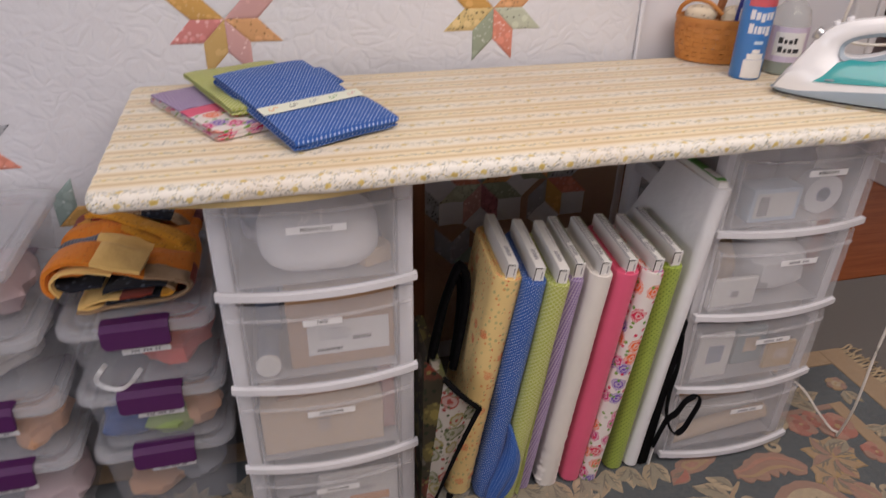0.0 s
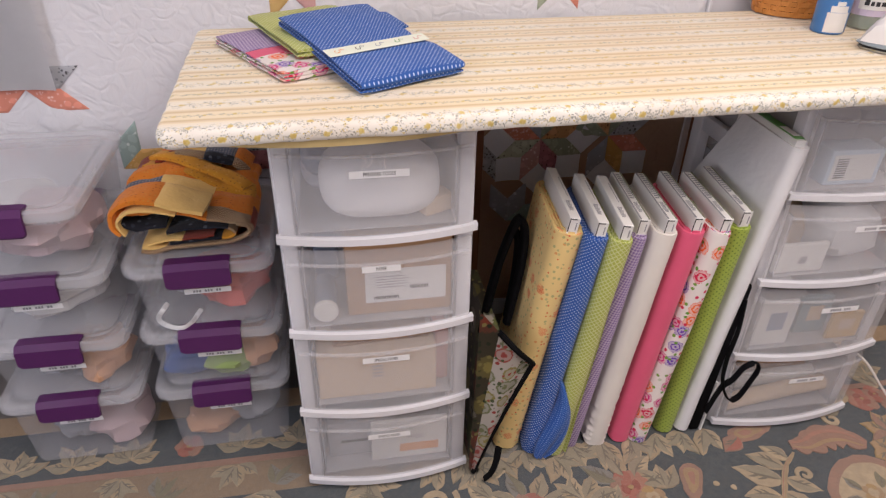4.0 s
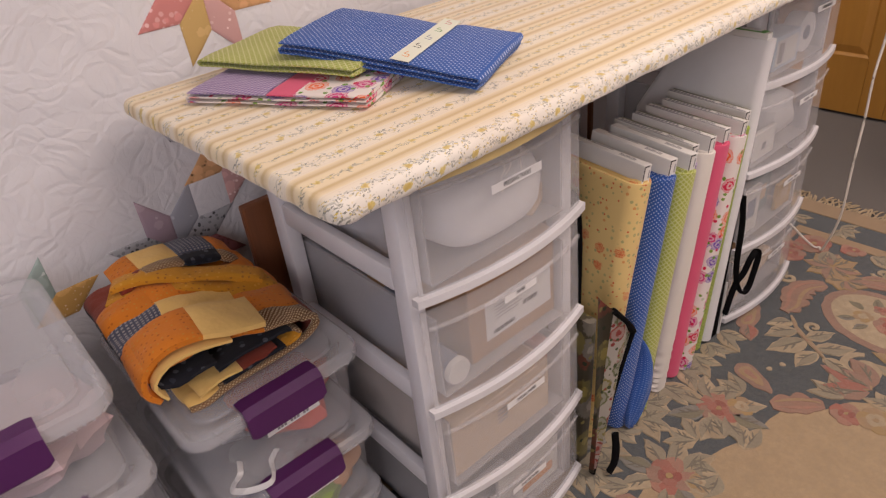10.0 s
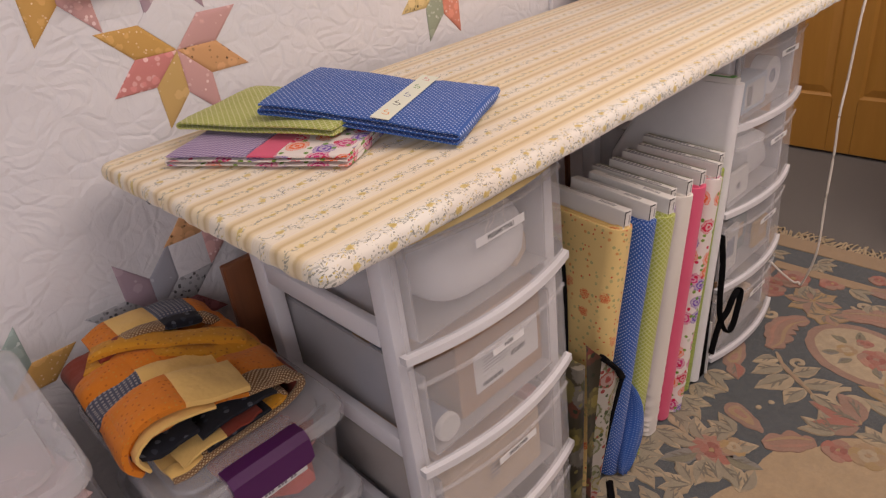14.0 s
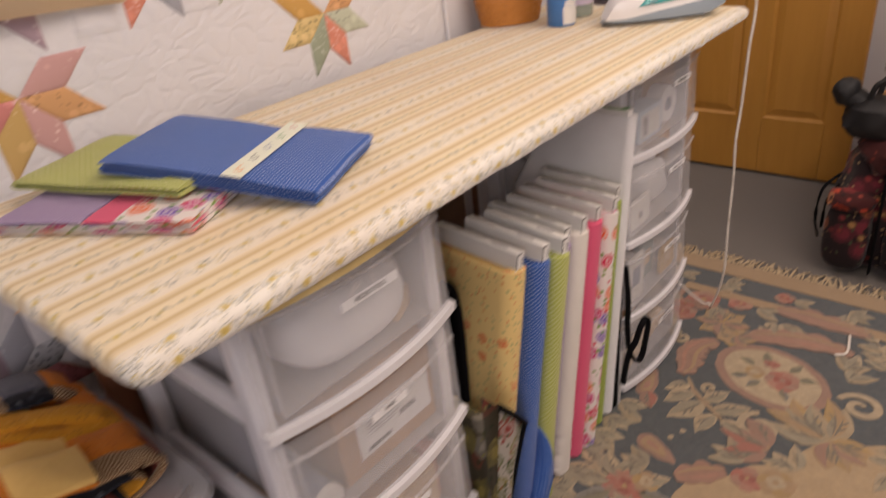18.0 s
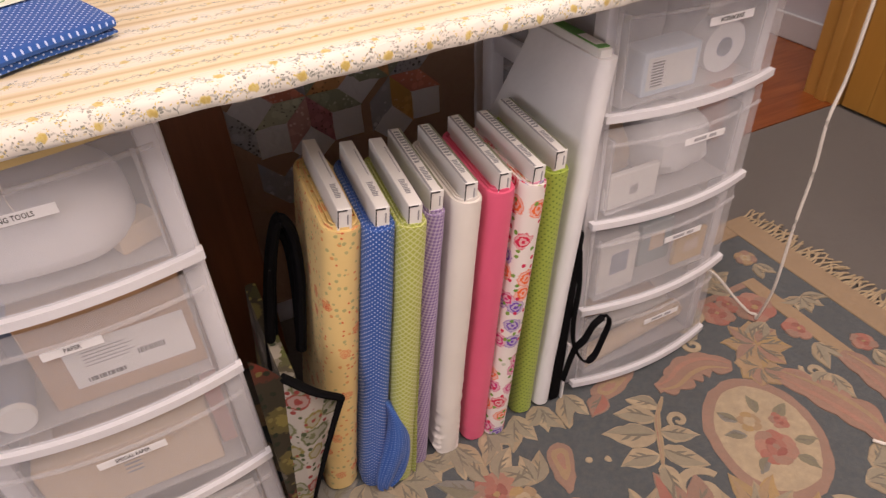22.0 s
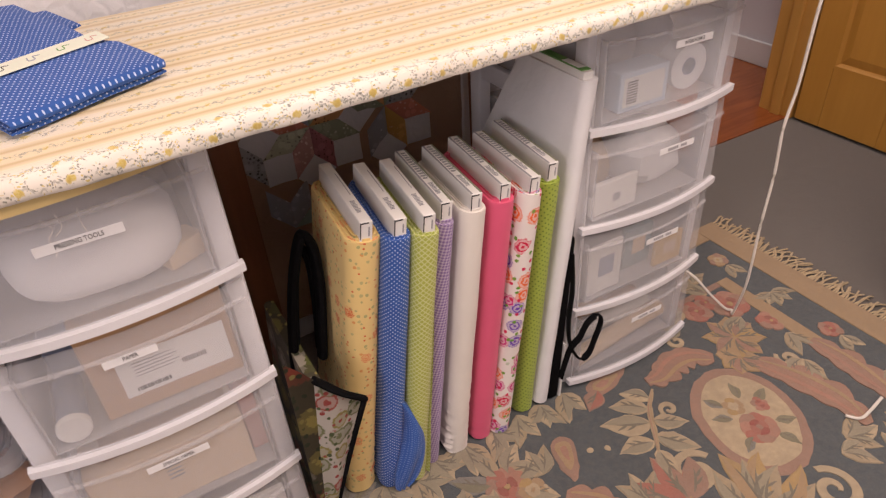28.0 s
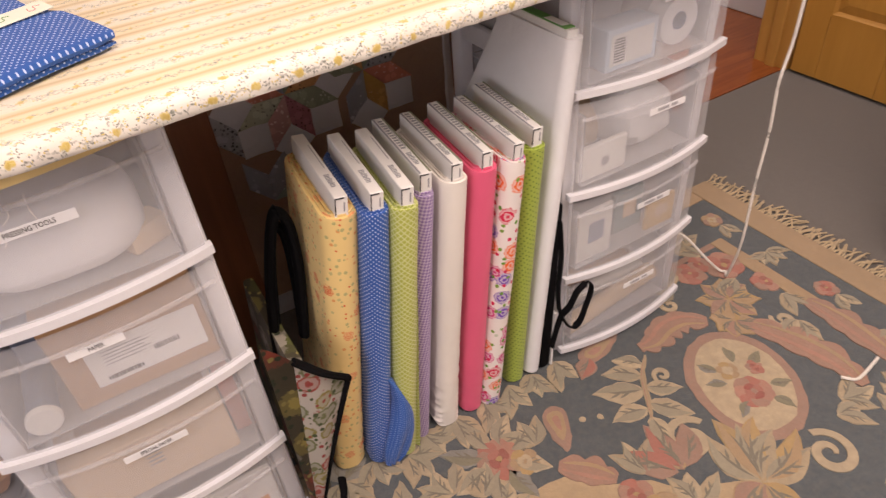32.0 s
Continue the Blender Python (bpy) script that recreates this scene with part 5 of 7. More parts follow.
OR, CG, PG, ST, RU, NA, CK, AM = ORANGE_COTTON, CREAM_GOLD, PALE_GOLD, STRIPE_GREY, RUST_COTTON, NAVY, CHECK_TAN, AMBER
outer = Sheet(((0.012, 0.008), (0.052, 0.008), (0.11, 0.007), (0.17, 0.009), (0.212, 0.018), (0.228, 0.040), (0.212, 0.060), (0.165, 0.076), (0.10, 0.088), (0.04, 0.094), (-0.002, 0.090), (-0.022, 0.078), (-0.016, 0.066), (0.02, 0.060), (0.075, 0.062)), 0.270, 0.012, 3, 0.018)
pieced(outer, (0, 0.09, 0.25, 0.40, 0.52, 0.64, 0.80, 1.0), (0, 0.10, 0.36, 0.55, 0.78, 1.0), (
    (PG, PG, OR, OR, OR), (CK, OR, OR, AM, OR), (CK, RU, OR, OR, OR), (CK, OR, AM, OR, OR), (OR, PG, PG, OR, PG), (OR, OR, ST, OR, RU), (NA, NA, NA, NA, NA)), bundle, 0.06)
inner = Sheet(((0.070, 0.022), (0.12, 0.021), (0.17, 0.024), (0.196, 0.036), (0.184, 0.050), (0.13, 0.051), (0.07, 0.046)), 0.276, 0.010, 8, 0.009)
pieced(inner, (0, 0.34, 0.52, 0.66, 1.0), (0, 0.35, 1.0), ((NA, NA), (AM, NA), (CK, RU), (NA, NA)), bundle)
liner = Sheet(((0.030, 0.030), (0.075, 0.036), (0.12, 0.037), (0.16, 0.037)), 0.285, 0.007, 14, 0.007)
pieced(liner, (0, 0.5, 1.0), (0, 1.0), ((PG,), (RU,)), bundle)
strip_fold = Sheet(((0.0, 0.116), (0.05, 0.122), (0.12, 0.112), (0.19, 0.090), (0.222, 0.074)), 0.036, 0.013, 21, 0.010)
for k, mat in ((0, AM), (1, AM)):
    strip_fold.patch(0.5 * k, 0.5 * k + 0.5, 0, 1, mat, bundle)
    bundle.children[-1].matrix_basis = pose(0.012, 0.092, -0.006, 0, 0, -25)
back_fold = Sheet(((0.02, 0.100), (0.06, 0.116), (0.12, 0.112), (0.18, 0.094), (0.212, 0.066)), 0.095, 0.014, 25, 0.007)
for u0, u1, mat in ((0, 0.25, OR), (0.25, 0.5, PG), (0.5, 0.75, ST), (0.75, 1.0, OR)):
    back_fold.patch(u0, u1, 0.28, 1, mat, bundle)
    bundle.children[-1].matrix_basis = pose(0.0, 0.112, 0.0, 0, 0, 0)
    back_fold.patch(u0, u1, 0.0, 0.27, RU if u0 == 0 else NA if u0 == 0.5 else CK, bundle)
    bundle.children[-1].matrix_basis = pose(0.0, 0.112, 0.0, 0, 0, 0)
rolled_edge = Sheet(((-0.012, 0.050), (-0.026, 0.070), (-0.020, 0.098), (0.015, 0.116), (0.060, 0.116), (0.105, 0.104), (0.150, 0.092)), 0.085, 0.016, 31, 0.006)
lining = Sheet(((-0.004, 0.050), (-0.014, 0.070), (-0.008, 0.088), (0.020, 0.102), (0.060, 0.102), (0.100, 0.092)), 0.092, 0.008, 33, 0.004)
for sheet, cuts in ((rolled_edge, ((0.0, 0.36, OR), (0.36, 0.68, OR), (0.68, 1.0, PG))), (lining, ((0.0, 1.0, PG),))):
    for u0, u1, mat in cuts:
        sheet.patch(u0, u1, 0, 1, mat, bundle)
        bundle.children[-1].matrix_basis = pose(0.0, -0.100, 0.0, 0, 0, -4)
under_strip = Sheet(((-0.004, 0.108), (0.05, 0.113), (0.12, 0.104), (0.19, 0.084)), 0.052, 0.009, 23, 0.007)
under_strip.patch(0, 1, 0, 1, AM, bundle)
bundle.children[-1].matrix_basis = pose(0.006, 0.086, -0.010, 0, 0, -25)
bm = tube([(p.x, p.y - 0.001, p.z) for p in [outer.at(u / 20, 0.0, 0, 1) for u in range(0, 10)]], 0.004, 0.007, 8, 3, (0, 1, 0))
part("binding", bm, CHECK_TAN, bundle, "tan checked binding", True)

# scraps seen through the boxes
SCRAPS = {"coral": cloth("coral_scraps", (0.58, 0.13, 0.10)), "blue": cloth("blue_scraps", (0.05, 0.11, 0.32)), "green": cloth("green_scraps", (0.30, 0.40, 0.14)),
          "peach": cloth("peach_scraps", (0.60, 0.34, 0.20)), "white": cloth("white_scraps", (0.70, 0.70, 0.70)), "grey": cloth("grey_scraps", (0.30, 0.31, 0.34)), "rose": cloth("rose_scraps", (0.54, 0.41, 0.43))}


def scraps(box, rows):
    for tone, x, y, w, d, h, turn in rows:
        m = box.matrix_basis @ pose(x, y, 0.006, 0, 0, turn)
        item("fabric_scrap", "crumpled %s fabric scrap inside a clear box" % tone, "fabric scrap", blob(w, d, h, x * 90 + h * 300, 0.45, 2.2), SCRAPS[tone], m, True, "scraps in the boxes")


scraps(boxes_a[2], (("coral", 0.19, 0.12, 0.16, 0.14, 0.105, 20), ("grey", 0.10, 0.20, 0.13, 0.2, 0.07, 0), ("rose", 0.20, 0.26, 0.12, 0.16, 0.09, 50)))
scraps(boxes_a[1], (("blue", 0.080, 0.075, 0.11, 0.09, 0.085, 10), ("green", 0.155, 0.07, 0.12, 0.09, 0.075, -20), ("peach", 0.22, 0.085, 0.09, 0.10, 0.10, 40), ("white", 0.16, 0.19, 0.14, 0.12, 0.08, 0)))
scraps(boxes_a[0], (("peach", 0.10, 0.10, 0.12, 0.10, 0.05, 10), ("grey", 0.19, 0.13, 0.12, 0.12, 0.08, 0)))
scraps(boxes_b[3], (("rose", 0.19, 0.14, 0.18, 0.20, 0.11, 10), ("white", 0.10, 0.2, 0.13, 0.22, 0.10, 0)))
scraps(boxes_b[2], (("white", 0.16, 0.18, 0.19, 0.26, 0.11, 0),))
scraps(boxes_b[1], (("peach", 0.205, 0.10, 0.13, 0.13, 0.100, 6), ("grey", 0.10, 0.16, 0.11, 0.2, 0.08, 0)))
scraps(boxes_b[0], (("rose", 0.20, 0.12, 0.15, 0.14, 0.085, 0), ("grey", 0.11, 0.14, 0.12, 0.16, 0.09, 0)))
ribbon = [(0.042 * math.cos(a) * (1 + 0.2 * math.sin(2 * a)), 0.030 * math.sin(a), 0.02 + 0.016 * math.sin(3 * a)) for a in [2.2 + i * 0.5 for i in range(9)]]
item("white_ribbon", "coil of white ribbon inside the upper clear box", "ribbon", tube(ribbon, 0.005, 0.0012, 6, 5), SCRAPS["white"], boxes_a[2].matrix_basis @ pose(0.085, 0.055, 0.02, 65, 0, 10))


# ---- on the table: basket, spray can, bottle, iron ----
WICKER = grain("basket_splint", (0.60, 0.25, 0.055), (0.46, 0.17, 0.035), 8, "X", 0.45, 3)
basket = thing("woven_basket", "small honey-brown woven splint basket on the table", "basket", pose(1.192, 0.470, TZ, 0, 0, -35))
BA, BB, BH = 0.088, 0.062, 0.088


def basket_r(z):
    return 0.86 + 0.14 * min(1.0, z / 0.06)


def oval(a, b, z, k, n=72, out=0.0):
    return ((a + out) * basket_r(z) * math.cos(2 * math.pi * k / n), (b + out) * basket_r(z) * math.sin(2 * math.pi * k / n), z)


STAKES = 24
part("base", prism([oval(BA - 0.002, BB - 0.002, 0.0, k)[:2] for k in range(0, 72, 2)], 0.001, 0.005), WICKER, basket)
for row in range(8):
    z0, z1 = 0.003 + row * 0.0118, 0.003 + row * 0.0118 + 0.0108
    rings = []
    for k in range(72):
        o = 0.0016 * math.cos(math.pi * (k * STAKES / 72 + row))
        pts = [oval(BA, BB, z, k, 72, o + e) for z, e in ((z0, -0.0012), (z0, 0.0012), (z1, 0.0012), (z1, -0.0012))]
        rings.append(pts)
    part("weaver", loft(rings, loop=True), WICKER, basket)
for k in range(STAKES):
    a = 2 * math.pi * k / STAKES
    rings = []
    for z in (0.002, 0.03, 0.06, 0.098):
        c = Vector(((BA) * basket_r(z) * math.cos(a), BB * basket_r(z) * math.sin(a), z))
        out = Vector((math.cos(a), math.sin(a), 0)) * 0.0008
        side = Vector((-math.sin(a), math.cos(a), 0)) * 0.0045
        rings.append([c - out - side, c - out + side, c + out + side, c + out - side])
    part("stake", loft(rings), WICKER, basket)
rings = [[oval(BA, BB, z, k, 72, e) for z, e in ((0.094, -0.004), (0.094, 0.004), (0.105, 0.004), (0.105, -0.004))] for k in range(72)]
part("rim", loft(rings, loop=True), WICKER, basket)
part("swing_handle", tube([(-0.088, 0, 0.098), (-0.080, -0.014, 0.125), (-0.055, -0.024, 0.142), (-0.020, -0.026, 0.138), (0.015, -0.022, 0.112)], 0.005, 0.002, 8, 6, (0, 1, 0)), WICKER, basket, "", True)
PIN_CLOTH = print_cloth("pincushion_print", (0.72, 0.62, 0.46), ((110, 0.3, 1, 0.7, ((0.12, 0.07, 0.04), (0.45, 0.30, 0.15))),), "Object")
item("pincushion", "round printed cloth pincushion lying in the basket", "pincushion", blob(0.075, 0.07, 0.042, 4), PIN_CLOTH, basket.matrix_basis @ pose(-0.035, 0.0, 0.086))
item("wooden_spool", "turned brown wooden handle standing up in the basket", "wooden tool", turned(((0.010, 0), (0.011, 0.05), (0.006, 0.055), (0.007, 0.085), (0.008, 0.112), (0.005, 0.116))), grain("tool_wood", (0.34, 0.14, 0.05), (0.22, 0.08, 0.03), 4, "Z"), basket.matrix_basis @ pose(-0.010, 0.010, 0.030, 6, 10, 0) @ Matrix.Diagonal((1.35, 1.35, 1.30, 1)))
item("cloth_roll", "small cream cloth roll tucked in the basket", "cloth roll", blob(0.06, 0.05, 0.05, 9, 0.2), PIN_CLOTH, basket.matrix_basis @ pose(0.042, 0.01, 0.080))
item("blue_cap", "small blue plastic cap on the cup in the basket", "cap", turned(((0.012, 0), (0.013, 0.016), (0.010, 0.019))), plain("cap_blue", (0.03, 0.06, 0.35), 0.35, 0.05), basket.matrix_basis @ pose(0.060, -0.006, 0.1295))
item("seam_tool", "dark blue plastic tool standing up in the basket", "sewing tool", tube([(0, 0, 0), (0.002, 0.001, 0.06), (0.010, 0.002, 0.125), (0.016, 0.003, 0.150)], 0.007, 0.004, 8, 5), plain("tool_blue", (0.015, 0.025, 0.20), 0.35, 0.05), basket.matrix_basis @ pose(0.046, -0.020, 0.060))
item("measuring_cup", "white plastic cup with a blue handle in the basket", "cup", turned(((0.016, 0), (0.020, 0.03), (0.021, 0.031), (0.018, 0.029))), LIP_WHITE, basket.matrix_basis @ pose(0.060, -0.006, 0.098))

CAN_BLUE = plain("can_blue", (0.045, 0.19, 0.52), 0.28, 0.05, spec=0.6)
CAN_RED = plain("can_red", (0.55, 0.10, 0.12), 0.3, 0.05)
METAL = plain("brushed_metal", (0.55, 0.56, 0.58), 0.3, 0.08, metal=0.9)
can = thing("spray_can", "blue and white spray can standing on the covered table", "spray can", pose(1.186, 0.312, TZ, 0, 0, 14) @ Matrix.Diagonal((1.04, 1.04, 1.13, 1)))
part("body", turned(((0.031, 0), (0.033, 0.003), (0.033, 0.170), (0.031, 0.176))), CAN_BLUE, can, "", True)
part("shoulder", turned(((0.030, 0.1765), (0.024, 0.190), (0.016, 0.196), (0.014, 0.200))), LIP_WHITE, can, "", True)
part("nozzle", turned(((0.007, 0.2005), (0.0075, 0.214), (0.005, 0.217))), LIP_WHITE, can, "", True)


def curved_patch(r, a0, a1, z0, z1, material, parent, name, n=8):
    rings = []
    for k in range(n + 1):
        a = radians(a0 + (a1 - a0) * k / n)
        rings.append([(q * math.cos(a), q * math.sin(a), z) for q, z in ((r, z0), (r + 0.0006, z0), (r + 0.0006, z1), (r, z1))])
    return part(name, loft(rings), material, parent)


FRONT = -118
curved_patch(0.0331, FRONT - 60, FRONT + 60, 0.140, 0.154, CAN_RED, can, "red_band")
curved_patch(0.0331, FRONT - 25, FRONT + 25, 0.155, 0.169, plain("can_yellow", (0.75, 0.60, 0.10), 0.4), can, "yellow_flash")
for z0, z1, a0, a1 in ((0.116, 0.134, -46, -30), (0.116, 0.130, -26, -12), (0.112, 0.128, -8, 6), (0.116, 0.130, 10, 20), (0.116, 0.130, 24, 38), (0.090, 0.108, -44, -28), (0.090, 0.104, -24, -16), (0.090, 0.104, -12, 2), (0.090, 0.104, 6, 14), (0.086, 0.104, 18, 34)):
    curved_patch(0.0331, FRONT + a0, FRONT + a1, z0, z1, LIP_WHITE, can, "lettering_bar", 4)
curved_patch(0.0331, FRONT - 14, FRONT + 18, 0.070, 0.076, PALE_BLUE, can, "swoosh")
for a0, a1, z0, z1 in ((-38, 38, 0.004, 0.040), (-30, 30, 0.0405, 0.052), (-14, 14, 0.0525, 0.060)):
    curved_patch(0.0331, FRONT + a0, FRONT + a1, z0, z1, CARD_WHITE, can, "shirt_picture")

CLEAR = frosted("clear_bottle", (0.55, 0.58, 0.56), 0.72, 0.12)
LIQUID = frosted("bottle_liquid", (0.35, 0.45, 0.38), 0.35, 0.1)
bottle = thing("spray_bottle", "clear spray bottle of pressing starch with a lilac label", "spray bottle", pose(1.296, 0.335, TZ) @ Matrix.Diagonal((1.22, 1.22, 1.10, 1)))
part("body", turned(((0.032, 0), (0.035, 0.004), (0.035, 0.105), (0.030, 0.128), (0.012, 0.152), (0.012, 0.156))), CLEAR, bottle, "", True)
part("liquid", turned(((0.0325, 0.003), (0.033, 0.030))), LIQUID, bottle)
part("collar", turned(((0.0135, 0.1565), (0.0135, 0.169), (0.009, 0.172))), LIP_WHITE, bottle, "", True)
part("sprayer", turned(((0.009, 0.1725), (0.010, 0.188), (0.011, 0.198), (0.006, 0.202))), LIP_WHITE, bottle, "", True)
curved_patch(0.0352, FRONT - 75, FRONT + 75, 0.028, 0.098, plain("lilac_label", (0.60, 0.52, 0.66), 0.5), bottle, "label")
curved_patch(0.0359, FRONT - 45, FRONT + 45, 0.040, 0.088, CARD_WHITE, bottle, "label_oval")
for z0, z1, a0, a1 in ((0.066, 0.078, -32, -20), (0.066, 0.074, -16, -8), (0.066, 0.074, -4, 6), (0.066, 0.078, 10, 18), (0.048, 0.060, -30, -18), (0.048, 0.056, -14, -6), (0.048, 0.056, -2, 8), (0.048, 0.056, 12, 28)):
    curved_patch(0.0366, FRONT + a0, FRONT + a1, z0, z1, INK, bottle, "lettering_bar", 3)

IRON_WHITE = plain("iron_white", (0.78, 0.78, 0.80), 0.25, 0.03, spec=0.6)
IRON_GREY = plain("iron_blue_grey", (0.28, 0.34, 0.40), 0.35, 0.05)
TEAL_TANK = frosted("teal_tank", (0.04, 0.42, 0.44), 0.25, 0.12)
iron = thing("steam_iron", "white and teal steam iron lying flat on the pressing table", "iron", pose(1.340, 0.048, TZ, 0, 0, 139.3) @ Matrix.Diagonal((0.90, 0.94, 0.98, 1)))
HOLE = (0.077, 0.1155, 0.047, 0.0185, -14.0)
OUTLINE = ((0.247, 0.016), (0.214, 0.068), (0.184, 0.118), (0.166, 0.140), (0.148, 0.152), (0.12, 0.163), (0.065, 0.174), (-0.02, 0.182), (-0.058, 0.190), (-0.066, 0.178), (-0.057, 0.150), (-0.056, 0.075), (-0.052, 0.040), (0.0, 0.030), (0.12, 0.022))


def sole(t, w):
    """Half width of the iron along its length, heel at 0 and tip at 1."""
    return w * math.sqrt(max(0.0, 1 - max(t, 0.0) ** 2.4))


def iron_ring(z0, z1, l0, l1, w, n=20):
    """An outline of the sole, z0 high at its tip and z1 at its heel."""
    pts = []
    for k in range(n + 1):
        x = l0 + (l1 - l0) * k / n
        pts.append((x, sole(x / l1, w) * (0.88 if k == 0 else 1.0), z1 + (z0 - z1) * k / n))
    return pts + [(x, -y, z) for x, y, z in reversed(pts[:-1])]


def iron_half(u, h):
    """Half the iron's thickness at a place of its side view."""
    t = min(1.0, max(0.0, (h - 0.035) / 0.085))
    return max(0.004, sole(u / 0.256, 0.057) * (1 - 0.66 * t * t * (3 - 2 * t)))


def hole_at(a, k=1.0):
    c, q = math.cos(radians(HOLE[4])), math.sin(radians(HOLE[4]))
    x = HOLE[2] * k * math.copysign(abs(math.cos(a)) ** 0.8, math.cos(a))
    y = (HOLE[3] + HOLE[2] * (k - 1) * 0.8) * math.copysign(abs(math.sin(a)) ** 0.8, math.sin(a))
    return HOLE[0] + x * c - y * q, HOLE[1] + x * q + y * c


def rim_at(a):
    """Where a ray from the hole's middle leaves the iron's side view."""
    d, best = (math.cos(a), math.sin(a)), 0.3
    for (x0, y0), (x1, y1) in zip(OUTLINE, OUTLINE[1:] + OUTLINE[:1]):
        ex, ey, px, py = x1 - x0, y1 - y0, x0 - HOLE[0], y0 - HOLE[1]
        det = d[0] * -ey + d[1] * ex
        if abs(det) > 1e-9:
            r, m = (-px * ey + py * ex) / det, (d[0] * py - d[1] * px) / det
            if r > 0 and -1e-6 <= m <= 1 + 1e-6:
                best = min(best, r)
    return HOLE[0] + d[0] * best, HOLE[1] + d[1] * best


side = []
for k, edge in enumerate((0.60, 0.86, 0.98, 1.0, 0.99, 0.88, 0.60)):
    ring = []
    for i in range(72):
        a = 2 * math.pi * i / 72
        inner = hole_at(a)
        outer = rim_at(math.atan2(inner[1] - HOLE[1], inner[0] - HOLE[0]))
        f = (k / 6) ** 0.9
        u, h = outer[0] + (inner[0] - outer[0]) * f, outer[1] + (inner[1] - outer[1]) * f
        e = 1.0 if k < 3 and outer[1] < 0.05 else edge
        ring.append((u, iron_half(u, h) * e, h))
    side.append(ring)
rings = side + [[(x, -y, z) for x, y, z in ring] for ring in reversed(side)]
part("soleplate", loft([iron_ring(0.001, 0.001, -0.002, 0.246, 0.054), iron_ring(0.005, 0.005, -0.004, 0.250, 0.056)]), METAL, iron, "steel soleplate")
part("heat_gap", loft([iron_ring(0.0052, 0.0052, -0.002, 0.246, 0.053), iron_ring(0.0100, 0.0100, -0.002, 0.246, 0.053)]), INK, iron)
part("skirt", loft([iron_ring(0.0102, 0.0102, -0.020, 0.252, 0.059), iron_ring(0.0125, 0.026, -0.056, 0.254, 0.060), iron_ring(0.0165, 0.048, -0.064, 0.248, 0.0575)]), IRON_GREY, iron, "blue-grey skirt", True)
part("body", loft(rings, loop=True), IRON_WHITE, iron, "white plastic body and handle", True)
grip = []
for k, q, sign in ((1.22, 1.03, 1), (1.02, 0.86, 1), (1.02, 0.86, -1), (1.22, 1.03, -1)):
    grip.append([(u, sign * iron_half(u, h) * q, h) for u, h in (hole_at(2 * math.pi * i / 48, k) for i in range(48))])
part("grip", loft(grip, caps=False), IRON_GREY, iron, "grey lining of the handle", True)
TANK = ((0.170, 0.042), (0.152, 0.056), (0.130, 0.082), (0.108, 0.090), (0.06, 0.092), (0.02, 0.100), (0.000, 0.104), (-0.010, 0.084), (-0.016, 0.058), (0.02, 0.052), (0.06, 0.049), (0.12, 0.045))
for sign in (1, -1):
    rings = []
    for k, out in ((1.0, -0.006), (1.0, 0.0015), (0.90, 0.0042), (0.55, 0.0052), (0.2, 0.0054)):
        rings.append([(0.075 + (u - 0.075) * k, sign * (iron_half(0.075 + (u - 0.075) * k, 0.066 + (h - 0.066) * k) + out), 0.066 + (h - 0.066) * k) for u, h in TANK])
    part("water_tank", loft(rings), TEAL_TANK, iron, "translucent teal water tank", True)
    part("brand_bar", block(0.128, 0.146, sign * 0.0555 - 0.001, sign * 0.0555 + 0.001, 0.0500, 0.0530), IRON_GREY, iron)
for x, z in ((0.150, 0.150), (0.126, 0.160)):
    ob = part("button", turned(((0.0075, -0.004), (0.0075, 0.007), (0.006, 0.009)), 14), LIP_WHITE, iron, "", True)
    ob.matrix_basis = pose(x, 0, z, 0, 24, 0)
ob = part("dial", turned(((0.013, 0), (0.013, 0.012), (0.011, 0.014)), 18), METAL, iron, "grey dial", True)
ob.matrix_basis = pose(0.176, 0, 0.128, 0, 62, 0)
part("cord_sleeve", tube([(-0.055, 0, 0.182), (-0.075, 0, 0.192), (-0.092, 0, 0.205)], 0.009, 0.008, 10, 5), IRON_WHITE, iron, "", True)

# cords
item("power_cord", "white power cord hanging past the table corner to the rug", "cord", tube([(1.43, 0.02, 2.38), (1.437, -0.02, 1.6), (1.438, -0.050, 1.15), (1.449, -0.058, 0.905), (1.440, -0.055, 0.80), (1.450, -0.047, 0.65), (1.440, -0.045, 0.56), (1.449, -0.045, 0.45), (1.446, -0.045, 0.32), (1.452, -0.043, 0.15), (1.478, -0.010, 0.02), (1.494, 0.006, 0.010), (1.484, 0.018, 0.012), (1.455, 0.045, 0.05), (1.415, 0.090, 0.11), (1.40, 0.16, 0.10), (1.40, 0.30, 0.012)], 0.0032, None, 8, 8), CORD_WHITE, Matrix())
item("iron_cord", "white cord rising from the steam iron", "cord", tube([(1.428, -0.028, 1.098), (1.452, -0.035, 1.115), (1.470, 0.02, 1.09), (1.440, 0.14, 1.00), (1.350, 0.225, 0.99), (1.336, 0.22, 1.08), (1.350, 0.22, 1.20), (1.385, 0.22, 1.36), (1.44, 0.20, 1.7), (1.44, 0.16, 2.38)], 0.0034, None, 8, 8), CORD_WHITE, Matrix())
plug = thing("cord_switch", "white inline switch hanging on a white cord", "switch", pose(1.535, 0.24, 1.155, 6, 4, 20))
part("housing", block(-0.013, 0.013, -0.011, 0.011, 0, 0.072, 0.005, 2), LIP_WHITE, plug, "", True)
part("cable", tube([(0, 0, 0.072), (0.005, 0.0, 0.4), (0.0, 0, 1.2)], 0.003, None, 8, 6), CORD_WHITE, plug, "", True)
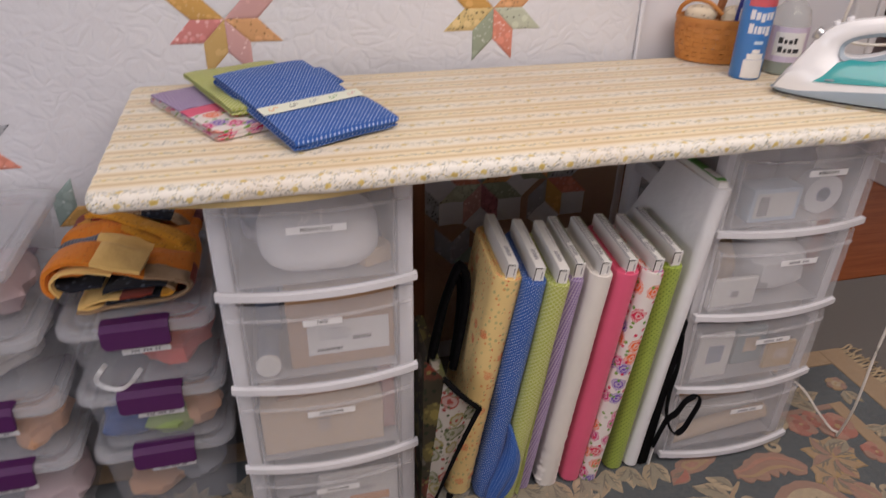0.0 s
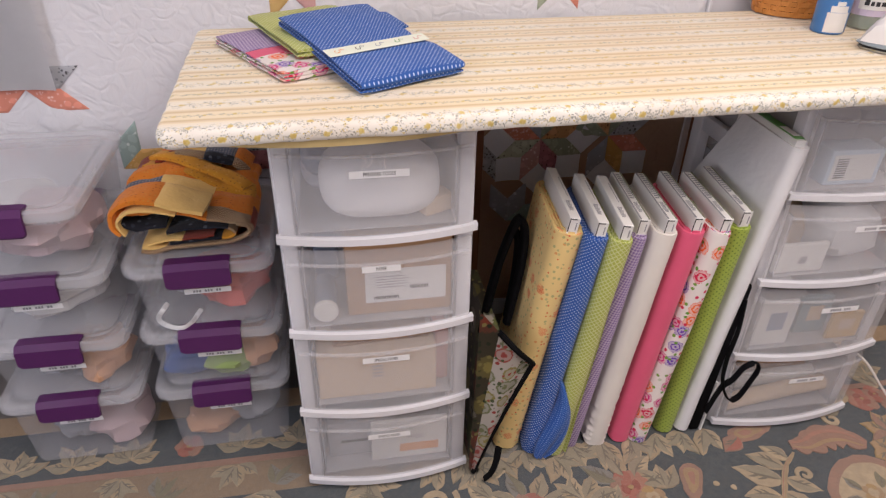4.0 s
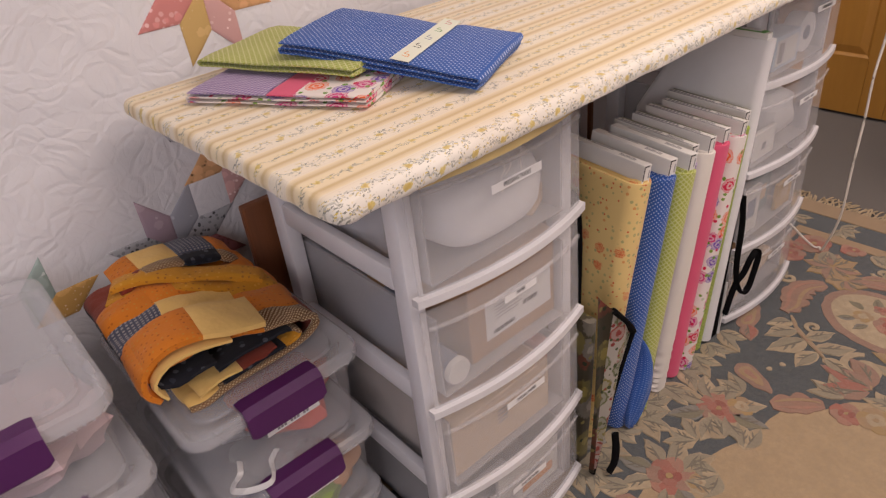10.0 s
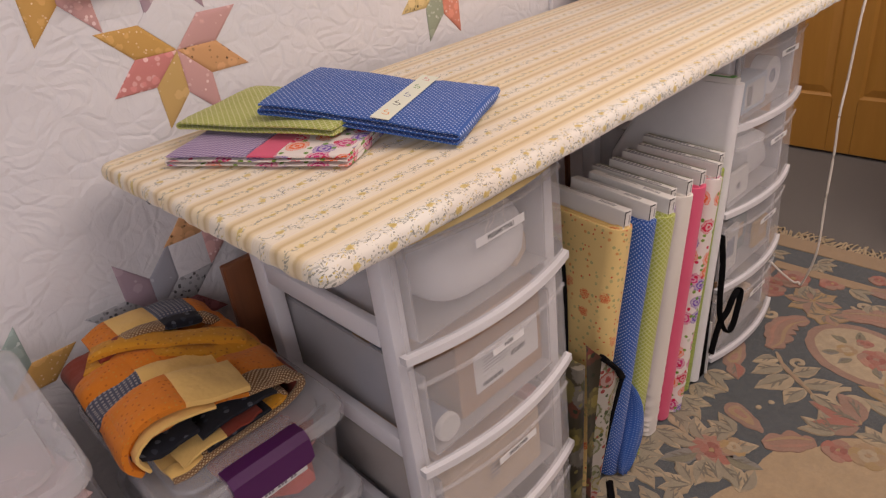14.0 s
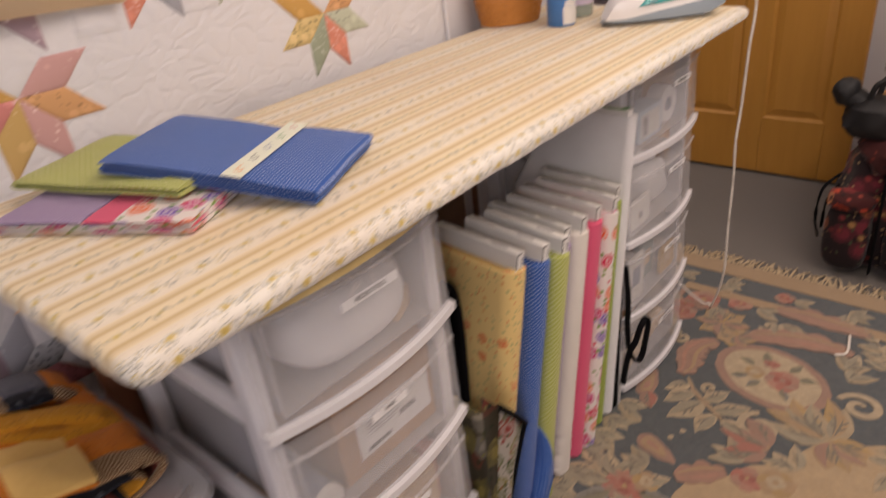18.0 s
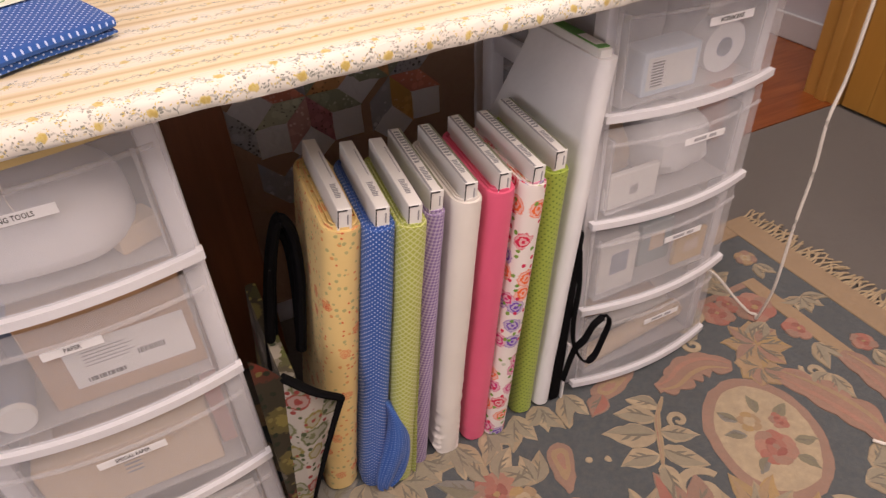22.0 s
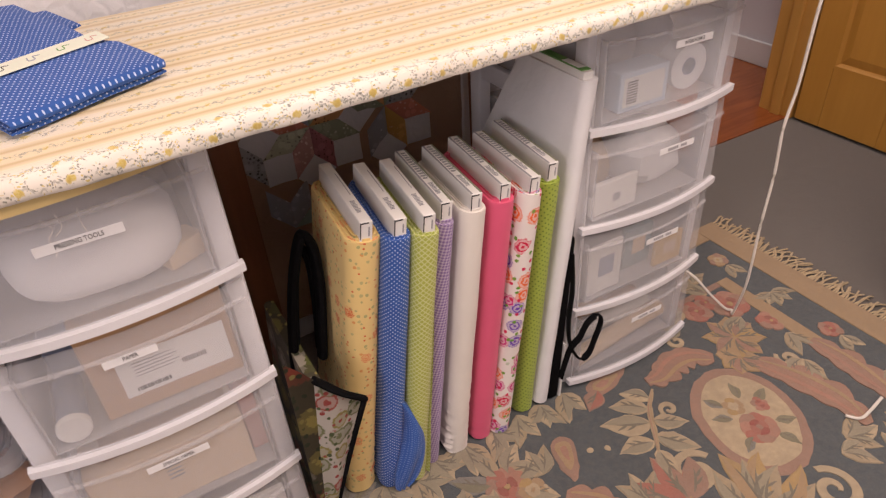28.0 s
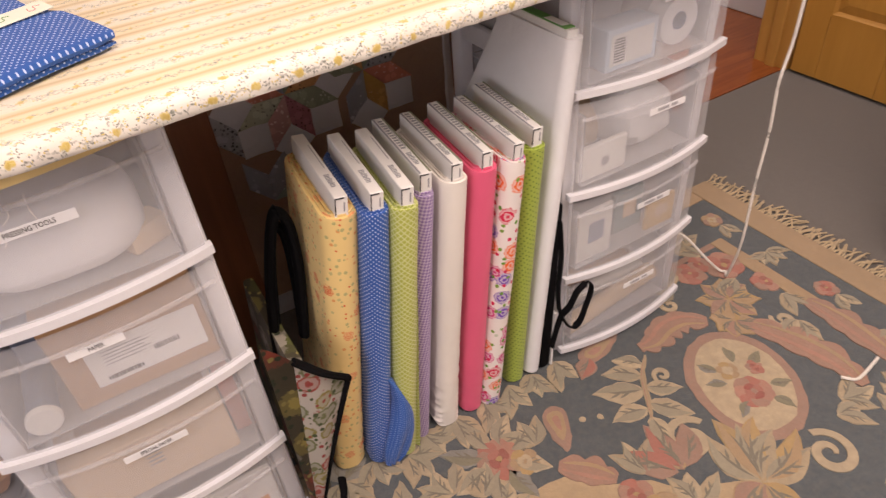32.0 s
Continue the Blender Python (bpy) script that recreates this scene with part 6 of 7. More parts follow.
part("lower_cable", tube([(0, 0, 0), (-0.01, -0.01, -0.1), (-0.02, -0.04, -0.26)], 0.003, None, 8, 6), CORD_WHITE, plug, "", True)

# ---- bags between the towers and the bolts ----
TOTE_PRINT = print_cloth("tote_floral", (0.62, 0.59, 0.54), ((26, 0.50, 1.3, 0.85, ((0.16, 0.18, 0.08), (0.42, 0.10, 0.08), (0.22, 0.24, 0.12), (0.34, 0.30, 0.10))), (75, 0.34, 0, 0.6, ((0.10, 0.13, 0.06), (0.40, 0.08, 0.07)))), "Object")
DARK_TOTE = print_cloth("dark_tote_floral", (0.060, 0.050, 0.030), ((17, 0.52, 1.0, 0.8, ((0.10, 0.11, 0.03), (0.24, 0.05, 0.03), (0.30, 0.25, 0.07), (0.34, 0.31, 0.26))), (60, 0.3, 0, 0.5, ((0.03, 0.04, 0.02), (0.26, 0.22, 0.07)))), "Object")
tote = thing("floral_tote_bag", "floral tote bag with black binding and straps tucked beside the bolts", "tote bag", pose(0.365, 0.0, 0.0))
rings = []
for k in range(9):
    z = 0.004 + 0.36 * k / 8
    rings.append([(p[0] + wob((p[0], p[1], z), 0.006, 8, 2), p[1], z) for p in rounded_rect(0.040 - 0.018 * k / 8, 0.26, 0.009, 3, 0.021 + 0.028 * k / 8, 0.150)])
part("body", loft(rings), DARK_TOTE, tote, "", True)
flap = []
for j in range(13):
    v = j / 12
    row = []
    for i in range(13):
        u = i / 12
        w = 0.014 + 0.104 * v
        crease = 0.010 * math.sin(math.pi * u) + 0.005 * math.sin(9 * u + 3 * v)
        row.append((-0.010 + w * u + 0.006 * v, -0.018 - crease - 0.006 * v, 0.020 + v * (0.455 - 0.150 * u) + 0.010 * u * (1 - v)))
    flap.append(row)
for name, cols, mat, lab in (("dark_panel", range(0, 5), DARK_TOTE, "dark panel printed with leaves"), ("side_panel", range(4, 13), TOTE_PRINT, "white panel with roses and leaves")):
    bm = loft([[row[c] for c in cols] for row in flap], closed=False)
    bmesh.ops.solidify(bm, geom=bm.faces[:], thickness=0.004)
    part(name, bm, mat, tote, lab, True)
e = [row[12] for row in flap]
part("binding", tube([flap[12][4], flap[12][8], flap[12][12]], 0.009, 0.006, 8, 6), BLACK_STRAP, tote, "black binding", True)
part("binding", tube([e[12], e[9], e[6], e[3], (e[0][0] - 0.004, e[0][1], 0.010)], 0.007, 0.006, 8, 6), BLACK_STRAP, tote, "black binding", True)
part("strap", tube([(0.036, 0.110, 0.31), (0.049, 0.125, 0.38), (0.070, 0.130, 0.48), (0.094, 0.130, 0.562), (0.108, 0.130, 0.582), (0.120, 0.128, 0.552), (0.116, 0.120, 0.48), (0.103, 0.110, 0.41), (0.088, 0.100, 0.34)], 0.0145, 0.009, 10, 8, (1, 0, 0)), BLACK_STRAP, tote, "black strap", True)
part("strap", tube([(0.045, 0.130, 0.31), (0.061, 0.140, 0.40), (0.083, 0.147, 0.50), (0.101, 0.150, 0.546), (0.113, 0.146, 0.52), (0.108, 0.136, 0.44), (0.094, 0.124, 0.34)], 0.0130, 0.008, 10, 8, (1, 0, 0)), BLACK_STRAP, tote, "black strap", True)
part("hanging_strap", tube([(0.052, -0.036, 0.10), (0.046, -0.044, 0.065), (0.036, -0.048, 0.035), (0.022, -0.046, 0.014)], 0.008, 0.005, 8, 6), BLACK_STRAP, tote, "black strap", True)

black_bag = thing("black_bag", "flat black bag with a looped webbing strap", "bag", pose(0.932, 0.012, 0.0, 0, 3.5, 2))
part("body", block(-0.012, 0.016, 0.012, 0.30, 0.002, 0.44, 0.008, 2), BLACK_STRAP, black_bag, "", True)
part("white_lining", block(0.0165, 0.0215, 0.010, 0.28, 0.002, 0.16, 0.001), CARD_WHITE, black_bag)
part("strap", tube([(0.0, 0.004, 0.41), (0.004, -0.004, 0.33), (0.0, -0.008, 0.25), (0.008, -0.012, 0.185), (0.030, -0.022, 0.140), (0.050, -0.028, 0.148), (0.062, -0.030, 0.190), (0.072, -0.030, 0.232), (0.062, -0.028, 0.252), (0.036, -0.026, 0.238), (0.026, -0.020, 0.200), (0.012, -0.010, 0.165), (0.002, -0.002, 0.08)], 0.0075, 0.0025, 8, 7, (1, 0, 0.2)), BLACK_STRAP, black_bag, "black webbing strap", True)

# loose end of the blue bolt: a sagging fold that leaves its edge and bulges at the foot
rings = []
for j in range(26):
    q = j / 25
    z = 0.250 * q
    w = 0.0025 + 0.028 * math.sin(math.pi * min(1.0, 0.10 + 0.90 * q ** 0.55)) ** 1.15
    cx = 0.004 + 0.030 * math.sin(math.pi * (1 - q) ** 0.75) - 0.004 * (1 - q) + 0.010 * q
    ring = []
    for k in range(24):
        a = 2 * math.pi * k / 24
        crease = 0.0035 * math.sin(5 * a + 7 * q) * (1 - q) + 0.006 * math.exp(-((math.cos(a) - 0.15 - 0.5 * q) / 0.22) ** 2) * (math.sin(a) < 0)
        ring.append((cx + w * math.cos(a), -0.002 + 0.014 * q ** 2 + (0.006 + 0.018 * math.sin(math.pi * (1 - q) ** 0.8)) * math.sin(a) + crease * (1 - q), z))
    rings.append(ring)
item("hanging_fabric_end", "loose bulging end of the blue pin-dot bolt hanging to the rug", "fabric", loft(rings), dotted("blue_pin_dot_fold", (0.026, 0.098, 0.36), (0.20, 0.30, 0.62), 0.0040, 0.0008), pose(0.533, 0.003, 0.004))
item("fabric_edge_strip", "hanging edge of lime green cotton between two bolts", "fabric", snake(0.53, 0.06, 0.002, 1, 0, 21, 0.004), GREEN_CHECK, pose(0.598, 0.034, 0.02, 0, -84, 0) @ pose(0, 0, 0, 90, 0, 0) @ pose(0, 0, 0, 0, 0, 0))

# ---- panels pinned on the quilt ----
LINEN = print_cloth("cream_linen", (0.74, 0.58, 0.39), ((200, 0.12, 0, 0.15, ((0.40, 0.28, 0.14),)),), "Object")
LEAF_GREEN = plain("printed_leaf_green", (0.055, 0.060, 0.028), 0.8)
RED_PRINT = plain("printed_red", (0.50, 0.03, 0.025), 0.8)


def hung_panel(x0, x1, z0, z1, material, label):
    t = thing("wall_banner", label, "wall hanging", pose(0, QY - 0.024, 0), "panels pinned to the quilt")
    rows = [[(x0 + (x1 - x0) * i / 10 + 0.01 * (1 - j / 10) * (0.5 - i / 10), 0.004 * math.sin(i * 0.9 + j * 0.5), z0 + (z1 - z0) * j / 10 + 0.006 * math.sin(i * 0.35)) for i in range(11)] for j in range(11)]
    bm = loft(rows, closed=False)
    bmesh.ops.solidify(bm, geom=bm.faces[:], thickness=0.002)
    part("cloth", bm, material, t, "", True)
    return t


holly = hung_panel(-0.100, 0.245, 1.116, 1.52, LINEN, "cream linen panel printed with holly leaves and a red flower")
hung_panel(0.717, 0.936, 1.107, 1.50, LINEN, "plain cream linen panel")
hung_panel(-0.88, -0.475, 0.760, 1.22, cloth("white_panel_cloth", (0.72, 0.72, 0.74)), "plain white cotton panel")


def leaf_outline(length, width, n=10, lobes=0):
    pts = []
    for s in (1, -1):
        for k in range(n + 1):
            t = k / n if s == 1 else 1 - k / n
            w = width / 2 * math.sin(math.pi * t ** 0.8) * (1 + (0.25 * math.cos(2 * math.pi * lobes * t) if lobes else 0))
            if (s == 1 or 0 < k < n):
                pts.append((length * t, s * w))
    return pts


printed_count = []


def printed(parent, name, outline, x, z, turn, material):
    ob = part(name, prism(outline, 0, 0.001), material, parent)
    printed_count.append(name)
    ob.matrix_basis = pose(x, -0.0075 - 0.0002 * len(printed_count), z, 90, 0, 0) @ pose(0, 0, 0, 0, 0, turn)


for x, z, turn, l, w in ((0.02, 1.195, 205, 0.075, 0.045), (0.035, 1.215, 150, 0.08, 0.05), (0.055, 1.20, 330, 0.04, 0.02), (0.145, 1.205, 275, 0.055, 0.03), (0.175, 1.215, 330, 0.07, 0.045), (0.15, 1.26, 60, 0.09, 0.05), (0.19, 1.20, 300, 0.03, 0.018)):
    printed(holly, "printed_leaf", leaf_outline(l, w, 12, 4), x, z, turn, LEAF_GREEN)
for k in range(5):
    printed(holly, "printed_petal", leaf_outline(0.075, 0.05), 0.15, 1.245, 200 + 36 * k * 1.2, RED_PRINT)
for x, z in ((0.005, 1.21), (0.062, 1.212), (0.074, 1.214)):
    printed(holly, "printed_berry", [(0.006 * math.cos(a), 0.006 * math.sin(a)) for a in [2 * math.pi * k / 12 for k in range(12)]], x, z, 0, RED_PRINT)
bm = tube([(0.0, -0.008, 1.213), (0.04, -0.008, 1.205), (0.10, -0.008, 1.203)], 0.0015, 0.0006, 6, 6)
part("printed_stem", bm, KRAFT, holly)

# ---- bags and chair by the door ----
DARK_FLORAL = print_cloth("dark_floral", (0.016, 0.008, 0.010), ((15, 0.50, 0.8, 0.55, ((0.26, 0.035, 0.02), (0.14, 0.02, 0.03), (0.34, 0.10, 0.04))), (32, 0.4, 0.7, 0.45, ((0.20, 0.03, 0.03), (0.30, 0.16, 0.06), (0.012, 0.008, 0.010))), (60, 0.3, 0, 0.4, ((0.30, 0.20, 0.10), (0.05, 0.06, 0.03)))), "Object")
RED_FLORAL = print_cloth("red_floral", (0.050, 0.010, 0.010), ((17, 0.48, 1.2, 0.75, ((0.42, 0.05, 0.02), (0.26, 0.03, 0.03), (0.50, 0.20, 0.08))), (42, 0.34, 0.7, 0.5, ((0.34, 0.06, 0.04), (0.46, 0.30, 0.14), (0.012, 0.008, 0.010)))), "Object")
BLACK_LEATHER = plain("black_leather", (0.010, 0.010, 0.012), 0.62, 0.3, 20, 260, 0.3)
GREY_FELT = cloth("grey_felt", (0.16, 0.16, 0.19))
chair = thing("wooden_chair", "golden wooden chair hung with bags beside the door", "chair", pose(2.20, -0.62, FLOOR_Z))
for x in (0.0, 0.36):
    for y, h in ((0.0, 0.95), (0.36, 0.45)):
        part("leg", tube([(x, y, 0), (x, y, h * 0.5), (x, y - (0.03 if h > 0.5 else 0), h)], 0.016, 0.016, 10, 4), JAMB_WOOD, chair, "", True)
part("seat", block(-0.03, 0.39, -0.02, 0.40, 0.45, 0.475, 0.01, 2), JAMB_WOOD, chair, "", True)
part("backrest", block(-0.01, 0.37, -0.045, -0.02, 0.78, 0.95, 0.008, 2), JAMB_WOOD, chair, "", True)
pack = thing("floral_backpack", "dark red and black floral backpack standing on the carpet", "backpack", pose(2.04, -0.330, FLOOR_Z))
part("body", blob(0.26, 0.28, 0.40, 30, 0.22, 3.2, 36), DARK_FLORAL, pack, "", True)
part("flap", blob(0.24, 0.22, 0.13, 31, 0.30, 2.4, 30), RED_FLORAL, pack, "red floral flap", True).matrix_basis = pose(-0.015, -0.02, 0.335, 0, -14, 0)
part("pocket", blob(0.10, 0.13, 0.24, 33, 0.15, 3.4, 28), DARK_FLORAL, pack, "", True).matrix_basis = pose(-0.13, 0.070, 0.02)
part("pocket", blob(0.09, 0.11, 0.20, 35, 0.15, 3.4, 28), DARK_FLORAL, pack, "", True).matrix_basis = pose(-0.12, -0.085, 0.03)
part("pocket_flap", blob(0.10, 0.13, 0.05, 37, 0.2, 2.6, 24), RED_FLORAL, pack, "", True).matrix_basis = pose(-0.135, 0.070, 0.235, 0, -10, 0)
part("webbing", tube([(-0.085, -0.005, 0.44), (-0.150, -0.008, 0.36), (-0.165, -0.010, 0.20), (-0.150, -0.010, 0.03)], 0.004, 0.020, 8, 6, (1, 0, 0)), BLACK_STRAP, pack, "black webbing strap", True)
part("strap", tube([(-0.05, 0.130, 0.30), (-0.10, 0.165, 0.26), (-0.105, 0.172, 0.16), (-0.09, 0.160, 0.09)], 0.006, 0.003, 8, 6), BLACK_STRAP, pack, "black strap", True)
part("strap", tube([(-0.05, 0.120, 0.28), (-0.085, 0.150, 0.22), (-0.085, 0.155, 0.12)], 0.005, 0.003, 8, 6), BLACK_STRAP, pack, "black strap", True)
handbag = thing("black_handbag", "soft black handbag with looped handles slumped on the backpack", "handbag", pose(1.99, -0.265, 0.415))
part("body", blob(0.15, 0.155, 0.130, 36, 0.30, 2.4, 30), BLACK_LEATHER, handbag, "", True)
part("side_fold", blob(0.075, 0.075, 0.085, 39, 0.25, 2.2, 24), BLACK_LEATHER, handbag, "", True).matrix_basis = pose(-0.01, 0.085, 0.095)
part("gusset", tube([(-0.01, 0.085, 0.13), (0.0, 0.055, 0.11), (0.0, 0.02, 0.08)], 0.036, 0.034, 14, 6), BLACK_LEATHER, handbag, "", True)
part("handle", tube([(-0.02, 0.020, 0.115), (-0.025, 0.010, 0.165), (-0.02, -0.025, 0.185), (-0.02, -0.060, 0.170), (-0.015, -0.070, 0.115)], 0.008, None, 8, 6), BLACK_LEATHER, handbag, "black loop handle", True)
part("handle", tube([(0.03, 0.010, 0.110), (0.03, -0.005, 0.175), (0.03, -0.045, 0.195), (0.03, -0.080, 0.160), (0.03, -0.085, 0.110)], 0.008, None, 8, 6), BLACK_LEATHER, handbag, "black loop handle", True)


def draped(x, y0, y1, z0, z1, deep, seed):
    """A cloth hanging in soft upright folds."""
    rings = []
    for j in range(12):
        f = j / 11
        ring = []
        for i in range(32):
            a = 2 * math.pi * i / 32
            g = 1 + 0.30 * math.sin(4 * a + seed + f) * (0.4 + 0.6 * f) + 0.12 * math.sin(9 * a + 2 * seed)
            ring.append((x + deep * g * math.sin(a), (y0 + y1) / 2 + (y1 - y0) / 2 * (0.8 + 0.2 * f) * math.cos(a), z1 + (z0 - z1) * f + 0.012 * math.sin(3 * a + seed)))
        rings.append(ring)
    return loft(rings)


item("grey_jacket", "grey cloth jacket hanging over the chair", "jacket", draped(2.10, -0.52, -0.305, 0.478, 0.83, 0.05, 1.3), GREY_FELT, Matrix())
item("pale_towel", "pale cloth hanging over the chair back", "cloth", draped(2.03, -0.44, -0.255, 0.60, 0.835, 0.022, 2.1), cloth("pale_towel_cloth", (0.40, 0.37, 0.36), wrinkle=0.5), Matrix())
item("floral_bag", "dark floral bag on top of the pile", "bag", blob(0.28, 0.28, 0.24, 41, 0.35, 2.6, 34), RED_FLORAL, pose(2.08, -0.335, 0.838))

# ---- carved rug pattern ----
RUG_ROSE = wool("rug_rose", (0.450, 0.175, 0.135))
RUG_PINK = wool("rug_dusty_pink", (0.400, 0.240, 0.180), 0.30, 0.40)
RUG_SAND = wool("rug_sand", (0.540, 0.430, 0.285), 0.28, 0.45)
RUG_SAGE = wool("rug_sage", (0.260, 0.240, 0.165))
RUG_GREY = wool("rug_blue_grey", (0.270, 0.260, 0.235))
RUG_STRAW = wool("rug_straw", (0.47, 0.370, 0.240), 0.28, 0.45)
RUG_GOLD = wool("rug_gold", (0.470, 0.320, 0.150))


RUG_BLUSH = wool("rug_blush", (0.480, 0.250, 0.185), 0.30, 0.40)
RUG_SHADE = wool("rug_leaf_shade", (0.370, 0.325, 0.235))
RUG_VEIN = wool("rug_dark_vein", (0.225, 0.205, 0.160))
RUG_DEEP = wool("rug_deep_rose", (0.360, 0.120, 0.095))
RUG_EDGE = {"rug_sand": RUG_SHADE, "rug_straw": RUG_SHADE, "rug_dusty_pink": RUG_ROSE, "rug_tan": RUG_PINK, "rug_gold": RUG_TAN, "rug_blue_grey": RUG_SAGE}

heaped = [0]


def lift():
    """A height of its own for every carved piece, so that no two lie in one plane."""
    heaped[0] += 1
    return 0.00003 * (heaped[0] % 29)


def pile(name, outline, z, material, label=""):
    outline = [(x + wob((x, y, z), 0.0045, 70), y + wob((y, x, z), 0.0045, 70)) for x, y in outline]
    return part(name, prism(outline, -0.001, z * 0.6 + lift(), inset=0.10), material, rug, label, True)


def strip(x0, x1, y0, y1, material, z=0.003, name="band"):
    part(name, block(x0, x1, y0, y1, -0.001, z, 0.001), material, rug)


strip(1.700, 1.7745, -1.75, 0.3245, RUG_TAN, name="border")
strip(-1.35, 1.699, 0.262, 0.3245, RUG_TAN, name="border")
strip(1.558, 1.598, -1.75, 0.112, RUG_TAN)
strip(-1.35, 1.557, 0.094, 0.112, RUG_PINK)
strip(-1.35, 0.40, 0.005, 0.0935, wool("rug_faded_tan", (0.33, 0.245, 0.165), 0.3, 0.5), 0.0026)


def rug_leaf(x, y, turn, l=0.085, w=0.036, tone=None):
    """A pointed leaf: one side pale, the other shaded, with dark dashes along the veins."""
    c, s = math.cos(radians(turn)), math.sin(radians(turn))
    side = 1 if rnd(0, 1) < 0.5 else -1
    bend = rnd(-0.10, 0.10)

    def at(p):
        q = p[1] + bend * l * math.sin(math.pi * min(1, max(0, p[0] / l)))
        return (x + p[0] * c - q * s, y + p[0] * s + q * c)

    tone = tone or RUG_SAND
    w *= 1.12
    pile("leaf", [at(p) for p in leaf_outline(l, w, 8)], 0.0070, tone)
    half = [(l * (0.04 + 0.92 * k / 8), 0) for k in range(9)] + [(l * (0.04 + 0.92 * (1 - k / 8)), side * w * 0.47 * math.sin(math.pi * (1 - k / 8) ** 0.8)) for k in range(1, 8)]
    if side < 0:
        half.reverse()
    part("leaf_shade", prism([at(p) for p in reversed(half)], -0.001, 0.0050 + lift(), inset=0.05), RUG_EDGE.get(tone.name, RUG_SAGE), rug, "", True)
    z = 0.0062 + lift()
    bm = prism([at((l * 0.12 + p[0], p[1])) for p in leaf_outline(l * 0.58, w * 0.10, 5)], -0.001, z)
    for k, (a, q) in enumerate(((0.30, -side), (0.48, -side))):
        c2, s2 = math.cos(q * 0.55), math.sin(q * 0.55)
        prism([at((l * a + p[0] * c2 - p[1] * s2, p[0] * s2 + p[1] * c2)) for p in leaf_outline(w * 0.50, w * 0.10, 4)], -0.001, z - 0.0003 - 0.0002 * k, bm=bm)
    part("leaf_vein", bm, RUG_VEIN, rug)


def ellipse(cx, cy, rx, ry, turn, n=40):
    c, s = math.cos(radians(turn)), math.sin(radians(turn))
    return [(cx + rx * math.cos(a) * c - ry * math.sin(a) * s, cy + rx * math.cos(a) * s + ry * math.sin(a) * c) for a in [2 * math.pi * k / n for k in range(n)]]


def rug_flower(x, y, r, tone, heart=None, petals=6, phase=0.0):
    """Overlapping outer petals, a tighter ring within and a small heart."""
    rosy = tone is RUG_ROSE
    for k in range(petals):
        a = 2 * math.pi * k / petals + phase + rnd(-0.12, 0.12)
        q = r * rnd(0.54, 0.64)
        cx, cy = x + q * math.cos(a), y + q * math.sin(a)
        d = math.degrees(a)
        pile("petal", ellipse(cx, cy, 0.40 * r, 0.48 * r, d, 12), 0.0078, (RUG_BLUSH, RUG_ROSE, RUG_PINK)[k % 3] if rosy else (tone if k % 2 else RUG_TAN))
    for k in range(4):
        a = 2 * math.pi * k / 4 + phase * 2
        pile("inner_petal", ellipse(x + 0.30 * r * math.cos(a), y + 0.30 * r * math.sin(a), 0.20 * r, 0.30 * r, math.degrees(a), 10), 0.0094, (RUG_ROSE, RUG_DEEP)[k % 2] if rosy else RUG_SAND)
    pile("flower_heart", ellipse(x, y, 0.17 * r, 0.15 * r, 0, 10), 0.0106, heart or RUG_GOLD)


def rug_rose(x, y, r, n=7, l=0.085, phase=0.0):
    """A rose with a wreath of leaves under it."""
    for k in range(n):
        rug_leaf(x + 0.55 * r * math.cos(2 * math.pi * k / n + phase), y + 0.55 * r * math.sin(2 * math.pi * k / n + phase), math.degrees(2 * math.pi * k / n + phase) + rnd(-12, 12), l * rnd(0.85, 1.1), l * 0.44, (RUG_SAND, RUG_STRAW, RUG_GREY)[k % 3])
    rug_flower(x, y, r, RUG_ROSE, RUG_GOLD, 7, phase)


def rug_curl(x, y, l, w, turn, tone=None):
    """A plump drop curled over itself: rim, paler ring and core."""
    c, s = math.cos(radians(turn)), math.sin(radians(turn))
    for g, name, z, m in ((1.0, "curl", 0.0062, tone or RUG_PINK), (0.68, "curl_ring", 0.0074, RUG_TAN), (0.36, "curl_core", 0.0086, RUG_BLUSH)):
        o = []
        for k in range(22):
            a = 2 * math.pi * k / 22
            px, py = l * (0.5 + 0.5 * g * math.cos(a)) + (1 - g) * l * 0.18, w / 2 * g * math.sin(a) * (0.72 + 0.34 * math.cos(a))
            o.append((x + px * c - py * s, y + px * s + py * c))
        pile(name, o, z, m)


def rug_spray(x, y, turn, n=5, l=0.085, tone=None):
    for k in range(n):
        rug_leaf(x, y, turn + (k - (n - 1) / 2) * 38 + rnd(-6, 6), l * rnd(0.85, 1.1), l * 0.42, tone or (RUG_SAND if k % 2 else RUG_STRAW))


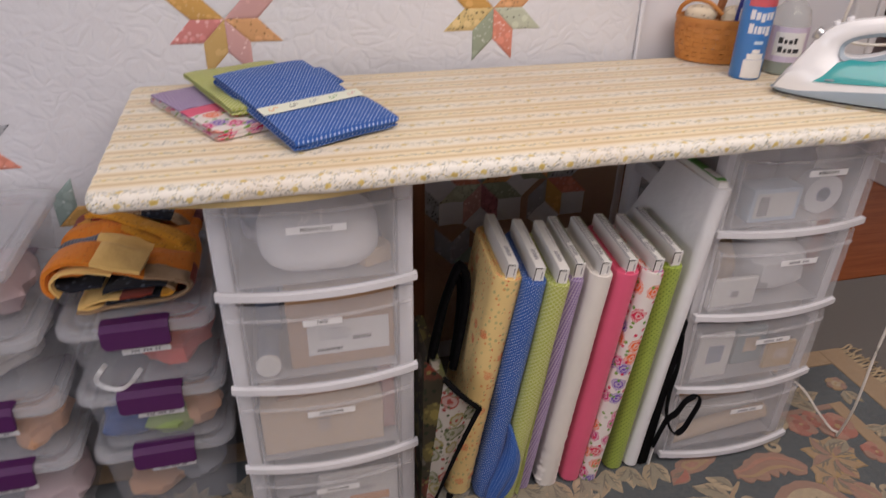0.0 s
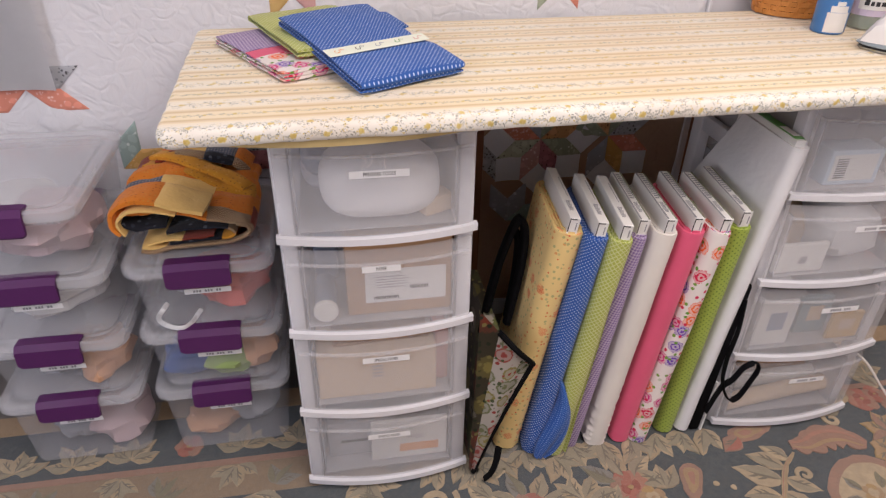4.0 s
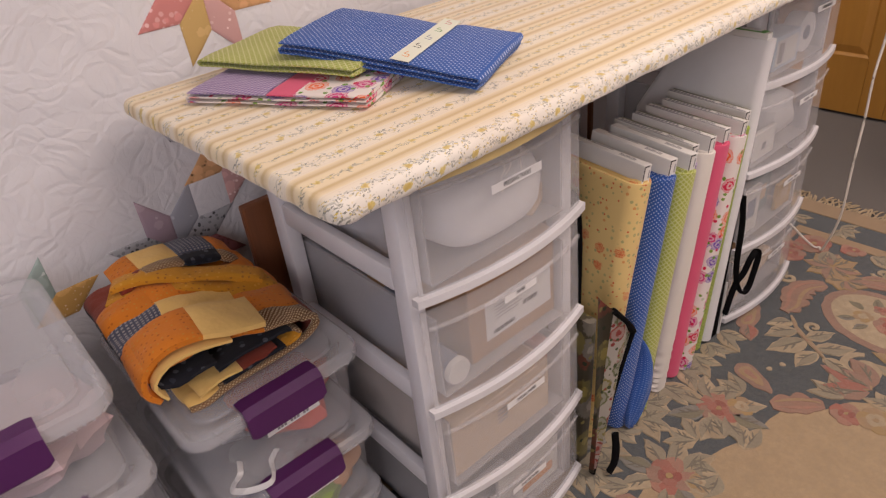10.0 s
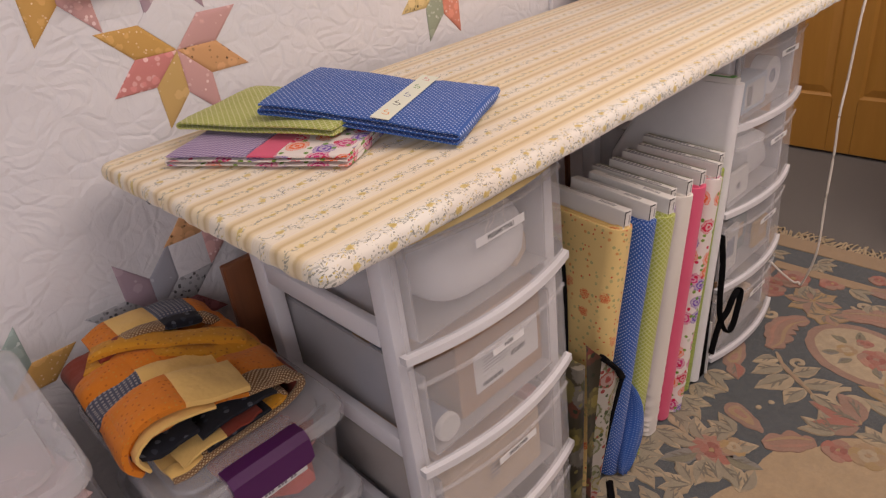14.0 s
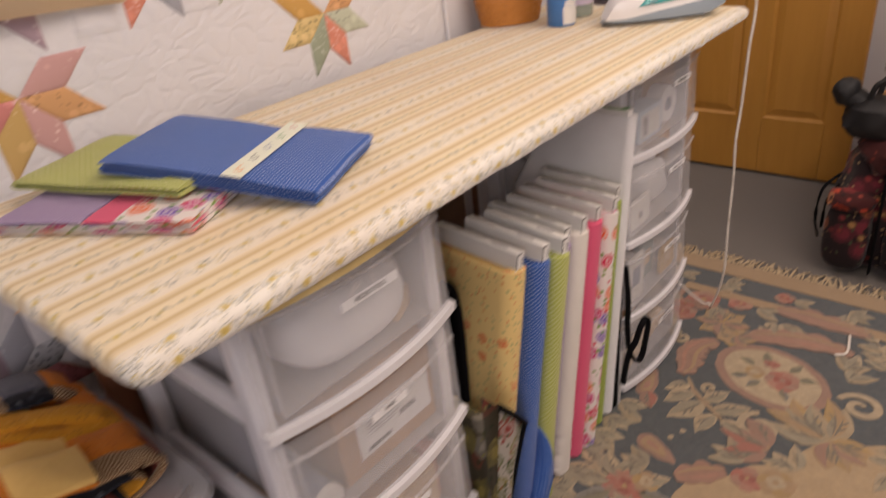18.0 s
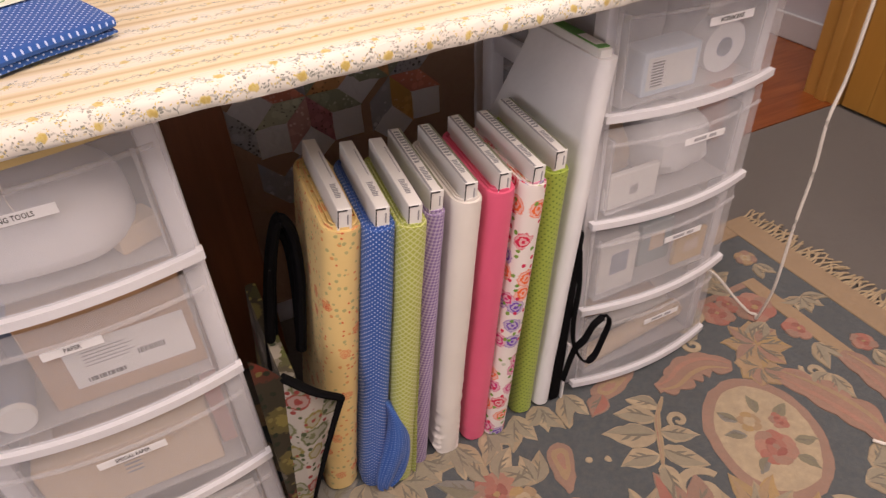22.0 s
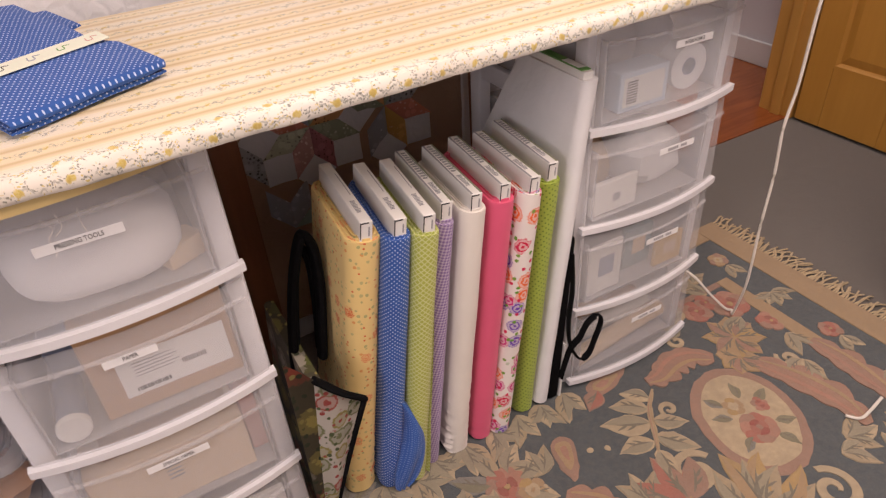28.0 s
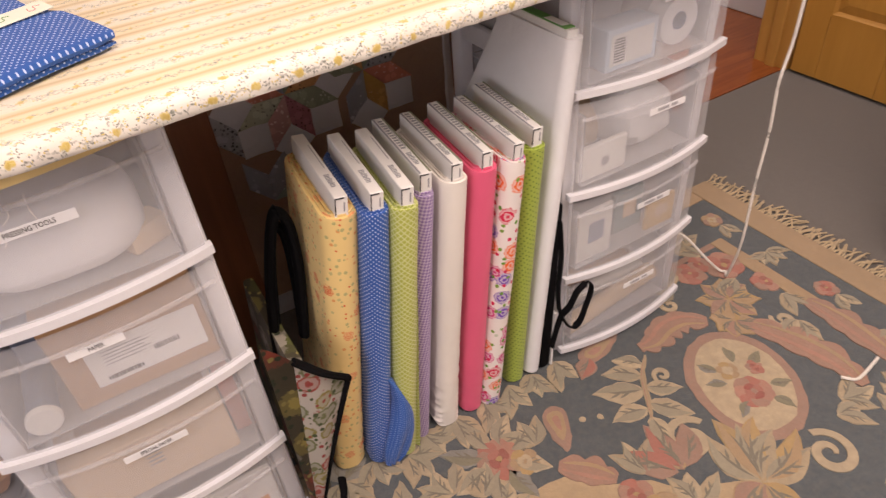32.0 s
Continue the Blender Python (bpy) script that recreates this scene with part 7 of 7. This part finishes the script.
def rug_branch(x, y, turn, n=5, l=0.075, bend=18):
    """A stem with leaves in pairs and one at its end."""
    px, py, a = x, y, radians(turn)
    pts = [(px, py, 0)]
    for k in range(n):
        px, py = px + 0.52 * l * math.cos(a), py + 0.52 * l * math.sin(a)
        pts.append((px, py, 0))
        a += radians(bend / n) + rnd(-0.08, 0.08)
        if k < n - 1:
            for s in (1, -1):
                rug_leaf(px, py, math.degrees(a) + s * rnd(48, 62), l * rnd(0.85, 1.05), l * 0.44, RUG_SAND if (k + s) % 3 else RUG_STRAW)
    rug_leaf(px, py, math.degrees(a), l * 1.1, l * 0.46, RUG_SAND)
    rings = []
    z = 0.0036 + lift()
    for i, q in enumerate(pts[1:]):
        w = 0.0032 * (1 - 0.6 * i / len(pts))
        nrm = Vector((-math.sin(radians(turn)), math.cos(radians(turn)), 0)) * w
        o, p = Vector(q) + nrm, Vector(q) - nrm
        rings.append([(o.x, o.y, -0.001), (o.x, o.y, z), (p.x, p.y, z), (p.x, p.y, -0.001)])
    part("stem", loft(rings), RUG_SAND, rug)


def rug_scroll(x, y, r, turn, tone, turns=1.35, flip=1, width=0.020):
    pts_a, pts_b = [], []
    n = 30
    for k in range(n + 1):
        t = k / n
        a = radians(turn) + flip * 2 * math.pi * turns * t
        q = r * (1 - 0.80 * t)
        w = width * (0.45 + 0.55 * math.sin(math.pi * min(1, 0.15 + t * 0.85)))
        pts_a.append((x + (q + w / 2) * math.cos(a), y + (q + w / 2) * math.sin(a)))
        pts_b.append((x + (q - w / 2) * math.cos(a), y + (q - w / 2) * math.sin(a)))
    z = 0.0040 + lift()
    rings = [[(*p, -0.001), (*p, z), (*q, z), (*q, -0.001)] for p, q in zip(pts_a, pts_b)]
    part("scroll", loft(rings), tone, rug)


def rug_acanthus(points, tone, w=0.032):
    """A plump curling plume: one lobed outline with paler streaks along it."""
    path = smooth_path([(*p, 0) for p in points], 8)
    n = len(path) - 1
    left, right, rings = [], [], []
    streaks = {-0.36: [], 0.34: []}
    top = 0.0050 + lift()
    for i, q in enumerate(path):
        t = (path[min(i + 1, n)] - path[max(i - 1, 0)]).normalized()
        nrm = Vector((-t.y, t.x, 0))
        u = i / n
        base = w * (0.30 + 0.75 * math.sin(math.pi * min(1, u * 0.9 + 0.08)))
        lobe = abs(math.sin(math.pi * u * max(2, n / 6)))
        left.append(q + nrm * base * (0.62 + 0.42 * lobe))
        right.append(q - nrm * base * (0.78 + 0.14 * lobe))
        for g in streaks:
            streaks[g].append((q + nrm * base * g, nrm * w * 0.13 * math.sin(math.pi * min(1, 0.05 + 0.9 * u))))
    rings = [[(a.x, a.y, -0.001), (a.x, a.y, top), (b.x, b.y, top), (b.x, b.y, -0.001)] for a, b in zip(left, right)]
    part("plume", loft(rings), tone, rug, "", True)
    for g, row in streaks.items():
        z = top + 0.0006 + lift()
        rings = [[(q.x + d.x, q.y + d.y, -0.001), (q.x + d.x, q.y + d.y, z), (q.x - d.x, q.y - d.y, z), (q.x - d.x, q.y - d.y, -0.001)] for q, d in row[1:-1]]
        part("plume_streak", loft(rings), RUG_BLUSH if g < 0 else RUG_TAN, rug, "", True)


# big cream middle with a scalloped edge
CF = (0.30, -0.82, 0.95, 0.71)


def field_edge(g, n=160):
    pts = []
    for k in range(n):
        a = 2 * math.pi * k / n
        e = g + 0.016 * math.sin(a * 14) + 0.011 * math.sin(a * 31 + 1.1)
        pts.append((CF[0] + CF[2] * e * math.cos(a), CF[1] + CF[3] * e * math.sin(a)))
    return pts


pile("cream_field", field_edge(0.972), 0.0040, RUG_CREAM)
# wreath round the cream middle
rug_rose(0.473, -0.136, 0.052, 8, 0.085, 0.3)
rug_rose(0.712, -0.112, 0.050, 8, 0.088, 0.9)
rug_flower(0.752, -0.146, 0.032, RUG_GOLD, RUG_TAN, 5, 0.4)
rug_flower(0.500, -0.190, 0.026, RUG_GOLD, RUG_TAN, 5, 1.4)
rug_curl(0.835, -0.175, 0.115, 0.070, 68)
rug_acanthus([(0.800, -0.190), (0.845, -0.235), (0.875, -0.275)], RUG_PINK, 0.034)
rug_flower(0.880, -0.320, 0.036, RUG_ROSE, RUG_GOLD, 6, 0.2)
rug_flower(0.902, -0.372, 0.042, RUG_GOLD, RUG_TAN, 6, 0.7)
rug_scroll(0.275, -0.082, 0.046, 30, RUG_SAND, 1.3, -1, 0.018)
rug_acanthus([(0.370, -0.095), (0.335, -0.145), (0.320, -0.205), (0.285, -0.235)], RUG_PINK, 0.040)
rug_acanthus([(0.400, -0.190), (0.350, -0.215), (0.315, -0.260)], RUG_PINK, 0.032)
for x, y, turn, n in ((0.597, -0.128, 100, 3), (0.639, -0.165, 60, 3), (0.570, -0.150, 200, 2), (0.545, -0.205, 150, 3), (0.640, -0.210, 20, 2), (0.400, -0.215, 250, 3), (0.209, -0.125, 250, 4), (0.159, -0.055, 200, 4), (0.235, -0.165, 300, 3), (0.790, -0.128, 90, 3), (0.930, -0.300, 80, 3), (0.960, -0.400, 60, 3)):
    rug_spray(x, y, turn, n, 0.082)
for k, deg in enumerate(range(118, 190, 12)):
    a = radians(deg)
    x, y = CF[0] + CF[2] * 1.02 * math.cos(a), CF[1] + CF[3] * 1.03 * math.sin(a)
    if k % 2:
        rug_rose(x, y, 0.048, 6, 0.085, k)
    else:
        rug_spray(x, y, deg, 5, 0.090)
        rug_acanthus([(x, y), (x + 0.05, y + 0.02), (x + 0.085, y - 0.01)], RUG_PINK)
for k, deg in enumerate((14, 4, -8)):
    a = radians(deg)
    x, y = CF[0] + CF[2] * 1.02 * math.cos(a), CF[1] + CF[3] * 1.03 * math.sin(a)
    rug_rose(x, y, 0.048, 6, 0.085, k)
# oval medallion with roses
MX, MY = 1.255, -0.252
pile("medallion_rim", ellipse(MX, MY, 0.117, 0.150, -22), 0.0050, RUG_PINK)
pile("medallion", ellipse(MX, MY, 0.103, 0.135, -22), 0.0060, RUG_SAND)
rug_flower(MX - 0.005, MY - 0.03, 0.044, RUG_ROSE, RUG_PINK, 7)
rug_flower(MX + 0.050, MY + 0.012, 0.022, RUG_ROSE, RUG_ROSE, 5)
rug_flower(MX - 0.005, MY + 0.040, 0.026, RUG_GOLD, RUG_SAND, 5)
for dx, dy, turn in ((-0.04, 0.02, 150), (-0.03, 0.06, 120), (0.03, 0.06, 70), (0.05, -0.04, -30), (0.02, -0.075, -70), (-0.04, -0.05, 210), (0.06, 0.03, 20)):
    rug_leaf(MX + dx * 0.8, MY + dy * 0.8, turn, 0.050, 0.022, RUG_GREY if turn > 100 else RUG_SAGE)
# lily above the medallion, rose cluster in the corner
for k in range(8):
    rug_leaf(1.428, -0.062, 10 + k * 45, 0.078, 0.046, RUG_GOLD if k % 2 else RUG_TAN)
for k in range(5):
    rug_leaf(1.385, -0.118, 135 + k * 45, 0.058, 0.042, RUG_GOLD if k % 2 else RUG_TAN)
for x, y, r in ((1.518, 0.030, 0.054), (1.550, -0.070, 0.036), (1.424, 0.057, 0.042), (1.468, 0.070, 0.030)):
    rug_flower(x, y, r, RUG_ROSE, RUG_GOLD, 6, x * 9)
for x, y, turn in ((1.50, 0.09, 120), (1.40, 0.075, 170), (1.545, -0.12, 265), (1.50, -0.02, 200)):
    rug_spray(x, y, turn, 2, 0.075)
# a leafy branch beside the medallion
for bx, by, tx, ty in ((1.092, -0.118, 1.018, -0.066), (1.115, -0.098, 1.068, -0.046), (1.070, -0.150, 0.972, -0.092), (1.075, -0.142, 1.140, -0.188), (1.050, -0.175, 1.108, -0.252), (1.040, -0.190, 0.955, -0.172), (1.030, -0.205, 1.000, -0.285)):
    l = math.hypot(tx - bx, ty - by)
    rug_leaf(bx, by, math.degrees(math.atan2(ty - by, tx - bx)), l, l * 0.46, RUG_SAND)
rug_acanthus([(1.139, -0.078), (1.092, -0.118), (1.054, -0.173), (1.025, -0.215)], RUG_STRAW, 0.007)
# scrolls and leaves of the blue ground
rug_acanthus([(1.330, -0.085), (1.285, -0.050), (1.235, -0.045), (1.185, -0.060), (1.145, -0.055)], RUG_PINK, 0.040)
rug_curl(1.135, 0.008, 0.125, 0.062, 188)
rug_leaf(1.035, -0.010, 215, 0.070, 0.040, RUG_PINK)
rug_scroll(1.300, 0.005, 0.024, 60, RUG_SAND, 1.2, 1, 0.012)
rug_spray(1.345, 0.040, 150, 3, 0.065)
rug_spray(1.500, -0.200, 230, 3, 0.070)
rug_spray(1.375, -0.395, 350, 3, 0.080)
rug_spray(1.335, -0.415, 330, 2, 0.075)
rug_acanthus([(1.40, -0.14), (1.44, -0.23), (1.46, -0.32), (1.45, -0.40)], RUG_PINK, 0.044)
rug_acanthus([(1.570, -0.17), (1.578, -0.25), (1.572, -0.33), (1.560, -0.42)], RUG_PINK, 0.040)
rug_scroll(1.055, -0.290, 0.050, 20, RUG_SAND, 1.35, 1)
rug_scroll(1.247, -0.461, 0.050, 80, RUG_SAND, 1.35, -1)
rug_scroll(1.128, -0.140, 0.020, 200, RUG_SAND, 1.1, -1, 0.012)
rug_scroll(1.475, -0.18, 0.028, 120, RUG_SAND, 1.2, 1, 0.014)
for x, y, turn, n in ((1.40, -0.50, 20, 5), (1.45, -0.62, 300, 5), (1.20, -0.62, 150, 5)):
    rug_branch(x, y, turn, n - 1, 0.072)
# tulip
for dx, turn, l, tone in ((0.0, 84, 0.120, RUG_PINK), (-0.010, 118, 0.105, RUG_PINK), (0.012, 50, 0.105, RUG_PINK), (0.002, 86, 0.075, RUG_TAN)):
    rug_leaf(0.990 + dx, -0.330, turn, l, 0.052, tone)
for k in range(7):
    rug_leaf(1.092, -0.432, 0 + k * 15.5, 0.135 + 0.022 * (k % 2), 0.050, RUG_GOLD if k % 2 else RUG_STRAW)
for k in range(4):
    rug_leaf(1.092, -0.432, 190 + k * 28, 0.095, 0.052, RUG_GOLD if k % 2 else RUG_TAN)
# leaves that reach out from under the bolts
for x, y, turn, n, l in ((0.960, 0.030, 268, 2, 0.085), (0.895, 0.028, 250, 3, 0.075), (0.835, 0.030, 262, 2, 0.085), (0.765, 0.028, 275, 3, 0.085), (0.690, 0.030, 255, 3, 0.090), (0.615, 0.030, 280, 3, 0.085), (0.560, 0.000, 290, 3, 0.080), (0.505, 0.030, 262, 3, 0.080), (0.430, 0.020, 255, 3, 0.080), (0.350, 0.030, 280, 3, 0.075), (0.290, 0.010, 240, 2, 0.070), (0.395, -0.095, 120, 2, 0.070)):
    rug_spray(x, y, turn, n, l)
for x, y in ((0.945, -0.145), (0.910, -0.130), (1.31, -0.56), (1.33, -0.58)):
    pile("dot", ellipse(x, y, 0.007, 0.007, 0, 12), 0.0055, RUG_SAND)
# border sprigs
for k in range(11):
    y = 0.18 - k * 0.175
    if k % 2:
        rug_spray(1.642, y, 250, 5, 0.062)
    else:
        rug_flower(1.642, y, 0.030, RUG_ROSE if k % 4 else RUG_PINK, RUG_GOLD, 6)
        rug_spray(1.642, y - 0.03, 270, 2, 0.06)
for k in range(11):
    x = 1.50 - k * 0.255
    if k % 2:
        rug_flower(x, 0.165, 0.034, RUG_ROSE, RUG_GOLD, 6)
    else:
        rug_spray(x, 0.140, 90, 5, 0.075)
    rug_spray(x - 0.127, 0.142, 90, 5, 0.072)
    if x < 0.5:
        rug_spray(x - 0.05, 0.020, 60, 3, 0.070, RUG_GREY)
        rug_spray(x - 0.14, 0.090, 262, 4, 0.072, RUG_STRAW)
        rug_spray(x - 0.10, 0.000, 280, 4, 0.075)
# the pile is worn low
for piece in rug.children:
    if piece.name.split(".")[0] not in ("field", "band", "border"):
        piece.matrix_basis = Matrix.Diagonal((1, 1, 0.6, 1))
# knotted fringe at the end
fr = bmesh.new()
for k in range(210):
    y = 0.322 - k * 0.0075
    a = rnd(-0.018, 0.018)
    l = rnd(0.050, 0.085)
    tube([(1.772, y, -0.002), (1.790, y + rnd(-0.004, 0.004), -0.001), (1.772 + l * 0.7, y + a, rnd(-0.008, 0.004)), (1.772 + l, y + a * 1.6, -0.009)], 0.0028, 0.0022, 5, 3, bm=fr)
tagged(part("fringe", fr, wool("rug_fringe", (0.60, 0.46, 0.28)), rug, "knotted cream cotton fringe", True), kind="stuff")

# loose threads caught on the drawer
for pts in ([(0.150, 0.815), (0.158, 0.800), (0.150, 0.788), (0.154, 0.775), (0.149, 0.764)], [(0.166, 0.818), (0.168, 0.800), (0.158, 0.790)], [(0.190, 0.818), (0.188, 0.800), (0.191, 0.780)]):
    item("loose_thread", "thin loose white thread caught on the drawer front", "thread", tube([(x, bow(x) + 0.0045, z) for x, z in pts], 0.0005, None, 5, 5), CORD_WHITE, LEFT)
item("white_string", "short piece of white string lying on the rug", "string", tube([(1.421, -0.361, 0.008), (1.440, -0.382, 0.008), (1.471, -0.382, 0.009), (1.531, -0.372, 0.008)], 0.0035, 0.003, 6, 6), CORD_WHITE, Matrix())
